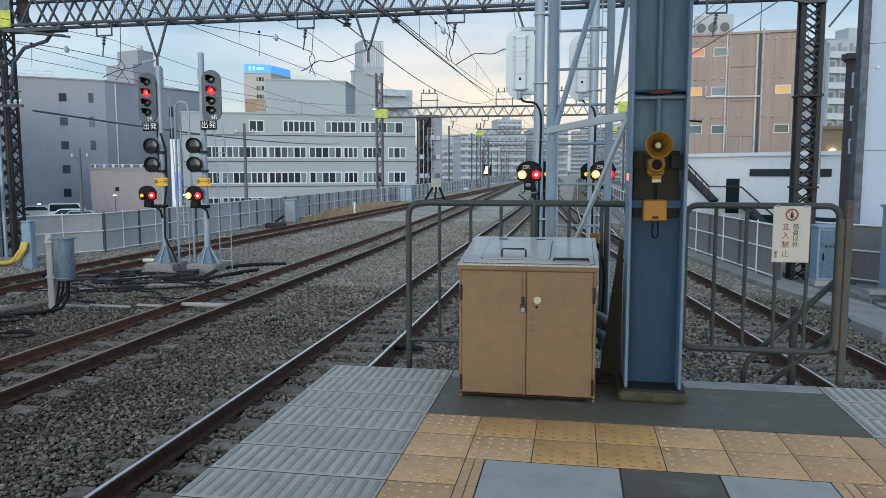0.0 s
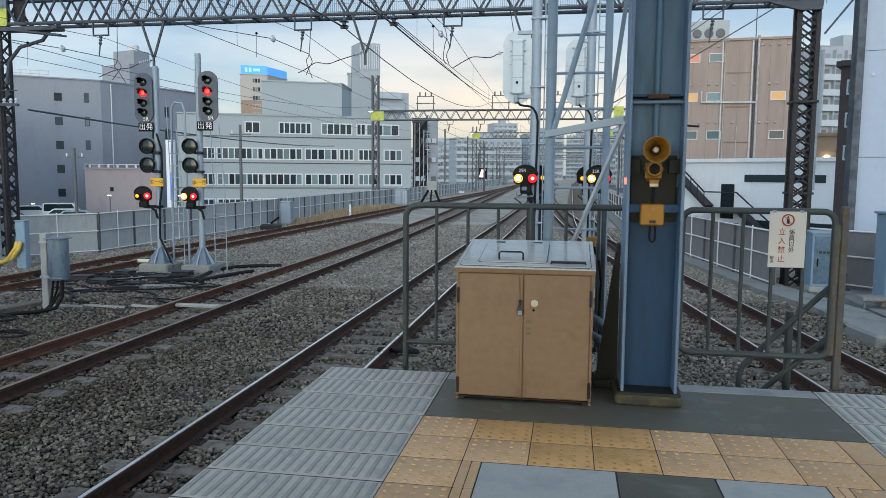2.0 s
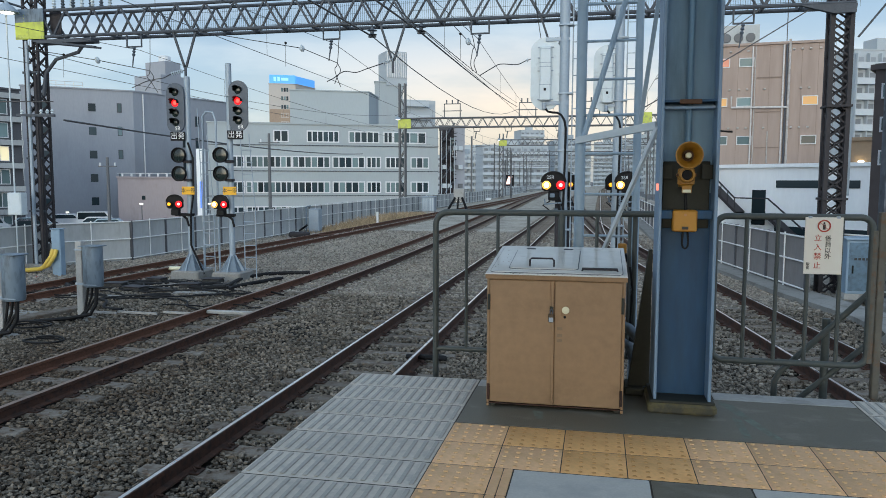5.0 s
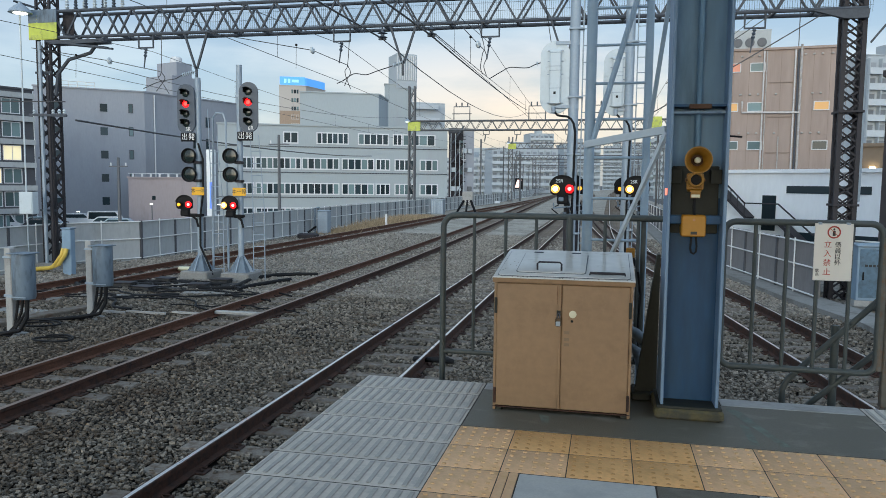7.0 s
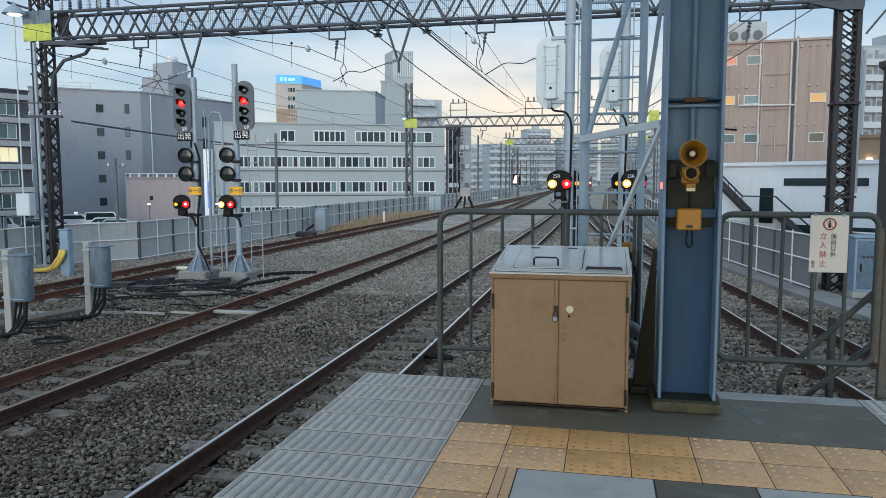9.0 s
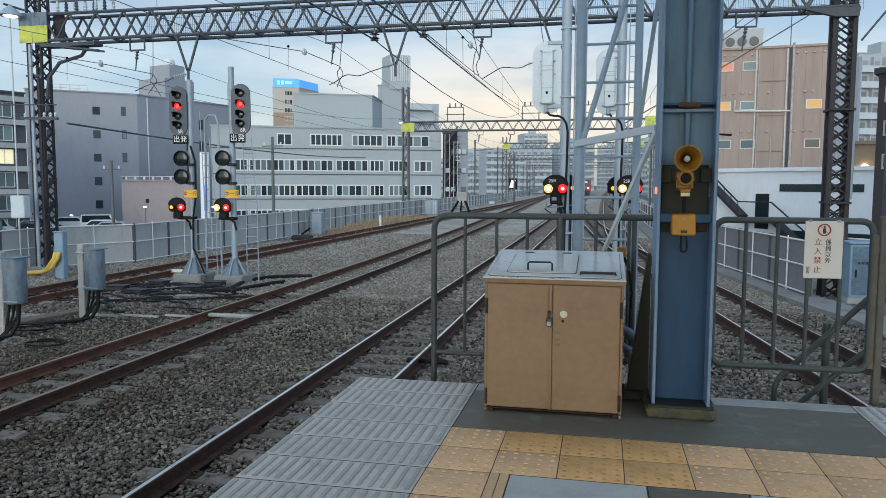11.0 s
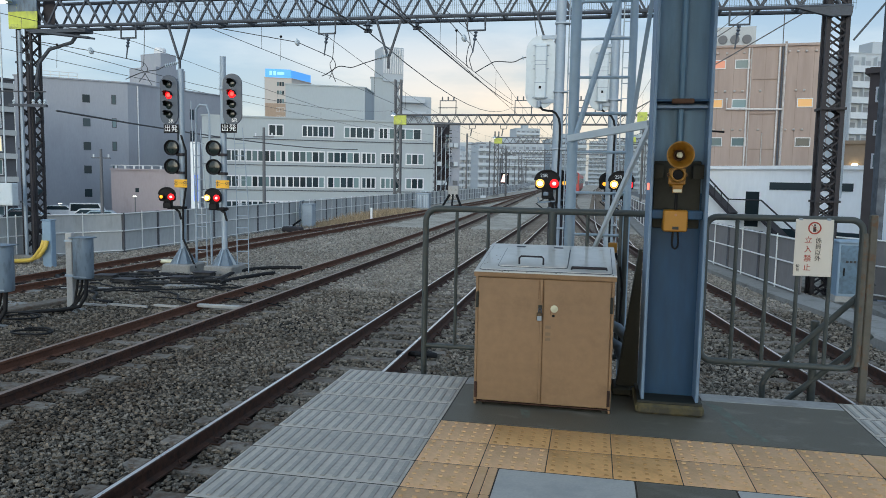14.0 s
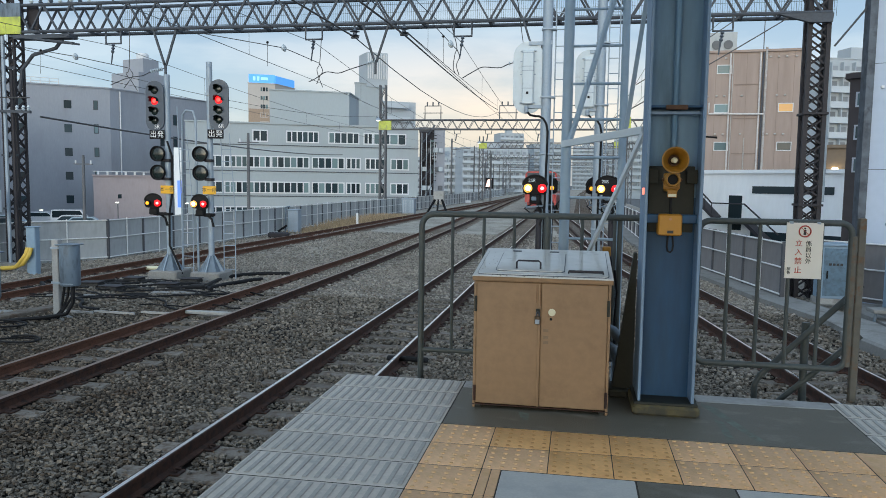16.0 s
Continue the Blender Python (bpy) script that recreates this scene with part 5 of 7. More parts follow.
for pts in (((-7.98, 12.45), (-8.32, 14.0), (-8.06, 14.8), (-7.56, 15.19), (-7.0, 15.3)), ((-7.77, 12.11), (-7.64, 12.95), (-7.41, 13.77), (-7.25, 14.04)), ((-9.0, 12.2), (-8.4, 12.0), (-7.9, 12.3), (-7.6, 12.0)), ((-11.45, 11.37), (-11.92, 11.86), (-12.04, 12.25), (-11.56, 12.05), (-10.9, 11.8))):
    solid("signal_hose", Geo().tube([(x, y, BEDZ + 0.075) for x, y in pts], 0.05, 9), RUBBER, "thick black hose lying on the ballast", "hose", group="hoses on the ballast", smooth=True)
for x, y, w, a in ((-10.67, 11.98, 0.46, 8), (-10.2, 13.0, 0.44, -6), (-8.84, 12.25, 0.44, 12), (-8.76, 13.2, 0.46, 4), (-9.8, 11.52, 0.5, -10)):
    t = thing("cable_box", pose(x, y, BEDZ, 0, 0, a), "low black joint box with a grey lid", "joint box", group="joint boxes")
    part("case", Geo().box(-w / 2, w / 2, -0.16, 0.16, 0, 0.13, bev=0.02), RUBBERMAT, t)
    part("lid", Geo().box(-w / 2 - 0.02, w / 2 + 0.02, -0.18, 0.18, 0.132, 0.152, bev=0.008), TOWER, t)
solid("concrete_trough", Geo().box(-0.16, 0.16, -1.7, 1.7, 0, 0.10, bev=0.02), SLEEPER, "long dirty concrete cable trough cover", "trough", group="cable troughs", at=pose(-9.6, 7.6, BEDZ + 0.01, 0, 0, -11))
for x, y, w, d in ((-11.0, 11.4, 0.7, 0.3), (-9.4, 11.9, 0.8, 0.3), (-8.3, 12.9, 0.6, 0.3)):
    solid("cable_pad", Geo().box(-w / 2, w / 2, -d / 2, d / 2, 0, 0.06, bev=0.03), RUBBERMAT, "black rubber mat over the cables", "mat", group="rubber mats", at=pose(x, y, BEDZ + 0.01, rnd.uniform(-4, 4), rnd.uniform(-4, 4), rnd.uniform(-15, 25)))
for x, y, rr in ((-9.95, 11.5, 0.28), (-11.5, 10.2, 0.33), (-7.8, 6.2, 0.3), (-9.0, 7.2, 0.35)):
    pts = [(x + rr * (1 + 0.3 * math.sin(0.7 * q + x)) * math.cos(q), y + 0.7 * rr * math.sin(q), BEDZ + 0.05 + 0.006 * q) for q in (0.4 * i for i in range(24))]
    solid("cable_coil", Geo().tube(pts, 0.016, 7), RUBBER, "black cable coiled on the ballast", "cable", group="cable coils", smooth=True)
for x, y, w, d in ((-11.6, 9.9, 1.6, 0.35), (-10.0, 10.6, 1.4, 0.35), (-8.2, 11.6, 1.2, 0.3), (-10.6, 8.4, 2.2, 0.45), (-9.2, 12.6, 0.9, 0.4)):
    solid("cable_trough", Geo().box(-w / 2, w / 2, -d / 2, d / 2, -0.1, 0.03, bev=0.015), WALKWAY, "low concrete cable trough cover", "trough", group="cable troughs", at=pose(x, y, BEDZ + 0.02, 0, 0, rnd.uniform(-6, 20)))
for x, y in ((-7.0, 8.9), (-7.9, 8.75), (-8.7, 8.65)):
    solid("white_rod", Geo().box(-0.44, 0.44, -0.02, 0.02, 0, 0.04), CONCRETE, "pale point rod lying across the ballast", "rod", at=pose(x, y, BEDZ + 0.05, 0, 0, -4))
solid("insulated_rod", Geo().box(-0.5, 0.5, -0.06, 0.06, 0, 0.06, bev=0.01), CONCRETE, "pale rod between the rails", "rod", at=pose(-6.0, 8.9, RAILZ - 0.1))
solid("white_cover", Geo().box(-0.3, 0.3, -0.12, 0.12, 0, 0.10, bev=0.04), CREAM, "cream plastic cover beside the rusty rail", "cover", at=pose(-10.75, 14.9, BEDZ + 0.1, 0, 0, 10))
solid("green_scrap", Geo().box(-0.14, 0.12, -0.05, 0.05, 0, 0.02, bev=0.005), mat("green_plastic", (0.03, 0.09, 0.06), 0.6), "dark green plastic strip beside the rail", "scrap", at=pose(-2.98, 1.0, BEDZ + 0.06, 0, 0, 12))
solid("rail_bond_cable", Geo().tube([(-1.9, 6.3, -1.2), (-1.6, 6.15, -1.16), (-1.35, 6.3, -1.2), (-1.5, 6.5, -1.22)], 0.04, 8), RUBBER, "black rag-like cable lump on the rail", "cable", smooth=True)
for k in range(2):
    solid("yellow_conduit", Geo().tube([(-13.55 - 0.1 * k, 13.55, -0.55), (-13.57 - 0.1 * k, 13.5, -0.72), (-13.8 - 0.12 * k, 13.55, -0.98), (-14.3, 13.75 + 0.1 * k, -1.13), (-15.0, 13.9 + 0.15 * k, -1.2)], 0.055, 10), PIPEYEL, "yellow flexible conduit curving down to the ground", "conduit", group="yellow conduits", smooth=True)
t = thing("cable_duct", pose(-13.6, 13.72, BEDZ), "pale blue sheet steel cable duct beside the tower", "duct")
part("duct_body", Geo().box(-0.16, 0.12, -0.1, 0.1, 0.0, 1.27, bev=0.02), CABBLUE, t)
part("duct_cap", Geo().box(-0.18, 0.14, -0.12, 0.12, 1.27, 1.30, bev=0.01), CABBLUE, t)


# ---- parapets ----
def parapet(pts, z0, z1, label, panel_mat, inner, spacing=2.0):
    """Concrete panels between posts, with two pale horizontal rails on the track side."""
    root = thing("parapet", pose(0, 0, 0), label, "parapet", kind="structure")
    for (x0, y0), (x1, y1) in zip(pts, pts[1:]):
        L = math.hypot(x1 - x0, y1 - y0)
        n = max(1, round(L / spacing))
        a = math.degrees(math.atan2(y1 - y0, x1 - x0))
        pm = Geo().box(0.02, L / n - 0.02, -0.05, 0.05, z0, z1, bev=0.01).mesh("panel", panel_mat)
        qm = Geo().box(-0.035, 0.035, inner * 0.05 - 0.045, inner * 0.05 + 0.045, z0 - 0.1, z1 + 0.02, bev=0.006).mesh("post", DARKSTRIP)
        wm = Geo().tube([(L / n / 2, inner * 0.09, z0), (L / n / 2, inner * 0.09, z1 + 0.05)], 0.018, 6).mesh("upright", WHITEPAINT)
        rm = Geo()
        for z in (z0 + 0.10, (z0 + z1) / 2 + 0.08, z1 - 0.01):
            rm.tube([(0, inner * 0.085, z), (L / n, inner * 0.085, z)], 0.02, 6)
        rm = rm.mesh("hand_rails", WHITEPAINT)
        for i in range(n):
            m = pose(x0 + (x1 - x0) * i / n, y0 + (y1 - y0) * i / n, 0, 0, 0, a)
            part("panel", pm, None, root, at=m)
            part("post", qm, None, root, at=m)
            part("upright", wm, None, root, at=m)
            part("hand_rails", rm, None, root, at=m)
    return root


parapet([(-15.9, -6), (-15.5, 15.6), (-14.1, 17.6), (-13.9, 27), (-14.2, 40), (-14.4, 60), (-14.4, 100)], BEDZ, 0.0, "pale grey concrete panel parapet with white rails along the viaduct", CONC_WALL, -1)
parapet([(-14.4, 100), (-16, 140), (-20, 220), (-26, 330)], BEDZ, 0.0, "distant grey parapet of the viaduct curving off", CONC_WALL, -1, 6.0)
parapet([(5.40, 14.0), (4.35, 21.0), (3.7, 30.0), (3.6, 50)], -1.2, 0.08, "grey-brown panel parapet with white rails beside the track", PARAPET_DARK, 1, 2.4)
parapet([(3.6, 50), (3.8, 120), (5, 220)], -1.2, 0.1, "distant grey panel parapet on the far side", PARAPET_DARK, 1, 5.0)
parapet([(7.95, 6.0), (7.55, 13.45), (6.15, 15.1)], -1.2, 0.12, "tall grey-brown panel parapet close to the platform end", PARAPET_DARK, 1, 2.0)
g = Geo()
for (xa, ya), (xb, yb) in zip([(5.9, 6), (5.75, 11), (5.1, 14), (4.05, 21), (3.4, 30)], [(5.75, 11), (5.1, 14), (4.05, 21), (3.4, 30), (3.3, 50)]):
    g.add([(xa - 0.35, ya, -1.16), (xa + 0.5, ya, -1.16), (xb + 0.5, yb, -1.16), (xb - 0.35, yb, -1.16), (xa - 0.35, ya, -1.4), (xb - 0.35, yb, -1.4)], [(0, 1, 2, 3), (4, 0, 3, 5)])
g.box(6.38, 7.85, 4.0, 13.5, -1.4, -1.165)
solid("cable_walkway", g, WALKWAY, "narrow pale concrete walkway along the parapet", kind="structure")
solid("concrete_block", Geo().box(-0.7, 0.7, -0.75, 0.75, -0.3, 0.14, bev=0.04), WALKWAY, "low grey concrete slab beside the track", "concrete slab", at=pose(5.95, 8.9, -1.2, 0, 0, 8))
t = thing("cable_stand", pose(6.62, 11.35, -1.2), "small grey steel stand on the walkway", "stand")
part("top", Geo().box(-0.36, 0.30, -0.2, 0.2, 0.18, 0.25, bev=0.01), WALKWAY, t)
for x in (-0.28, 0.24):
    part("leg", Geo().bar((x * 1.1, -0.1, 0), (x, -0.1, 0.19), 0.04, 0.04), CASEGREY, t)

t = thing("equipment_cabinet", pose(7.10, 11.75, -1.2), "tall pale blue-grey steel cabinet on a concrete plinth", "cabinet")
part("plinth", Geo().box(-0.42, 0.42, -0.36, 0.36, 0, 0.16, bev=0.02), WALKWAY, t)
part("body", Geo().box(-0.36, 0.36, -0.3, 0.3, 0.16, 1.80, bev=0.012), CABBLUE, t)
part("roof", Geo().box(-0.40, 0.40, -0.34, 0.34, 1.80, 1.85, bev=0.01), CABBLUE, t)
part("door", Geo().box(-0.26, 0.32, -0.315, -0.30, 0.3, 1.7, bev=0.006), CABBLUE, t)
part("handle", Geo().box(-0.20, -0.17, -0.335, -0.315, 0.9, 1.08, bev=0.004), BLACK, t)
t = thing("equipment_cabinet", pose(6.15, 13.3, -1.15), "blue-grey steel equipment cabinet beside the lattice tower", "cabinet")
part("body", Geo().box(-0.27, 0.27, -0.25, 0.25, 0.12, 1.25, bev=0.01), CABBLUE, t)
part("roof", Geo().box(-0.31, 0.31, -0.29, 0.29, 1.25, 1.30, bev=0.01), CABBLUE, t)
part("plinth", Geo().box(-0.3, 0.3, -0.28, 0.28, 0, 0.12), CONCRETE, t)
part("door", Geo().box(-0.23, 0.23, -0.262, -0.25, 0.18, 1.2, bev=0.004), mat("dark_blue_door", (0.10, 0.17, 0.235), 0.5, var=0.25, fine=10, coarse=3, dirt=(0.07, 0.11, 0.15), dirt_at=0.55), t, "door in a darker blue than the case")
for k in range(4):
    part("label_bar", Geo().box(-0.13 + 0.075 * k, -0.075 + 0.075 * k, -0.266, -0.262, 0.83, 0.88), INKBLACK, t)
part("handle", Geo().box(-0.17, -0.14, -0.285, -0.262, 0.55, 0.72, bev=0.005), BLACK, t)


# ---- overhead line ----
def lattice(geo, x, y, w, d, z0, z1, step, th):
    """Four-legged lattice tower geometry about (x, y)."""
    for sx in (-1, 1):
        for sy in (-1, 1):
            geo["leg"].append(Geo().bar((x + sx * w / 2, y + sy * d / 2, z0), (x + sx * w / 2, y + sy * d / 2, z1), th, th))
    n = int((z1 - z0) / step)
    k = min(th * 0.55, 0.036) if th < 0.11 else th * 0.55
    for i in range(n):
        a, b = z0 + i * step, z0 + (i + 1) * step
        s = 1 if i % 2 else -1
        for sy in (-1, 1):
            geo["brace"].append(Geo().bar((x - s * w / 2, y + sy * d / 2, a), (x + s * w / 2, y + sy * d / 2, b), k, k))
            if step < 0.4:
                geo["brace"].append(Geo().bar((x + s * w / 2, y + sy * d / 2, a), (x - s * w / 2, y + sy * d / 2, b), k, k))
        for sx in (-1, 1):
            geo["brace"].append(Geo().bar((x + sx * w / 2, y - s * d / 2, a), (x + sx * w / 2, y + s * d / 2, b), k, k))


def gantry(y, xl, xr, zb, zt, near, wl=0.85, wr=0.5, ztl=None):
    t = thing("catenary_gantry", pose(0, 0, 0), "dark steel lattice gantry spanning the tracks" if near else "distant steel lattice gantry over the tracks", "gantry", group="catenary gantries")
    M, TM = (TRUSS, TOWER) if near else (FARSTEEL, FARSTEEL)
    parts = {"leg": [], "brace": []}
    lattice(parts, xl, y + 0.3, wl, wl * 0.8, BEDZ, ztl or zt + 0.9, 0.34 if near else 0.9, 0.062 if near else 0.12)
    lattice(parts, xr, y + 0.3, wr, wr * 0.8, BEDZ, zt + 0.2, 0.30 if near else 0.9, 0.095 if near else 0.12)
    for name, gs in parts.items():
        if near:
            for q in gs:
                part(name, q, TM, t)
        else:
            j = Geo()
            for q in gs:
                j.add(q.v, q.f)
            tagged(part("tower_lattice", j, TM, t), kind="stuff")
    span = abs(xr - xl)
    n = round(span / (0.84 if near else 0.95)) * 2
    ch = 0.075 if near else 0.10
    for yy in (y, y + 0.55):
        for z, nm in ((zb, "bottom_chord"), (zt, "top_chord")):
            part(nm, Geo().tube([(xl - 0.3, yy, z), (xr + (0.22 if near else 0.6), yy, z)], ch * 0.62, 8), M, t, smooth=True)
    joined = Geo()
    for yy in (y, y + 0.55):
        for i in range(n):
            xa, xb = xl + span * i / n, xl + span * (i + 1) / n
            za, zc = (zb, zt) if i % 2 == 0 else (zt, zb)
            q = Geo().bar((xa, yy, za), (xb, yy, zc), 0.046, 0.046)
            if near:
                part("diagonal", q, M, t)
            else:
                joined.add(q.v, q.f)
    for i in range(0, n + 1, 2):
        q = Geo().bar((xl + span * i / n, y, zb), (xl + span * i / n, y + 0.55, zb), 0.05, 0.05)
        joined.add(q.v, q.f)
    tagged(part("truss_lattice", joined, M, t), kind="stuff")
    if near:
        mesh = Geo()
        x = xl + 3.2
        while x < xr + 0.5:
            mesh.bar((x, y + 0.62, zb + 0.05), (x, y + 0.62, zt - 0.05), 0.006, 0.006)
            x += 0.055
        for z in (zb + 0.2, zb + 0.4, zb + 0.6):
            mesh.bar((xl + 3.2, y + 0.62, z), (xr + 0.5, y + 0.62, z), 0.006, 0.006)
        tagged(part("wire_screen", mesh, TRUSS, t, "fine wire screen"), kind="stuff")
        for x, w in ((-11.62, 0), (-6.0, 0), (-2.17, 1), (2.8, 0), (3.9, 0)):
            part("hanger_frame", Geo().tube([(x - 0.22, y, zb - 0.02), (x - 0.22, y, zb - 0.36), (x + 0.22, y, zb - 0.36), (x + 0.22, y, zb - 0.02)], 0.028, 6), M, t)
            part("insulator", Geo().lathe([(0.02, 0), (0.05, -0.05), (0.02, -0.08), (0.05, -0.13), (0.02, -0.16), (0.05, -0.21), (0.02, -0.26), (0.015, -0.55)], pose(x, y, zb - 0.36, 0, 8), 10), SIGGREY, t, smooth=True)
        for k in range(9):
            part("feeder_insulator", Geo().lathe([(0.03, 0), (0.06, 0.05), (0.03, 0.08), (0.06, 0.13), (0.03, 0.16), (0.05, 0.2), (0.015, 0.3)], pose(xl + 0.9 + 0.2 * k, y + 0.1 * (k % 3), zt + 0.05), 8), SIGGREY if k % 2 else SIGWHITE, t, smooth=True)
        part("insulator_beam", Geo().bar((xl + 0.7, y, zt + 0.33), (xl + 3.2, y + 0.1, zt + 0.36), 0.05, 0.05), M, t)
        part("top_arm", Geo().bar((xl + 0.2, y, zt + 0.75), (xl + 2.6, y, zt + 0.3), 0.05, 0.05), M, t)
        # tower fittings: riser pipes, crossarm, bolted collars
        part("riser_pipe", Geo().tube([(xl - 0.02, y - 0.02, BEDZ), (xl - 0.02, y - 0.02, zb - 0.1)], 0.05, 8), GALV, t, "grey riser pipe", smooth=True)
        part("riser_pipe", Geo().tube([(xl + 0.24, y - 0.04, BEDZ), (xl + 0.24, y - 0.04, 4.25)], 0.045, 8), TOWER, t, smooth=True)
        part("crossarm", Geo().bar((xl - 0.35, y - 0.1, 3.14), (xl + 0.85, y - 0.1, 3.10), 0.07, 0.07), M, t)
        for k, dx in enumerate((-0.2, 0.42, 0.62, 0.78)):
            part("crossarm_insulator", Geo().lathe([(0.02, 0), (0.05, 0.03), (0.025, 0.06), (0.05, 0.09), (0.02, 0.14)], pose(xl + dx, y - 0.1, 3.14), 8), SIGWHITE, t, smooth=True)
        for z in (0.4, 1.9, 4.3):
            part("collar", Geo().box(xl - 0.26, xl + 0.26, y + 0.06, y + 0.10, z, z + 0.06), M, t)
        part("outrigger", Geo().bar((xl + 0.3, y - 0.1, zb - 0.12), (xl + 2.5, y - 0.5, zb - 0.42), 0.09, 0.05), M, t)
        part("outrigger", Geo().bar((xl + 0.3, y + 0.3, zb - 0.10), (xl + 2.3, y, zb - 0.36), 0.06, 0.05), M, t)
        for x in (-10.12, -4.38, -0.36):
            part("drop_arm", Geo().bar((x - 0.34, y, zb), (x - 0.02, y, zb - 0.95), 0.05, 0.05).bar((x + 0.34, y, zb), (x + 0.02, y, zb - 0.95), 0.05, 0.05), M, t)
            part("drop_end", Geo().bar((x, y, zb - 0.9), (x, y, zb - 1.25), 0.05, 0.05), M, t)
        part("knee_brace", Geo().tube([(xl + 0.45, y, zb - 1.6), (xl + 0.55, y, zb - 1.0), (xl + 0.9, y, zb - 0.62), (xl + 1.6, y, zb - 0.45), (xl + 1.9, y, zb - 0.1)], 0.05, 8), M, t, smooth=True)
        part("service_arm", Geo().box(xl + 0.5, xl + 2.2, y - 0.25, y + 0.1, zb - 0.22, zb - 0.12), M, t)
        part("knee_brace", Geo().bar((xr + 0.3, y, zb - 0.75), (xr + 1.1, y, zb + 0.3), 0.04, 0.04), M, t)
        part("gusset", Geo().plate([(xr - 0.95, zb - 0.02), (xr + 0.24, zb - 0.02), (xr + 0.22, zb - 0.22), (xr - 0.25, zb - 0.22)], y - 0.06, y + 0.06), M, t)
        for z in (0.9, 3.0):
            part("collar", Geo().box(xr - 0.27, xr + 0.27, y + 0.02, y + 0.58, z, z + 0.05), TM, t)
        part("small_tube", Geo().tube([(xr + 0.30, y + 0.3, 1.0), (xr + 0.30, y + 0.3, 4.2)], 0.06, 8), GALV, t, smooth=True)
    # Lamp light put into colour: lit lower panel lime, unlit upper one grey.
    p = part("marker_panel", Geo().box(xl - 0.30, xl + (0.60 if near else 0.85), y - 0.08, y - 0.05, zb - 0.06, zb + (0.40 if near else 0.72)), LIME, t, "yellow-green riveted panel, lamp light in its colour") if y < 120 else None
    if p:
        if near:
            part("upper_panel", Geo().box(xl - 0.30, xl + 0.60, y - 0.08, y - 0.05, zb + 0.403, zt + 0.05), CASEGREY, t, "grey upper panel, the unlit half by colour")
            part("panel_return", Geo().box(xl + 0.602, xl + 0.95, y + 0.18, y + 0.21, zb, zt), TOWER, t, "dark inner panel")
            for k in range(16):
                part("rivet", Geo().lathe([(0.016, 0), (0.010, 0.012)], pose(xl - 0.27 + 0.0565 * k, y - 0.08, zb - 0.03, 90), 6), LIME, p)
            for k in range(7):
                part("rivet", Geo().lathe([(0.014, 0), (0.009, 0.010)], pose(xl - 0.02, y - 0.08, zb + 0.05 + 0.09 * k, 90), 6), LIME, p)
        if not near:
            part("marker_panel", Geo().box(xr - 2.4, xr - 1.6, y - 0.08, y - 0.05, zb + 0.1, zb + 1.0), LIME, t)
        lamp = part("lamp_shade", Geo().lathe([(0.31, 0.0), (0.28, 0.06), (0.16, 0.18), (0.06, 0.24), (0.04, 0.30)], pose(xl - 0.25, y - 0.42, zt - 0.10), 18), GALV, t, "pale bell-shaped lamp shade", smooth=True)
        part("lamp_bowl", Geo().lathe([(0.06, -0.05), (0.15, -0.03), (0.19, -0.004)], pose(xl - 0.25, y - 0.42, zt - 0.10), 18), LAMPWHITE, lamp)
        part("lamp_arm", Geo().tube([(xl - 0.25, y - 0.42, zt + 0.19), (xl - 0.45, y - 0.42, zt + 0.23), (xl - 0.1, y, zt + 0.12)], 0.03, 8), TRUSS, lamp, smooth=True)
        part("base_block", Geo().box(xl - 0.42, xl + 0.42, y - 0.1, y + 0.7, BEDZ - 0.1, -1.08, bev=0.03), WALKWAY, t)
    return t


GY = 14.5
gantry(GY, -14.95, 6.02, 5.27, 5.98, True, 0.42, 0.40)
gantry(60, -16.28, 6.5, 5.96, 6.76, False, wl=0.5, ztl=9.8)
gantry(105, -13.3, 8.0, 6.5, 7.3, False, 0.55)
gantry(150, -17.5, 8.0, 6.5, 7.3, False, 0.6)
gantry(200, -19.0, 8.5, 6.5, 7.3, False)
gantry(260, -23.0, 9.0, 6.5, 7.3, False)
for x in (-9.6, -6.9, -2.6):
    t = thing("hanger_frame", pose(x, 60, 5.96), "small steel hanger under the far gantry", "hanger", group="hangers on the far gantry")
    part("frame", Geo().tube([(-0.3, 0, 0), (-0.24, 0, -0.4), (0.24, 0, -0.4), (0.3, 0, 0)], 0.035, 6), FARSTEEL, t)
    part("insulator", Geo().tube([(-0.05, 0, -0.4), (-0.15, 0, -1.0)], 0.05, 6), FARSTEEL, t)
for x in (-11.8, -5.3, 0.0):
    t = thing("gantry_frame", pose(x, 60.2, 6.76), "rectangular steel outrigger frame on the far gantry", "frame", group="frames on the far gantry")
    part("frame", Geo().tube([(-0.7, 0, 0), (-0.7, 0, 1.2), (0.7, 0, 1.2), (0.7, 0, 0)], 0.05, 6), FARSTEEL, t)
    part("rail", Geo().tube([(-0.85, 0, 0.6), (0.85, 0, 0.6)], 0.04, 6), FARSTEEL, t)
    for dx in (-0.5, 0, 0.5):
        part("insulator", Geo().tube([(dx, 0, 1.2), (dx, 0, 1.55)], 0.06, 6), FARSTEEL, t)
t = thing("control_box", pose(-15.0, 13.9, 0.35), "pale grey control box on the lattice tower", "control box")
part("case", Geo().box(-0.22, 0.22, -0.12, 0.12, 0, 0.62, bev=0.015), SIGWHITE, t)
part("door", Geo().box(-0.19, 0.19, -0.13, -0.12, 0.03, 0.59, bev=0.004), SIGWHITE, t)
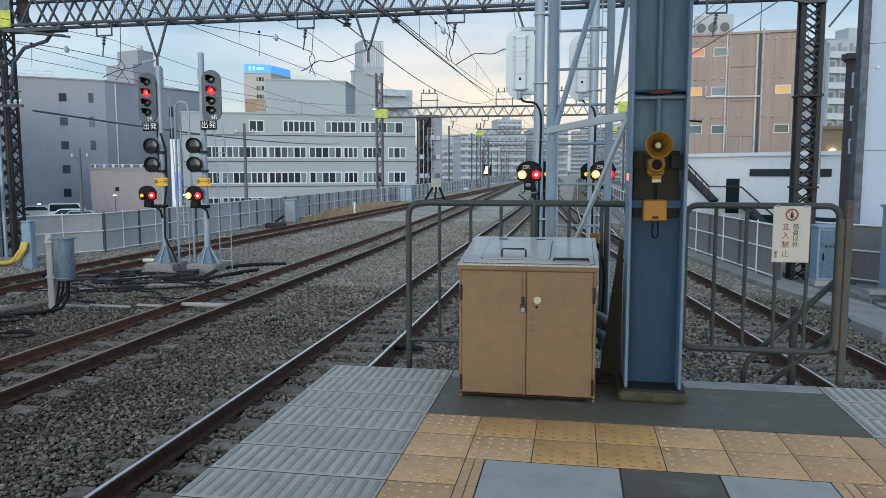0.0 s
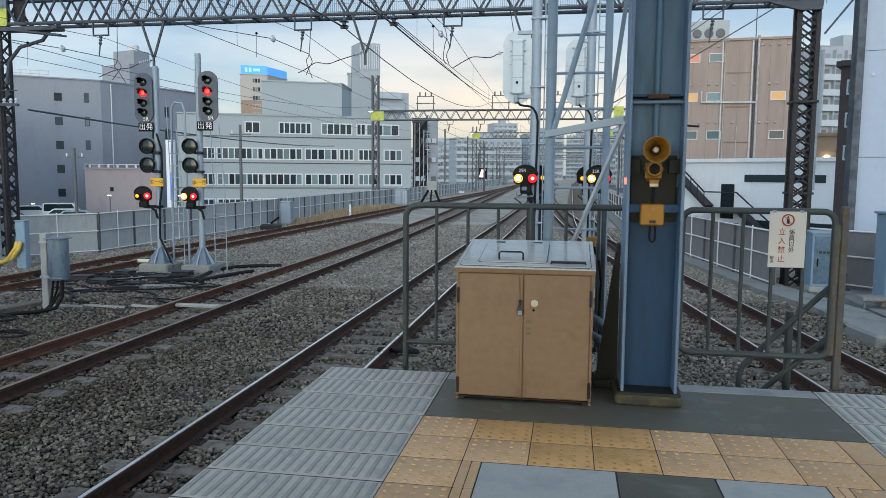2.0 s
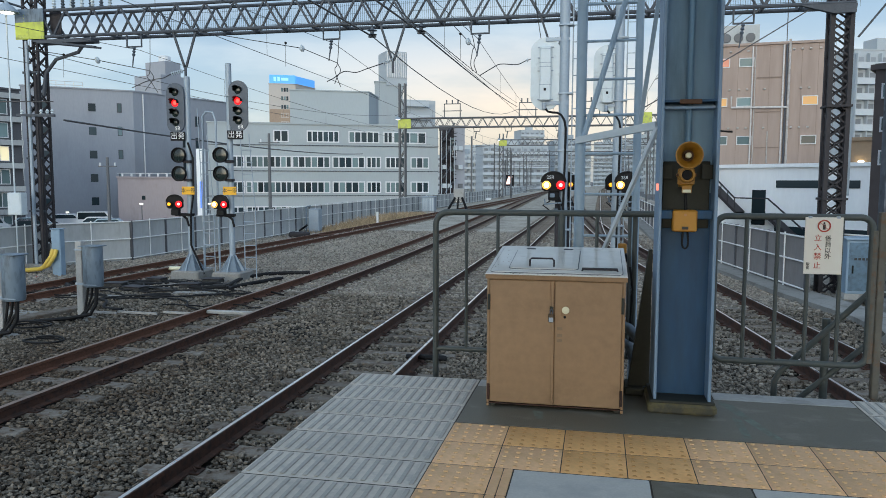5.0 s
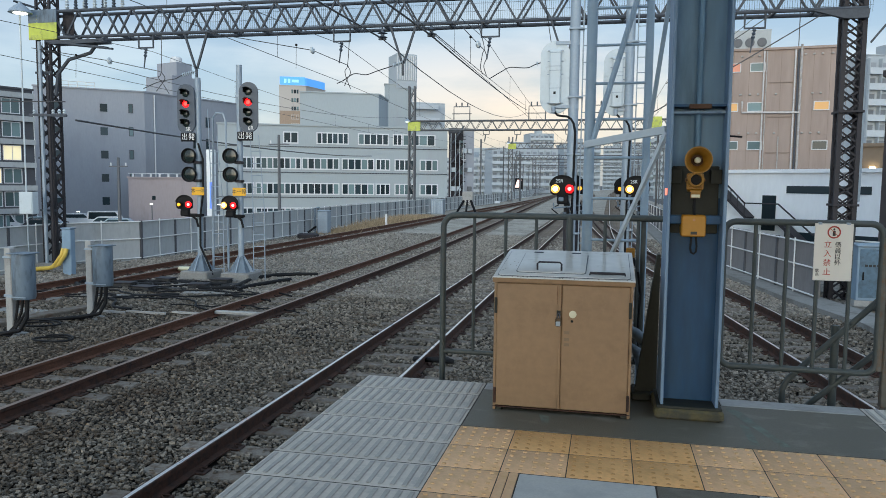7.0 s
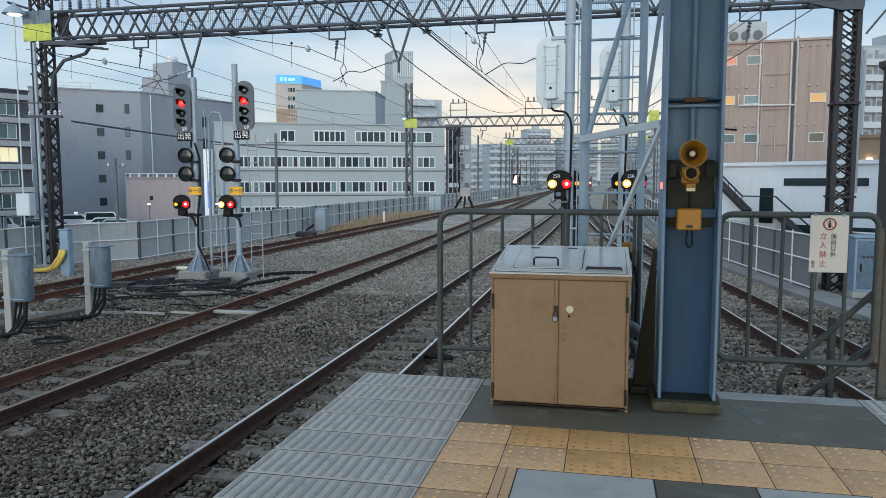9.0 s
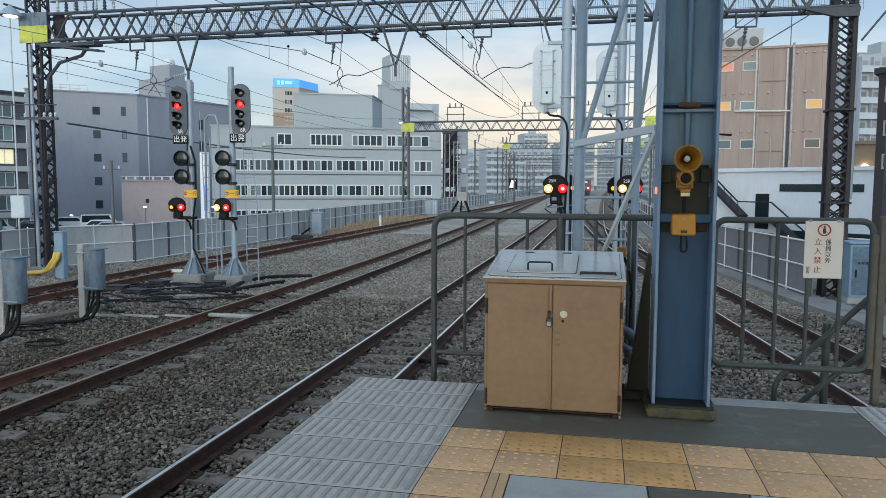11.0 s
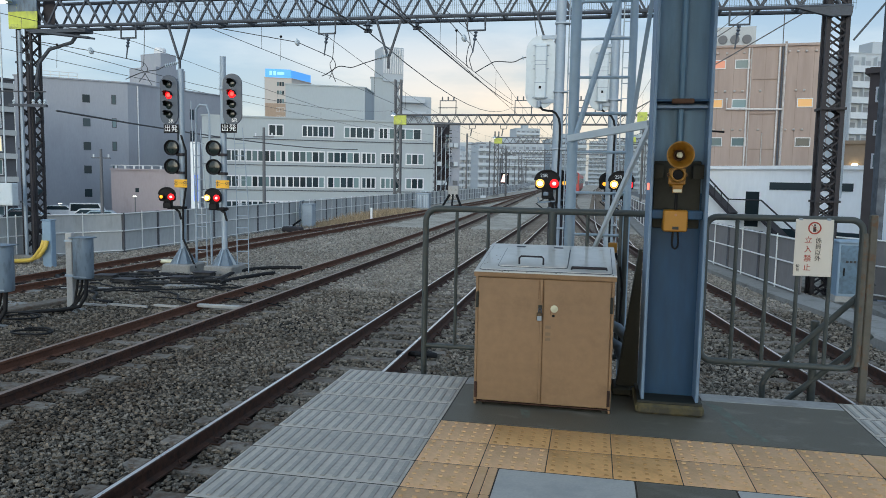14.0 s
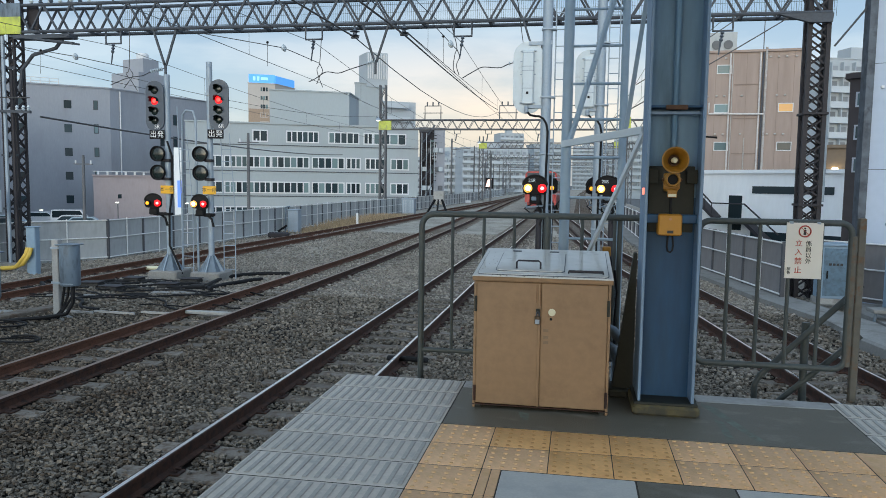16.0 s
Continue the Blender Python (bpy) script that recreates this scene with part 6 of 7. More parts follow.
solid("downpipe", Geo().tube([(-15.42, 14.3, -1.29), (-15.42, 14.3, 6.0)], 0.022, 8), SIGWHITE, "thin pale lamp pole beside the lattice tower", "pipe", smooth=True)


def sag(p, q, drop, n=10):
    p, q = Vector(p), Vector(q)
    return [p.lerp(q, k / n) - Vector((0, 0, drop * 4 * (k / n) * (1 - k / n))) for k in range(n + 1)]


def wire(pts, r, label, group, name="overhead_wire"):
    return solid(name, Geo().tube(pts, r, 5), WIRE, label, "wire", group=group)


SPANS = [(-25, 14.6), (14.6, 60.2), (60.2, 105), (105, 150), (150, 200), (200, 260)]
for nm in ("T1", "T2", "T3", "T5"):
    for ya, yb in SPANS:
        if nm == "T5" and ya < 14 or nm == "T3" and ya > 110:
            continue
        xa, xb = centre(nm, ya)[0], centre(nm, yb)[0]
        if nm == "T5":
            xa = max(xa, 1.6) if ya > 20 else 2.6
        zc = 3.88
        wire([(xa, ya, zc), (xb, yb, zc)], 0.0065, "thin contact wire over the track", "contact wires")
        top = sag((xa, ya, zc + 0.95), (xb, yb, zc + 0.95), 0.55)
        wire(top, 0.007, "sagging messenger wire over the track", "messenger wires")
        if ya < 60:
            for k in range(1, 10):
                p = top[k]
                wire([p, (p.x, p.y, zc)], 0.004, "thin dropper wire between messenger and contact wire", "dropper wires", "dropper")
# feeders crossing to the far gantry
for a, b, r, d in (((-4.92, GY, 4.94), (-6.14, 60, 7.41), 0.024, 1.05), ((-4.48, 9.0, 4.58), (-4.92, GY, 4.94), 0.034, 0.0), ((-3.65, GY, 4.98), (-6.15, 60, 7.60), 0.036, 0.15), ((-3.23, 9.0, 4.53), (-3.65, GY, 4.98), 0.036, 0.0), ((-3.55, GY, 5.02), (-6.15, 60, 7.90), 0.020, 0.10),
                   ((-3.75, -8.0, 3.47), (-4.48, 9.0, 4.58), 0.034, 0.0), ((-2.2, -8.0, 3.3), (-3.23, 9.0, 4.53), 0.036, 0.0),
                   ((-13.89, GY, 2.98), (-19.9, 60, 3.7), 0.045, 0.3), ((-14.7, GY, 4.9), (-15.5, 60, 7.2), 0.016, 0.8),
                   ((-14.2, GY, 3.5), (-40, 0, 5.0), 0.03, 0.7), ((5.47, GY, 5.27), (1.2, GY + 0.2, 2.75), 0.022, 0.03), ((4.41, GY, 5.32), (2.0, GY, 3.70), 0.018, 0.02), ((4.11, GY, 5.33), (2.4, GY, 3.90), 0.012, 0.0),
                   ((-0.6, 11, 5.2), (-2.9, 60, 6.9), 0.016, 0.5)):
    wire(sag(a, b, d), r * 0.62, "dark feeder cable strung between gantries", "feeder cables", "feeder_cable")


def curve(pts, n=5):
    """Points of a smooth line through the given (x, z) points."""
    p = [Vector((x, 0, z)) for x, z in pts]
    p = [p[0] * 2 - p[1]] + p + [p[-1] * 2 - p[-2]]
    out = []
    for a, b, c, d in zip(p, p[1:], p[2:], p[3:]):
        for k in range(n):
            q = k / n
            out.append(0.5 * (b * 2 + (c - a) * q + (a * 2 - b * 5 + c * 4 - d) * q * q + (b * 3 - a - c * 3 + d) * q ** 3))
    return out + [p[-2]]


def line_insulator(x, z, label):
    """Two-disc porcelain insulator clamped under the gantry."""
    t = thing("line_insulator", pose(x, GY, z), label, "insulator", group="line insulators")
    part("ribbed_body", Geo().lathe([(0.03, -0.10), (0.13, -0.08), (0.05, -0.05), (0.05, 0.0), (0.13, 0.02), (0.05, 0.05), (0.03, 0.12)], pose(0, 0, 0), 14), SIGGREY, t, smooth=True)
    part("pin", Geo().tube([(0, 0, 0.1), (0, 0, 5.27 - z)], 0.02, 6), TRUSS, t)
    part("clamp", Geo().box(-0.1, 0.1, -0.03, 0.03, -0.15, -0.10, bev=0.01), TRUSS, t)


line_insulator(-4.92, 5.06, "grey ribbed insulator carrying a feeder under the gantry")
line_insulator(-3.65, 5.10, "second grey ribbed insulator carrying a feeder")
# pull-off arms: insulators at the drop arm, then a bent steadying wire
for pts in (((-10.14, 4.24), (-10.51, 4.17), (-10.78, 4.06), (-11.04, 4.03), (-11.33, 3.97), (-11.73, 3.82)), ((-4.33, 4.37), (-4.6, 4.28), (-5.05, 4.15), (-5.35, 4.06), (-5.68, 4.09), (-5.96, 3.93), (-6.14, 3.85)), ((-0.36, 4.36), (-0.98, 4.24), (-1.25, 4.14), (-1.66, 4.16), (-1.87, 4.07), (-2.17, 3.9))):
    t = thing("pull_off_arm", pose(0, GY, 0), "thin pull-off arm with ribbed insulators under the gantry", "pull-off arm", group="pull-off arms")
    part("arm", Geo().tube(curve(pts), 0.012, 6), WIRE, t, smooth=True)
    (x0, z0), (x1, z1) = pts[0], pts[1]
    for k in range(6):
        q = 0.25 + 0.16 * k
        x, z = x0 + (x1 - x0) * q, z0 + (z1 - z0) * q
        part("insulator_shed", Geo().lathe([(0.025, -0.016), (0.055, 0.0), (0.025, 0.016)], pose(x, 0, z, 0, 80), 10), SIGWHITE, t, smooth=True)
# jumper loops hanging from the gantry
for pts in (((-11.14, 5.25), (-11.18, 4.26), (-11.27, 4.12), (-11.13, 3.93), (-10.95, 3.66)), ((-11.18, 4.26), (-11.07, 4.08), (-11.2, 3.9), (-11.34, 3.74)), ((-5.8, 4.95), (-5.85, 4.31), (-5.92, 4.17), (-5.88, 3.98), (-5.77, 3.71)), ((-5.85, 4.31), (-5.77, 4.12), (-5.86, 3.96), (-5.93, 3.79)),
            ((-2.50, 5.3), (-2.32, 4.69), (-2.36, 4.49), (-2.40, 4.18), (-2.35, 4.01)), ((-2.32, 4.62), (-2.25, 4.42), (-2.32, 4.21), (-2.25, 3.97))):
    solid("jumper_wire", Geo().tube([(p.x, GY, p.z) for p in curve(pts)], 0.010, 6), WIRE, "dark looping jumper wire hanging at the gantry", "wire", group="jumper wires", smooth=True)
# strain wires with a disc insulator each
for a, b, d in (((-15.2, 5.0), (-11.18, 4.26), (-12.72, 4.58)), ((-9.83, 5.26), (-5.85, 4.31), (-6.78, 4.70)), ((-2.9, 5.2), (-2.32, 4.60), (-2.45, 4.72))):
    t = thing("strain_wire", pose(0, GY - 0.05, 0), "thin strain wire with a pale disc insulator", "wire", group="strain wires")
    part("wire", Geo().tube([(a[0], 0, a[1]), (d[0], 0, d[1]), (b[0], 0, b[1])], 0.011, 6), WIRE, t)
    part("disc", Geo().lathe([(0.03, -0.07), (0.085, -0.03), (0.095, 0.01), (0.04, 0.05)], pose(d[0], 0, d[1], 0, 78), 14), SIGWHITE, t, "pale porcelain disc", smooth=True)
for a, b in (((-13.77, 4.76), (-13.8, 4.14)), ((-7.23, 4.85), (-7.24, 4.25)), ((-2.65, 4.91), (-2.64, 4.26))):
    t = thing("dropper_hanger", pose(0, GY - 0.05, 0), "thin dropper with a small dark clamp", "wire", group="dropper hangers")
    part("rod", Geo().tube([(a[0], 0, a[1]), (b[0], 0, b[1])], 0.006, 6), WIRE, t)
    part("clamp", Geo().lathe([(0.02, -0.03), (0.04, 0.0), (0.02, 0.03)], pose(a[0], 0, a[1]), 8), BLACK, t, smooth=True)


# ---- buildings ----
def building(name, corners, z0, z1, wall_mat, label, group=""):
    """Walls from a footprint of three or four (x, y) corners, with a flat roof and a low parapet."""
    t = thing(name, pose(0, 0, 0), label, "building", group)
    n = len(corners)
    g = Geo()
    g.add([(x, y, z) for z in (z0, z1) for x, y in corners], [(i, (i + 1) % n, n + (i + 1) % n, n + i) for i in range(n)])
    part("wall", g, wall_mat, t)
    cx, cy = sum(c[0] for c in corners) / n, sum(c[1] for c in corners) / n
    r = Geo()
    r.add([(x, y, z1 - 0.3) for x, y in corners], [tuple(range(n))])
    part("roof", r, CONCRETE, t)
    cop = Geo()
    for (xa, ya), (xb, yb) in zip(corners, corners[1:] + corners[:1]):
        cop.bar((xa, ya, z1), (xb, yb, z1), 0.3, 0.18)
    part("coping", cop, wall_mat, t)
    return t


class Face:
    """A wall face between two ground corners: u metres along it, z up, out towards the viewer."""
    def __init__(self, a, b):
        self.a, self.b = Vector((*a, 0)), Vector((*b, 0))
        self.d = (self.b - self.a).normalized()
        self.L = (self.b - self.a).length
        self.ang = math.degrees(math.atan2(self.d.y, self.d.x))

    def at(self, u, z, out=0.0):
        p = self.a + self.d * u + Vector((self.d.y, -self.d.x, 0)) * out
        return pose(p.x, p.y, z, 0, 0, self.ang)


BLINDS = random.Random(5)


def window(face, parent, u, z, w, h, frame_mat, pane_mat, panes=1, depth=0.12, fw=0.07, hood=False, shared={}):
    """A window with frame, sill and panes, set in the face."""
    key = (w, h, frame_mat.name, panes, fw)
    if key not in shared:
        g = Geo()
        g.box(-w / 2, w / 2, -0.05, 0.02, h - fw, h).box(-w / 2, w / 2, -0.07, 0.02, 0, fw).box(-w / 2, -w / 2 + fw, -0.05, 0.02, fw, h - fw).box(w / 2 - fw, w / 2, -0.05, 0.02, fw, h - fw)
        for k in range(1, panes):
            x = -w / 2 + w * k / panes
            g.box(x - fw / 2, x + fw / 2, -0.05, 0.02, fw, h - fw)
        pw = w / panes
        shared[key] = (g.mesh("window_frame", frame_mat), Geo().box(-pw / 2 + 0.01, pw / 2 - 0.01, -0.02, 0.0, fw * 0.5, h - fw * 0.5).mesh("pane", pane_mat))
    fm, pm = shared[key]
    fr = part("window", fm, None, parent, at=face.at(u, z))
    for k in range(panes):
        if panes > 2 and pane_mat is WINDARK and BLINDS.random() < 0.3:
            kk = key + ("blind",)
            if kk not in shared:
                pw = w / panes
                shared[kk] = Geo().box(-pw / 2 + 0.01, pw / 2 - 0.01, -0.02, 0.0, fw * 0.5, h - fw * 0.5).mesh("pane", WINPALE)
            q = shared[kk]
        elif pm.materials[0] is pane_mat:
            q = pm
        else:
            kk = key + (pane_mat.name,)
            if kk not in shared:
                pw = w / panes
                shared[kk] = Geo().box(-pw / 2 + 0.01, pw / 2 - 0.01, -0.02, 0.0, fw * 0.5, h - fw * 0.5).mesh("pane", pane_mat)
            q = shared[kk]
        part("pane", q, None, fr, at=pose(-w / 2 + w * (k + 0.5) / panes, 0, 0))
    return fr


# pale office building
A, B = (-48.9, 85.0), (-21.2, 98.0)
f = Face(A, B)
t = building("office_building", [A, B, (-25, 112), (-53, 100)], STREET, 8.85, PALEWALL, "long pale grey four-storey office building with ribbon windows")
for z, groups in ((6.45, ((9.3, 2.0, 2), (14.8, 4.3, 6), (20.3, 4.2, 5), (23.6, 1.3, 2), (26.6, 4.6, 4))),
                  (3.05, ((3.6, 1.9, 2), (6.2, 3.0, 4), (9.2, 2.9, 4), (13.2, 5.0, 6), (18.2, 4.4, 5), (21.6, 2.0, 3), (24.6, 2.8, 4), (28.0, 2.6, 3))),
                  (-0.3, ((3.6, 1.9, 2), (6.2, 3.0, 4), (9.2, 2.9, 4), (13.2, 5.0, 6), (18.2, 4.4, 5), (21.6, 2.0, 3), (24.6, 2.8, 4), (28.0, 2.6, 3))),
                  (-3.6, ((3.6, 1.9, 2), (6.2, 3.0, 4), (9.2, 2.9, 4), (13.2, 5.0, 6), (18.2, 4.4, 5)))):
    for u, w, n in groups:
        window(f, t, u, z - 0.05, w, 1.58, FRAMEW, WINDARK, n, fw=0.15)
for z in (5.6, 2.2, -1.1):
    part("floor_band", Geo().box(0, f.L, -0.08, 0.0, 0, 0.10), TRUSS, t, at=f.at(0, z + 0.35))
for u in (5.0, 12.0, 20.0, 27.0):
    part("roof_lip", Geo().box(-2.4, 2.4, -0.12, 0.05, 0, 0.18), PALEWALL, t, at=f.at(u, 8.72))
# its plant block and service core
A2, B2 = (-45.6, 104.0), (-34.6, 109.0)
t = building("roof_block", [A2, B2, (-35.6, 117.5), (-47.0, 113)], 8.5, 15.1, PALEWALL, "plain pale grey plant block on the office roof")
for k in range(4):
    part("roof_vent", Geo().box(-42 + 2.4 * k, -40.9 + 2.4 * k, 103.0, 103.8, 8.9, 9.6), CONCRETE, t)
part("sill_band", Geo().box(0, 12.0, -0.12, 0, 0, 0.5), DARKSTRIP, t, at=Face(A2, B2).at(0, 9.6))
t = building("service_tower", [(-21.0, 98.1), (-17.8, 99.5), (-19.5, 108), (-22.8, 107)], STREET, 8.9, DARKSTRIP, "dark service core with open stairs beside the office")
fs = Face((-21.0, 98.1), (-17.8, 99.5))
for u in (0.1, 0.75, 1.35, 1.9):
    part("riser_pipe", Geo().tube([(u, -0.95, STREET), (u, -0.95, 8.2 - 0.9 * (u > 1))], 0.05, 6), APTWALL, t, at=fs.at(0, 0))
for k in range(5):
    z = -3.6 + 2.6 * k
    part("stair_landing", Geo().box(0.2, 2.2, -0.9, 0.0, 0, 0.12).box(0.2, 2.2, -0.9, -0.86, 0.6, 0.68).box(0.2, 2.2, -0.9, -0.86, 1.02, 1.1), TOWER, t, at=fs.at(0, z))
    part("stair_flight", Geo().bar((0.3, -0.5, 0), (2.0, -0.5, 2.5), 0.7, 0.12), TRUSS, t, at=fs.at(0, z))
for k in range(12):
    u, z = 0.3 + 0.75 * (k % 4), -2.4 + 2.6 * (k // 3)
    part("air_unit", Geo().box(u, u + 0.6, -0.75, -0.4, z + 0.14, z + 0.75, bev=0.03), APTBAND if k % 3 else FARSTEEL, t, at=fs.at(0, 0))
part("riser_pipe", Geo().tube([(2.9, -0.2, STREET), (2.9, -0.2, 8.5)], 0.08, 6), FARSTEEL, t, at=fs.at(0, 0))
part("pale_pane", Geo().box(1.6, 2.8, -0.15, 0.0, 0, 2.3), WINPALE, t, at=fs.at(0, 5.0))
part("pale_pane", Geo().box(1.6, 2.8, -0.15, 0.0, 0, 1.2), WINPALE, t, at=fs.at(0, 2.6))
# Flat panel, the open stair's shade put into its dark colour.
part("dark_stair_panel", Geo().box(0.05, 2.0, -0.06, -0.02, 0, 12.6), TOWER, t, "flat dark panel for the shade of the open stair", at=fs.at(0, STREET))
part("side_wall", Geo().box(2.0, 3.5, -0.35, -0.02, 0, 12.9), GREYWALL, t, "purple-grey side wall", at=fs.at(0, STREET))
part("white_shutter", Geo().box(1.75, 2.35, -0.42, -0.36, 0, 2.2), FRAMEW, t, "white framed shutter", at=fs.at(0, 4.6))
for k in range(4):
    part("shutter_pane", Geo().box(1.82, 2.28, -0.43, -0.42, 0.12 + 0.5 * k, 0.55 + 0.5 * k), DARKSTRIP, t, at=fs.at(0, 4.6))
part("ground_annex", Geo().box(-2.5, 6.5, -3.5, 0.0, 0, 3.2), WHITEWALL, t, at=fs.at(0, STREET))

# purple-grey block
A, B, C = (-75.0, 83.2), (-64.2, 92.0), (-71.0, 120)
f = Face(A, B)
t = building("apartment_block", [A, B, (-57.3, 113), (-82, 118)], STREET, 13.9, GREYWALL, "purple-grey rendered block with small dark windows")
for k in range(5):
    z = 10.9 - 3.25 * k
    window(f, t, 2.9, z, 1.05, 0.95, GREYWALL, WINDARK, 1, fw=0.03)
    window(f, t, 8.6, z - 0.1, 1.0, 1.15, GREYWALL, WINDARK, 1, fw=0.03)
    window(f, t, 12.1, z - 0.1, 0.62, 1.3, DARKSTRIP, WINPALE, 1, fw=0.09)
for k in range(7):
    part("roof_rail_post", Geo().tube([(1 + k * 1.1, 0.5, 0), (1 + k * 1.1, 0.5, 0.9)], 0.05, 5), FRAMEW, t, at=f.at(0, 13.9))
part("roof_rail", Geo().tube([(1, 0.5, 0.9), (7.6, 0.5, 0.9)], 0.05, 5).tube([(1, 0.5, 0.45), (7.6, 0.5, 0.45)], 0.05, 5), FRAMEW, t, at=f.at(0, 13.9))
f2 = Face(B, (-57.3, 113))
for k in range(4):
    for u in (9.0, 11.5):
        window(f2, t, u, 9.6 - 3.3 * k, 0.8, 1.6, DARKSTRIP, WINDARK, 1, fw=0.08)
part("drain_pipe", Geo().tube([(1.6, -0.12, STREET), (1.6, -0.12, 13.6)], 0.09, 6), FRAMEW, t, at=f2.at(0, 0))
part("roof_house", Geo().box(6.6, 12.1, 2.0, 8.0, 0, 3.3), GREYWALL, t, at=f2.at(0, 13.9))
part("roof_tank_house", Geo().box(8.3, 11.2, 3.0, 7.5, 3.3, 5.6), GREYWALL, t, at=f2.at(0, 13.9))
part("roof_tank", Geo().lathe([(0.9, 0), (0.9, 1.0), (0.7, 1.2)], f2.at(9.9, 19.4, -5), 14), FRAMEW, t)
t = building("annex_block", [(-58.5, 79.8), (-51.0, 84.0), (-56, 92), (-63, 88)], STREET, 1.7, PINKWALL, "low pale pinkish annex block with a roof railing")
f = Face((-58.5, 79.8), (-51.0, 84.0))
window(f, t, 3.0, -1.2, 0.5, 0.6, PINKWALL, WINDARK, 1, fw=0.04)
for k in range(8):
    part("roof_stud", Geo().box(-0.12, 0.12, -0.1, 0.1, 0, 0.35), FRAMEW, t, at=f.at(0.6 + k * 1.05, 1.8))
part("roof_rail", Geo().tube([(0, 0, 0.4), (8.5, 0, 0.4)], 0.04, 5), FRAMEW, t, at=f.at(0, 1.8))

# glazed block at the far left
A, B = (-64.5, 55.0), (-60.1, 66.0)
f = Face(A, B)
t = building("glazed_block", [A, B, (-74, 72), (-80, 60)], STREET, 10.9, DARKSTRIP, "office block with lit glass bands and grey floors")
for k in range(6):
    z = 8.2 - 2.45 * k
    part("floor_band", Geo().box(0, f.L, -0.4, 0, 0, 0.55), CONC_WALL, t, at=f.at(0, z + 1.7))
    for j in range(5):
        window(f, t, 1.1 + j * 2.1, z, 1.9, 1.6, FRAMEW, WINLIT if (k + j) % 3 == 0 and k < 4 else WINPALE, 2, fw=0.08)
t = building("brick_block", [(-60, 51), (-54.8, 54.0), (-60, 58), (-64, 55)], STREET, -0.3, mat("orange_brick", (0.36, 0.13, 0.07), 0.9, var=0.15, fine=8, coarse=0.5), "low orange brick block by the car park")
window(Face((-60, 51), (-54.8, 54.0)), t, 3.5, -2.6, 3.0, 1.8, FRAMEW, WINDARK, 3)

# hotel tower with blue sign
A, B = (-93.3, 200), (-86.3, 203)
f = Face(A, B)
t = building("hotel_tower", [A, B, (-84.6, 214), (-95, 213)], STREET, 29.3, HOTELWALL, "cream tower block with a lit blue roof sign")
for k in range(6):
    window(f, t, 4.5, 26.9 - 2.45 * k, 2.3, 1.4, HOTELWALL, WINDARK, 3, fw=0.14)
part("roof_sign", Geo().box(0, 7.3, 0.0, 0.8, 0, 2.4), BLUESIGN, t, "lit blue sign panel", at=f.at(0.2, 29.4))
part("roof_sign", Geo().box(0, 10.6, 0, 0.8, 0, 2.2), BLUESIGN, t, "lit blue sign panel", at=Face((-86.2, 203.3), (-84.6, 214)).at(0, 29.4))
part("sign_glow", Geo().box(1.2, 1.9, -0.12, 0, 0.6, 1.8).box(2.3, 3.0, -0.12, 0, 0.6, 1.8).box(3.4, 5.4, -0.12, 0, 0.8, 1.6), glow("pale_blue_mark", (0.30, 0.58, 0.95), 0.7), t, at=f.at(0.2, 29.4))
part("brown_wing", Geo().box(0.2, 7.4, -0.03, 0, 0, 26.2), mat("brown_tower_band", (0.36, 0.27, 0.20), 0.9), t, at=f.at(0, STREET))

# slim tower with louvred head
f = Face((-45.2, 150), (-40.7, 153))
t = building("slim_tower", [(-46.0, 149.5), (-40.8, 153), (-43.2, 162), (-48.4, 158.5)], STREET, 22.2, PALEWALL, "slim pale tower block with louvred top")
part("tower_head", Geo().box(1.6, 6.2, -0.2, 5.5, 0, 7.2), APTWALL, t, at=f.at(0, 21.5))
for k in range(9):
    part("louvre", Geo().box(1.75 + k * 0.5, 1.95 + k * 0.5, -0.4, -0.2, 0.4, 5.6), FRAMEW, t, at=f.at(0, 22.8))
part("balcony_wing", Geo().box(4.5, 13, 0.5, 14, 0, 19), APTWALL, t, at=f.at(0, STREET + 4))
for k in range(7):
    part("balcony", Geo().box(5.5, 12.8 - k * 0.3, -0.8, 0.5, 0, 1.0), APTBAND, t, at=f.at(0, 0.5 + 2.8 * k))


# Stronger haze painted into the wall, balcony and opening colours.
HAZEWALL = mat("haze_tinted_far_wall", (0.35, 0.395, 0.425), 0.9, var=0.12, fine=3, coarse=0.08, bump=0)
HAZEBAND = mat("haze_tinted_far_balcony", (0.41, 0.455, 0.485), 0.9, var=0.1, fine=3, coarse=0.1, bump=0)
HAZEOPEN = mat("haze_tinted_far_opening", (0.27, 0.295, 0.31), 0.7, var=0.15, rand=0.25, bump=0)


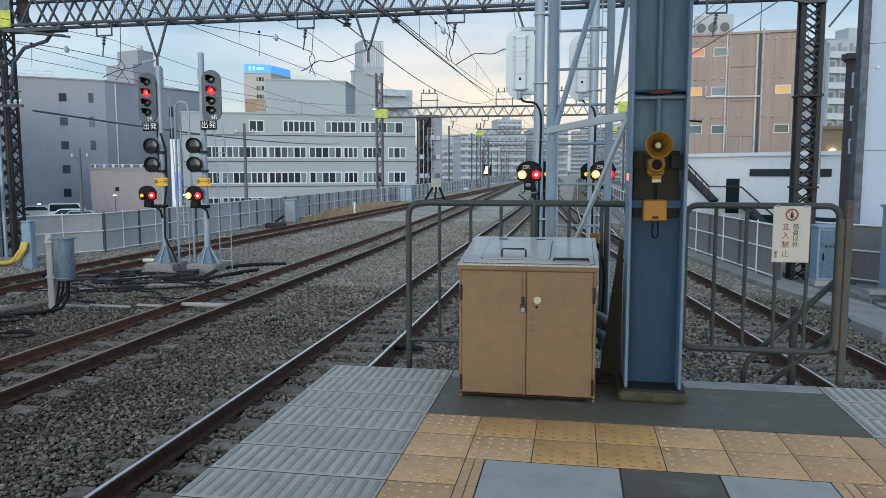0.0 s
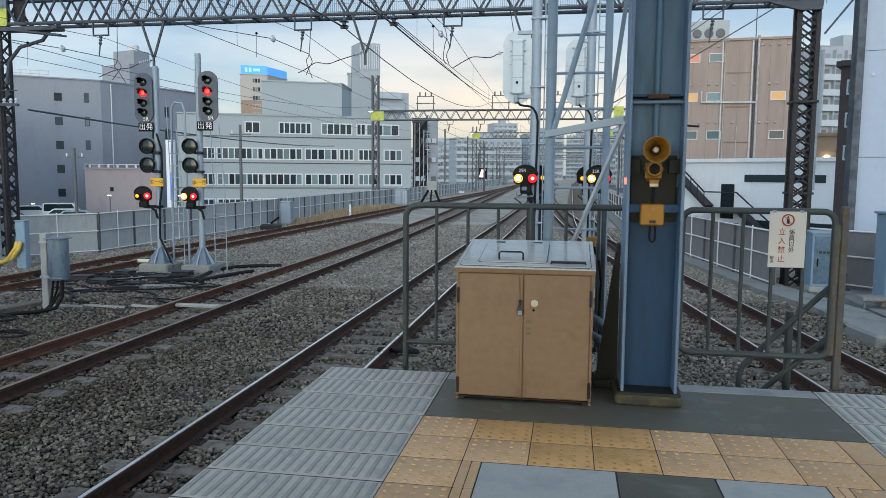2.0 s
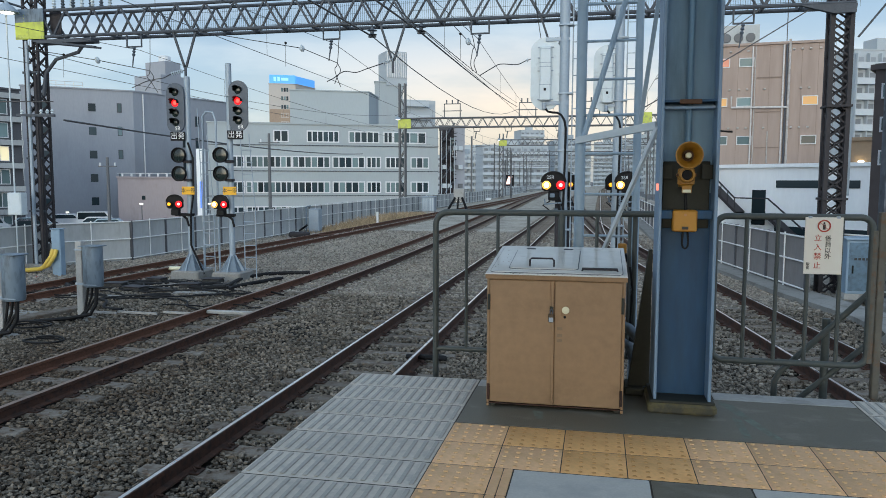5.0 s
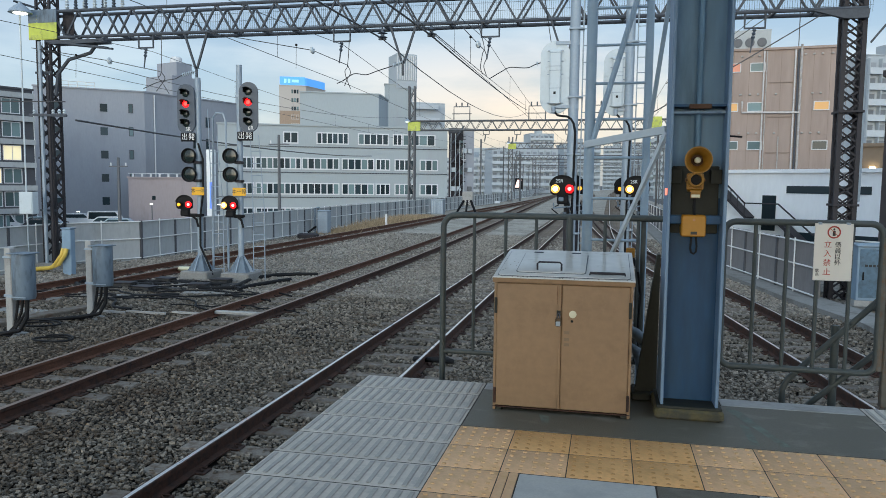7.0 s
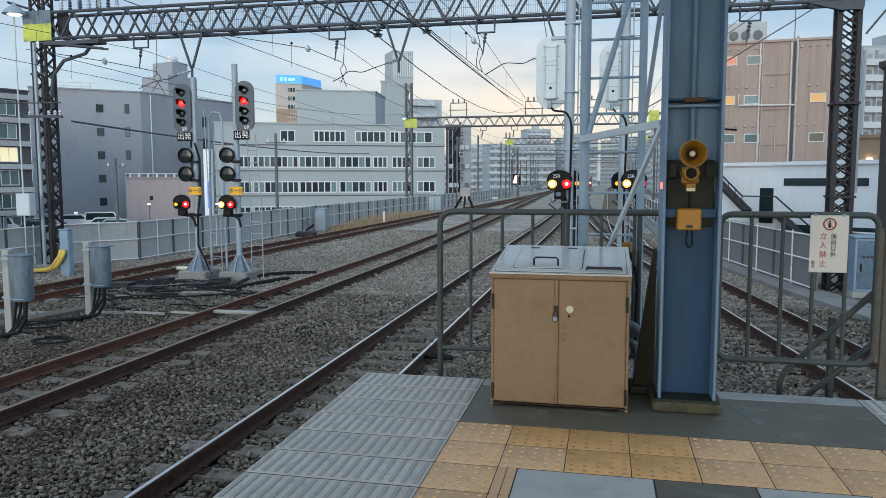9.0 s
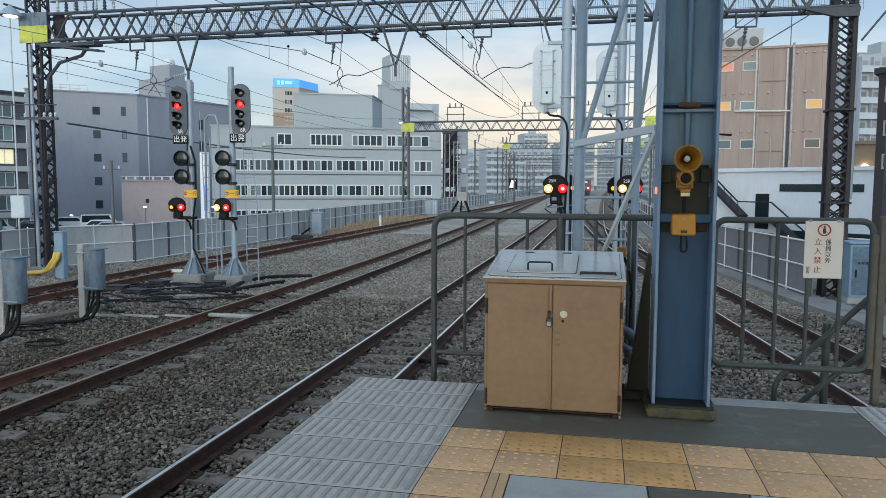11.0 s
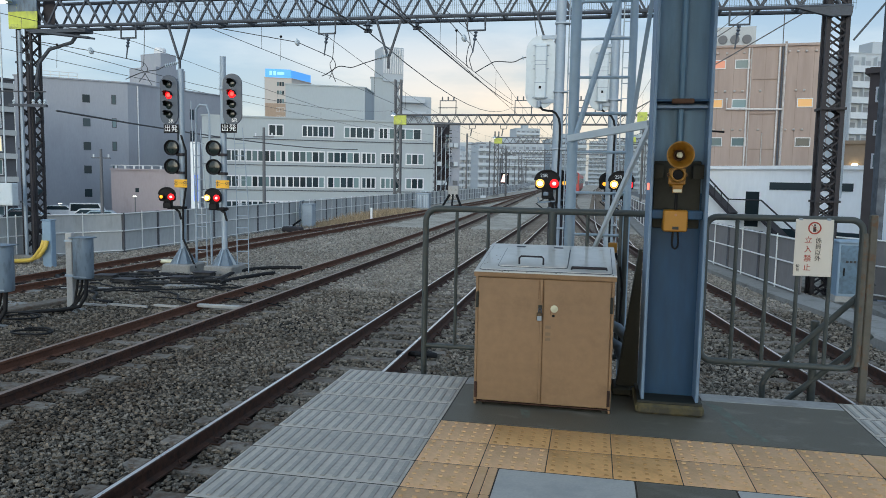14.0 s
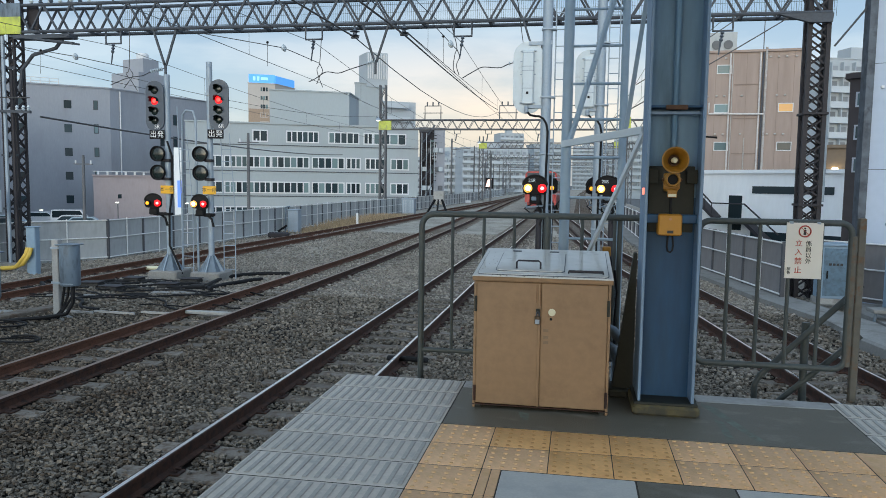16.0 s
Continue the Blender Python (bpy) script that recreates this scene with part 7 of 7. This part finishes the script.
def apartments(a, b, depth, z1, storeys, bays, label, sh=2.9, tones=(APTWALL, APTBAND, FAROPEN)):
    """Far apartment block with balcony bands, dividers and openings; its tones hold the haze."""
    f = Face(a, b)
    nrm = Vector((-f.d.y, f.d.x, 0)) * depth
    t = building("apartment_building", [a, b, (b[0] + nrm.x, b[1] + nrm.y), (a[0] + nrm.x, a[1] + nrm.y)], STREET, z1, tones[0], label, "far apartment buildings")
    rail = Geo().box(0.1, f.L - 0.1, -1.1, -0.98, 0, 1.05).mesh("balcony_front", tones[1])
    slab = Geo().box(0, f.L, -1.1, 0, -0.15, 0).mesh("balcony_slab", tones[1])
    pw = f.L / bays
    op = Geo().box(pw * 0.24, pw * 0.76, -0.04, 0.0, 0.1, 2.1).mesh("opening", tones[2])
    div = Geo().box(-0.08, 0.08, -1.05, 0, 0, sh - 0.15).mesh("divider", tones[0])
    for k in range(storeys):
        z = z1 - 0.6 - sh * (k + 1)
        part("balcony_front", rail, None, t, at=f.at(0, z))
        part("balcony_slab", slab, None, t, at=f.at(0, z))
        for j in range(bays):
            part("opening", op, None, t, at=f.at(j * pw, z))
            part("divider", div, None, t, at=f.at(j * pw, z))
    part("stair_head", Geo().box(f.L * 0.3, f.L * 0.55, 2, 6, 0, 2.6), tones[0], t, at=f.at(0, z1))
    return t


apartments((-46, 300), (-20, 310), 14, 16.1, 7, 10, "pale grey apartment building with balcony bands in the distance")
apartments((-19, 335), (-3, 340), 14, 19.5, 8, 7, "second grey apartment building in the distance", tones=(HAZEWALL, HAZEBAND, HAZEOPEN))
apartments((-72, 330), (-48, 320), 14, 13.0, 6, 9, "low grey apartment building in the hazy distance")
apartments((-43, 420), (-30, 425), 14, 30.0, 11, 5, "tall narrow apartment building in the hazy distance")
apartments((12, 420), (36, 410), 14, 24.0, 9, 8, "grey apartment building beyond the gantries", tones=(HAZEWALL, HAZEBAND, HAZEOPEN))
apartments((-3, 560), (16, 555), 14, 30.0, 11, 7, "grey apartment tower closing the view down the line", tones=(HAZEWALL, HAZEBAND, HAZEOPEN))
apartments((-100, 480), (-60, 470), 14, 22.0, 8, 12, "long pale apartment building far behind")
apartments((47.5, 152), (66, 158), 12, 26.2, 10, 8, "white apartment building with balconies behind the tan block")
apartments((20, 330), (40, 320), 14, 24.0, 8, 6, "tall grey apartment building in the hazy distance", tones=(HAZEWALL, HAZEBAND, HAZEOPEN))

# tan building
A, B = (8.6, 60.5), (17.85, 59.5)
f = Face(A, B)
t = building("tan_building", [A, B, (21, 78), (9, 80)], STREET, 12.15, BROWNWALL, "tan panelled four-storey building with vents and pipes")
for z, ws in ((10.4, ((1.7, WINPINK), (3.5, WINPALE))), (7.3, ((1.6, WINWARM), (3.4, WINPALE), (8.2, WINWARM))), (4.25, ((1.7, WINPALE), (3.5, WINPALE), (8.2, WINDARK)))):
    for u, m in ws:
        window(f, t, u, z, 1.12, 0.72, FRAMEW, m, 1, fw=0.06)
VENT = Geo().box(-0.09, 0.09, -0.16, 0, 0, 0.16, bev=0.04).mesh("vent_hood", PIPEGREY)
for z in (11.55, 8.55, 5.5):
    for u in (1.1, 1.6, 2.3, 3.0, 3.6, 4.9, 6.9, 7.5, 8.1, 8.8):
        if random.random() < 0.85:
            part("vent_hood", VENT, None, t, at=f.at(u, z))
for u, r, pm in ((3.95, 0.085, PIPEPALE), (4.15, 0.05, PIPEGREY), (6.2, 0.09, PIPEPALE), (6.62, 0.12, PIPEGREY), (6.42, 0.10, DARKSTRIP)):
    part("drain_pipe", Geo().tube([(u, -0.12, STREET), (u, -0.12, 12.0 if u < 6.5 else 12.4)], r * 0.75, 8), pm, t, smooth=True, at=f.at(0, 0))
part("drain_pipe", Geo().tube([(2.45, -0.2, 8.1), (2.45, -0.2, 7.22), (6.6, -0.2, 7.15), (6.6, -0.2, 7.7)], 0.075, 8), PIPEPALE, t, at=f.at(0, 0))
part("drain_pipe", Geo().tube([(5.2, -0.12, 5.3), (5.2, -0.12, STREET)], 0.045, 8), PIPEGREY, t, at=f.at(0, 0))
BROWNSEAM = mat("dark_tan_seam", (0.265, 0.202, 0.168), 0.9, var=0.15, fine=6, coarse=0.5, bump=0)
for k in range(9):
    part("panel_seam", Geo().box(k * 1.16 + 0.55, k * 1.16 + 0.58, -0.015, 0, 0, 16.2), BROWNSEAM, t, at=f.at(0, STREET))
for z in (4.0, 6.8, 9.5):
    part("cable_tray", Geo().box(4.3, 6.1, -0.06, 0, 0, 0.07), BROWNSEAM, t, at=f.at(0, z))
part("roof_plant", Geo().box(1.6, 4.7, 4.0, 7.0, 0, 2.3), CONC_WALL, t, "grey rooftop plant units", at=f.at(0, 12.15))
for k in range(3):
    part("plant_fan", Geo().lathe([(0.38, 0), (0.38, 0.06), (0.3, 0.08)], f.at(2.1 + 0.95 * k, 13.4, -3.98) @ pose(0, 0, 0, 90), 14), FARSTEEL, t)
part("aerial", Geo().tube([(6.6, 2, 0), (6.6, 2, 6.5)], 0.04, 5), FARSTEEL, t, at=f.at(0, 12.1))

# low white building with outside stair
A, B = (5.4, 39.0), (13.4, 31.6)
f = Face(A, B)
t = building("white_building", [A, B, (22, 44), (12, 52)], STREET, 2.1, WHITEWALL, "low white rendered building with a steel outside stair")
part("long_window", Geo().box(0, 4.0, -0.03, 0.0, 0, 0.36), WINDARK, t, at=f.at(5.3, 1.02))
part("long_window", Geo().box(0, 4.6, -0.03, 0.0, 0, 0.4), WINDARK, t, at=f.at(5.3, -1.25))
part("door", Geo().box(0, 0.72, -0.04, 0.0, 0, 1.75), WINDARK, t, "dark doorway", at=f.at(4.05, -0.85))
st = part("stair", Geo().bar((0.4, -0.5, 2.55), (3.7, -0.5, -0.25), 0.7, 0.14).box(3.6, 5.4, -0.9, 0, -0.45, -0.33), TOWER, t, "dark steel stair", at=f.at(0, 0))
for s in range(9):
    k = s / 8
    part("baluster", Geo().tube([(0.4 + 3.2 * k, -0.85, 2.6 - 2.75 * k), (0.4 + 3.2 * k, -0.85, 3.3 - 2.75 * k)], 0.025, 5), TOWER, st)
part("handrail", Geo().tube([(0.4, -0.85, 3.3), (3.6, -0.85, 0.5), (5.4, -0.85, 0.5), (7.2, -0.85, -0.9)], 0.04, 6), TOWER, st)
part("stair_flight", Geo().bar((5.4, -0.5, -0.4), (7.4, -0.5, -2.0), 0.7, 0.16), TOWER, st)
part("wall_lamp", Geo().lathe([(0.12, 0), (0.08, 0.1)], f.at(9.9, 2.15, -0.3), 10), WINWARM, t)

# brown annex with a lamp, behind
t = building("brown_annex", [(14.0, 40.5), (18.5, 39.2), (21, 44), (15.5, 46)], STREET, 3.62, mat("dark_tan_wall", (0.20, 0.15, 0.105), 0.9, var=0.1, fine=4, coarse=0.3), "dark tan annex wall beside the white building")
part("wall_lamp", Geo().lathe([(0.16, 0), (0.16, 0.15), (0.08, 0.2)], pose(14.55, 40.2, 2.28), 10), HEADLAMP, t)

# near clad building at the parapet
t = building("clad_building", [(7.10, 14.4), (12.5, 13.0), (14, 19), (9.3, 19.5)], STREET, 12, PANELBLUE, "pale blue clad building corner beyond the parapet")
part("corner_strip", Geo().box(-0.14, 0.02, -0.05, 0.3, 0, 17), mat("dusty_dark_cover", (0.105, 0.120, 0.140), 0.8, var=0.45, fine=5, coarse=1.2, bump=0.3, dirt=(0.06, 0.068, 0.08), dirt_at=0.55), t, "dusty dark blue-grey corner cover", at=pose(7.10, 14.35, STREET))
f = Face((7.10, 14.4), (12.5, 13.0))
for z in (-3.0, -0.6, 1.75, 4.1, 6.5):
    part("cladding_seam", Geo().box(0.02, f.L, -0.006, 0.0, 0, 0.012), DARKSTRIP, t, at=f.at(0, z))
part("small_fitting", Geo().box(0.2, 0.26, -0.06, 0, 0, 0.06), FRAMEW, t, at=f.at(0, 3.55))
t = building("brown_side_block", [(9.30, 22.5), (10.6, 21.9), (13.5, 26), (11.6, 27)], STREET, 4.95, mat("dark_brown_wall", (0.11, 0.09, 0.085), 0.9, var=0.1, fine=4, coarse=0.3), "narrow dark brown block with slim windows")
f = Face((9.30, 22.5), (10.6, 21.9))
for z in (3.95, 2.9, 1.85):
    window(f, t, 0.27, z, 0.16, 0.48, FRAMEW, WINPALE, 1, fw=0.05)

# ---- trackside clutter further off ----
t = thing("relay_cabinet", pose(-13.0, 56.5, BEDZ), "pale grey relay cabinet by the parapet", "cabinet")
part("body", Geo().box(-0.52, 0.52, -0.4, 0.4, 0.1, 1.25, bev=0.03), GALV, t)
part("roof", Geo().box(-0.58, 0.58, -0.46, 0.46, 1.25, 1.32, bev=0.02), GALV, t)
for x in (-0.36, -0.18, 0.18, 0.36):
    part("panel_rib", Geo().box(x - 0.015, x + 0.015, -0.42, -0.4, 0.15, 1.2), SIGWHITE, t)
part("door_seam", Geo().box(-0.01, 0.01, -0.41, -0.4, 0.15, 1.1), DARKSTRIP, t)
part("foot", Geo().box(-0.48, 0.48, -0.35, 0.35, 0, 0.1), CONCRETE, t)
t = thing("buffer_stop", pose(-10.9, 58.8, BEDZ), "grey concrete buffer stop with black legs", "buffer stop")
part("block", Geo().box(-0.45, 0.45, -0.3, 0.3, 0.75, 1.95, bev=0.04), CONCRETE, t)
part("white_cross", Geo().bar((-0.2, -0.32, 0.85), (0.2, -0.32, 1.2), 0.03, 0.07, up=(0, 1, 0)).bar((0.2, -0.325, 0.85), (-0.2, -0.325, 1.2), 0.03, 0.07, up=(0, 1, 0)), WHITEPAINT, t)
for x in (-0.6, 0.0, 0.6):
    part("leg", Geo().bar((x * 0.5, -0.3, 1.2), (x * 1.5, -0.9, 0.0), 0.14, 0.14), BLACK, t)
t = thing("relay_cabinet", pose(-13.2, 31.5, BEDZ), "pale grey steel case leaning on the parapet", "cabinet")
part("body", Geo().box(-0.27, 0.27, -0.25, 0.25, 0.05, 1.15, bev=0.03), GALV, t)
part("lid", Geo().box(-0.3, 0.3, -0.28, 0.28, 1.15, 1.2, bev=0.02), GALV, t)
part("pipe", Geo().tube([(-0.4, -0.2, 0), (-0.4, -0.2, 1.3), (-0.2, -0.1, 1.35)], 0.04, 8), CASEGREY, t)
part("cable", Geo().tube([(-0.3, -0.3, 0.4), (-0.7, -0.4, 0.1), (-1.3, -0.5, 0.06), (-1.9, -0.4, 0.05)], 0.05, 8), RUBBER, t)
t = thing("point_machine", pose(-12.6, 28.0, BEDZ), "dark point machine with cables beside the rusty track", "point machine")
part("case", Geo().box(-0.45, 0.45, -0.25, 0.25, 0.03, 0.28, bev=0.06), TOWER, t)
part("rod", Geo().tube([(0.7, 0.1, 0.15), (1.6, 0.1, 0.15)], 0.04, 6), RUST, t)
t = thing("speed_sign", pose(-16.2, 140, -0.8), "white and red lit trackside indicator on a post", "sign")
part("post", Geo().tube([(0, 0, -0.5), (0, 0, 1.6)], 0.08, 6), FARSTEEL, t)
part("board", Geo().box(-0.9, 0.9, -0.1, 0.1, 1.2, 3.3, bev=0.05), BLACK, t)
part("lit_field", Geo().plate([(-0.6, 1.5), (0.15, 1.5), (0.65, 3.0), (-0.15, 3.0)], -0.16, -0.1), glow("lit_pale_field", (1.0, 0.66, 0.60), 1.1), t)
t = thing("white_post", pose(-11.9, 38.0, BEDZ), "short white marker post in dry grass", "post")
part("post", Geo().box(-0.06, 0.06, -0.06, 0.06, 0, 0.8, bev=0.02), WHITEPAINT, t)
rng = np.random.default_rng(8)
v, fc = [], []
for k in range(5200):
    x, y = rng.normal(-12.9, 0.45), rng.uniform(31, 53)
    h, a = rng.uniform(0.15, 0.62) * (0.4 + 0.6 * math.sin((y - 31) / 22 * 3.14)), rng.uniform(0, 6.28)
    dx, dy, lean = 0.02 * math.cos(a), 0.02 * math.sin(a), rng.normal(0, 0.16)
    n = len(v)
    v += [(x - dx, y - dy, BEDZ - 0.02), (x + dx, y + dy, BEDZ - 0.02), (x + lean, y + lean * 0.5, BEDZ + h)]
    fc.append((n, n + 1, n + 2))
me = bpy.data.meshes.new("dry_grass")
me.from_pydata(v, [], fc)
me.materials.append(GRASS)
tagged(new("dry_grass", me), "dry straw-coloured grass along the parapet", "grass", kind="stuff")
# steel line masts along the viaduct
rm = random.Random(5)
for k in range(26):
    y = 76 + 14.5 * k
    side = k % 2
    x = (-15.2 - max(0, y - 100) * 0.055) if side else (5.6 + max(0, y - 120) * 0.02)
    h = rm.uniform(6.2, 9.0)
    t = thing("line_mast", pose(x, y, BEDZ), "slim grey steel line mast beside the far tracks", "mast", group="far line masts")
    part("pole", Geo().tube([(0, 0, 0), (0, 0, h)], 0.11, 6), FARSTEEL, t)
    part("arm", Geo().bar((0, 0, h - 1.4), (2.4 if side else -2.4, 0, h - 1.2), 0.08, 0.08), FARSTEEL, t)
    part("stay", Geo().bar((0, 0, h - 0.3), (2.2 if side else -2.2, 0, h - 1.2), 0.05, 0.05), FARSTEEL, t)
# concrete line poles behind the parapet
for x, y, zt in ((-28.8, 60, 5.6), (-45.5, 60, 3.5), (-12.6, 112, 6.0), (-9.8, 160, 8.0), (-15.5, 128, 5.0)):
    t = thing("utility_pole", pose(x, y, STREET), "grey concrete utility pole with crossarm", "utility pole", group="utility poles")
    part("pole", Geo().tube([(0, 0, 0), (0, 0, zt - STREET)], [0.17, 0.12], 10), FARSTEEL, t, smooth=True)
    part("crossarm", Geo().box(-1.0, 1.0, -0.05, 0.05, zt - STREET - 0.9, zt - STREET - 0.8), FARSTEEL, t)
    for dx in (-0.8, 0, 0.8):
        part("insulator", Geo().tube([(dx, 0, zt - STREET - 0.8), (dx, 0, zt - STREET - 0.5)], 0.08, 6), FRAMEW, t)
for x, y, z in ((-57, 84, -1.3), (-50, 72, -1.4), (-62, 75, -2.6), (-66, 70, -1.0), (-46, 80, -1.6)):
    t = thing("street_lamp", pose(x, y, STREET), "slim street lamp lit in the car park", "street lamp", group="street lamps")
    part("pole", Geo().tube([(0, 0, 0), (0, 0, z - STREET)], 0.06, 6), FARSTEEL, t)
    part("lamp_head", Geo().box(-0.22, 0.1, -0.1, 0.1, z - STREET, z - STREET + 0.1), LAMPWHITE, t)


t = thing("sign_pylon", pose(-46.2, 78.5, STREET), "tall white sign pylon with a lit blue lower panel", "sign")
part("pylon", Geo().box(-0.5, 0.5, -0.25, 0.25, 0, 9.3, bev=0.03), WHITEWALL, t)
part("lit_panel", Geo().box(-0.05, 0.45, -0.31, -0.25, 2.2, 5.4), glow("blue_panel", (0.12, 0.25, 0.9), 0.6), t)
t = thing("shop_sign", pose(-57.6, 62.5, STREET), "lit yellow shop sign on a post by the car park", "sign")
part("post", Geo().tube([(0, 0, 0), (0, 0, 2.6)], 0.06, 6), FARSTEEL, t)
part("sign_box", Geo().box(-0.4, 0.4, -0.12, 0.12, 2.4, 3.7, bev=0.03), glow("yellow_sign", (1.0, 0.62, 0.12), 0.9), t)


# ---- parked cars ----
def car(x, y, rz, paint, label, van=False):
    t = thing("parked_car", pose(x, y, STREET, 0, 0, rz), label, "car", group="parked cars")
    top = 1.85 if van else 1.48
    prof = [(-2.1, 0.35), (2.1, 0.35), (2.15, 0.75), (1.25 if not van else 1.7, 0.95), (0.6 if not van else 1.2, top), (-1.4 if not van else -1.9, top), (-2.05, 0.95)]
    part("body", Geo().plate(prof[::-1], -0.82, 0.82), paint, t)
    win = [(1.1 if not van else 1.55, 0.98), (0.55 if not van else 1.1, top - 0.08), (-1.3 if not van else -1.8, top - 0.08), (-1.85, 0.98)]
    part("side_window", Geo().plate(win, -0.835, 0.835), WINDARK, t)
    for wx in (-1.3, 1.3):
        for wy in (-0.72, 0.72):
            part("wheel", Geo().lathe([(0.31, -0.1), (0.31, 0.1)], pose(wx, wy, 0.31, 90), 14), BLACK, t)
    return t


for x, y, rz, p, lb, vn in ((-66.5, 71, 30, CARWHITE, "white parked van in the street car park", True), (-61.5, 74.5, 30, CARWHITE, "white parked car in the street car park", False), (-57.0, 73.5, 25, CARWHITE, "white parked minivan in the street car park", True), (-59.5, 66.5, 32, CARBLUE, "pale blue parked car in the street car park", False),
                            (-53.0, 69.0, 28, CARWHITE, "white parked car by the lamp", False), (-62.5, 63.5, 30, CARWHITE, "white parked kei van in the street car park", True), (-55.5, 62.0, 30, CARDARK, "dark parked car in the street car park", False), (-49.5, 66.0, 28, CARBLUE, "pale blue-grey parked car", False),
                            (-70.5, 66.5, 30, CARWHITE, "white parked box van in the street car park", True)):
    car(x, y, rz, p, lb, vn)


# ---- train ----
def train():
    t = thing("red_train", pose(-2.3, 76, RAILZ), "red commuter train with lit headlamps", "train")
    for c in range(4):
        y = c * 19.0
        out = rounded(2.70, 3.0, 0.36, 6)
        b = part("car_body", Geo().plate([(x, z + 2.05) for x, z in out], y, y + 18.6), TRAINRED, t, smooth=True)
        for side in (-1, 1):
            for k in range(7):
                part("side_window", Geo().box(side * 1.37 - 0.015, side * 1.37 + 0.015, y + 1.6 + 2.4 * k, y + 3.2 + 2.4 * k, 1.85, 2.75), WINPALE, b)
        part("underframe", Geo().box(-1.15, 1.15, y + 0.5, y + 18.1, 0.35, 0.92), BLACK, t)
        part("roof_units", Geo().box(-0.8, 0.8, y + 3, y + 14, 3.5, 3.75, bev=0.1), FARSTEEL, t)
        for wy in (2.5, 15.5):
            for s in (-1, 1):
                part("wheel", Geo().lathe([(0.43, -0.06), (0.43, 0.06)], pose(s * 0.53, y + wy, 0.43, 0, 90), 16), RUST, t)
    front = part("front_window", Geo().box(-1.12, 1.12, -0.03, 0.02, 1.92, 2.98, bev=0.02), WINPALE, t, "grey front windows")
    part("window_pillar", Geo().box(-0.42, -0.34, -0.05, 0, 1.75, 2.9).box(0.34, 0.42, -0.05, 0, 1.75, 2.9), TRAINRED, front)
    part("front_visor", Geo().box(-1.18, 1.18, -0.025, 0.02, 3.0, 3.42, bev=0.02), DARKSTRIP, t, "dark grey band over the windows")
    part("destination_board", Geo().box(-0.5, 0.5, -0.05, 0, 2.98, 3.2), glow("lit_board", (0.9, 0.85, 0.8), 0.6), t)
    for s in (-1, 1):
        part("headlamp", Geo().lathe([(0.19, 0), (0.17, 0.04), (0.06, 0.06)], pose(s * 0.72, -0.02, 1.62, 90), 14), HEADLAMP, t)
    part("coupler", Geo().box(-0.2, 0.2, -0.5, 0, 0.7, 1.0, bev=0.05), BLACK, t)
    part("skirt", Geo().box(-1.2, 1.2, 0.0, 0.2, 0.25, 0.92, bev=0.03), DARKSTRIP, t)
    return t


TRAIN = train()


def motions():
    rows = []
    for s, y in ((0.0, 414), (2.0, 376), (4.0, 336), (6.0, 294), (8.0, 250), (9.0, 227), (10.0, 204), (11.5, 168), (13.0, 131), (14.5, 96), (16.0, 61)):
        x, k = centre("T1", y)
        rows.append((s, pose(x, y, RAILZ, 0, 0, -math.degrees(math.atan(k)))))
    walk(TRAIN, rows)


motions()
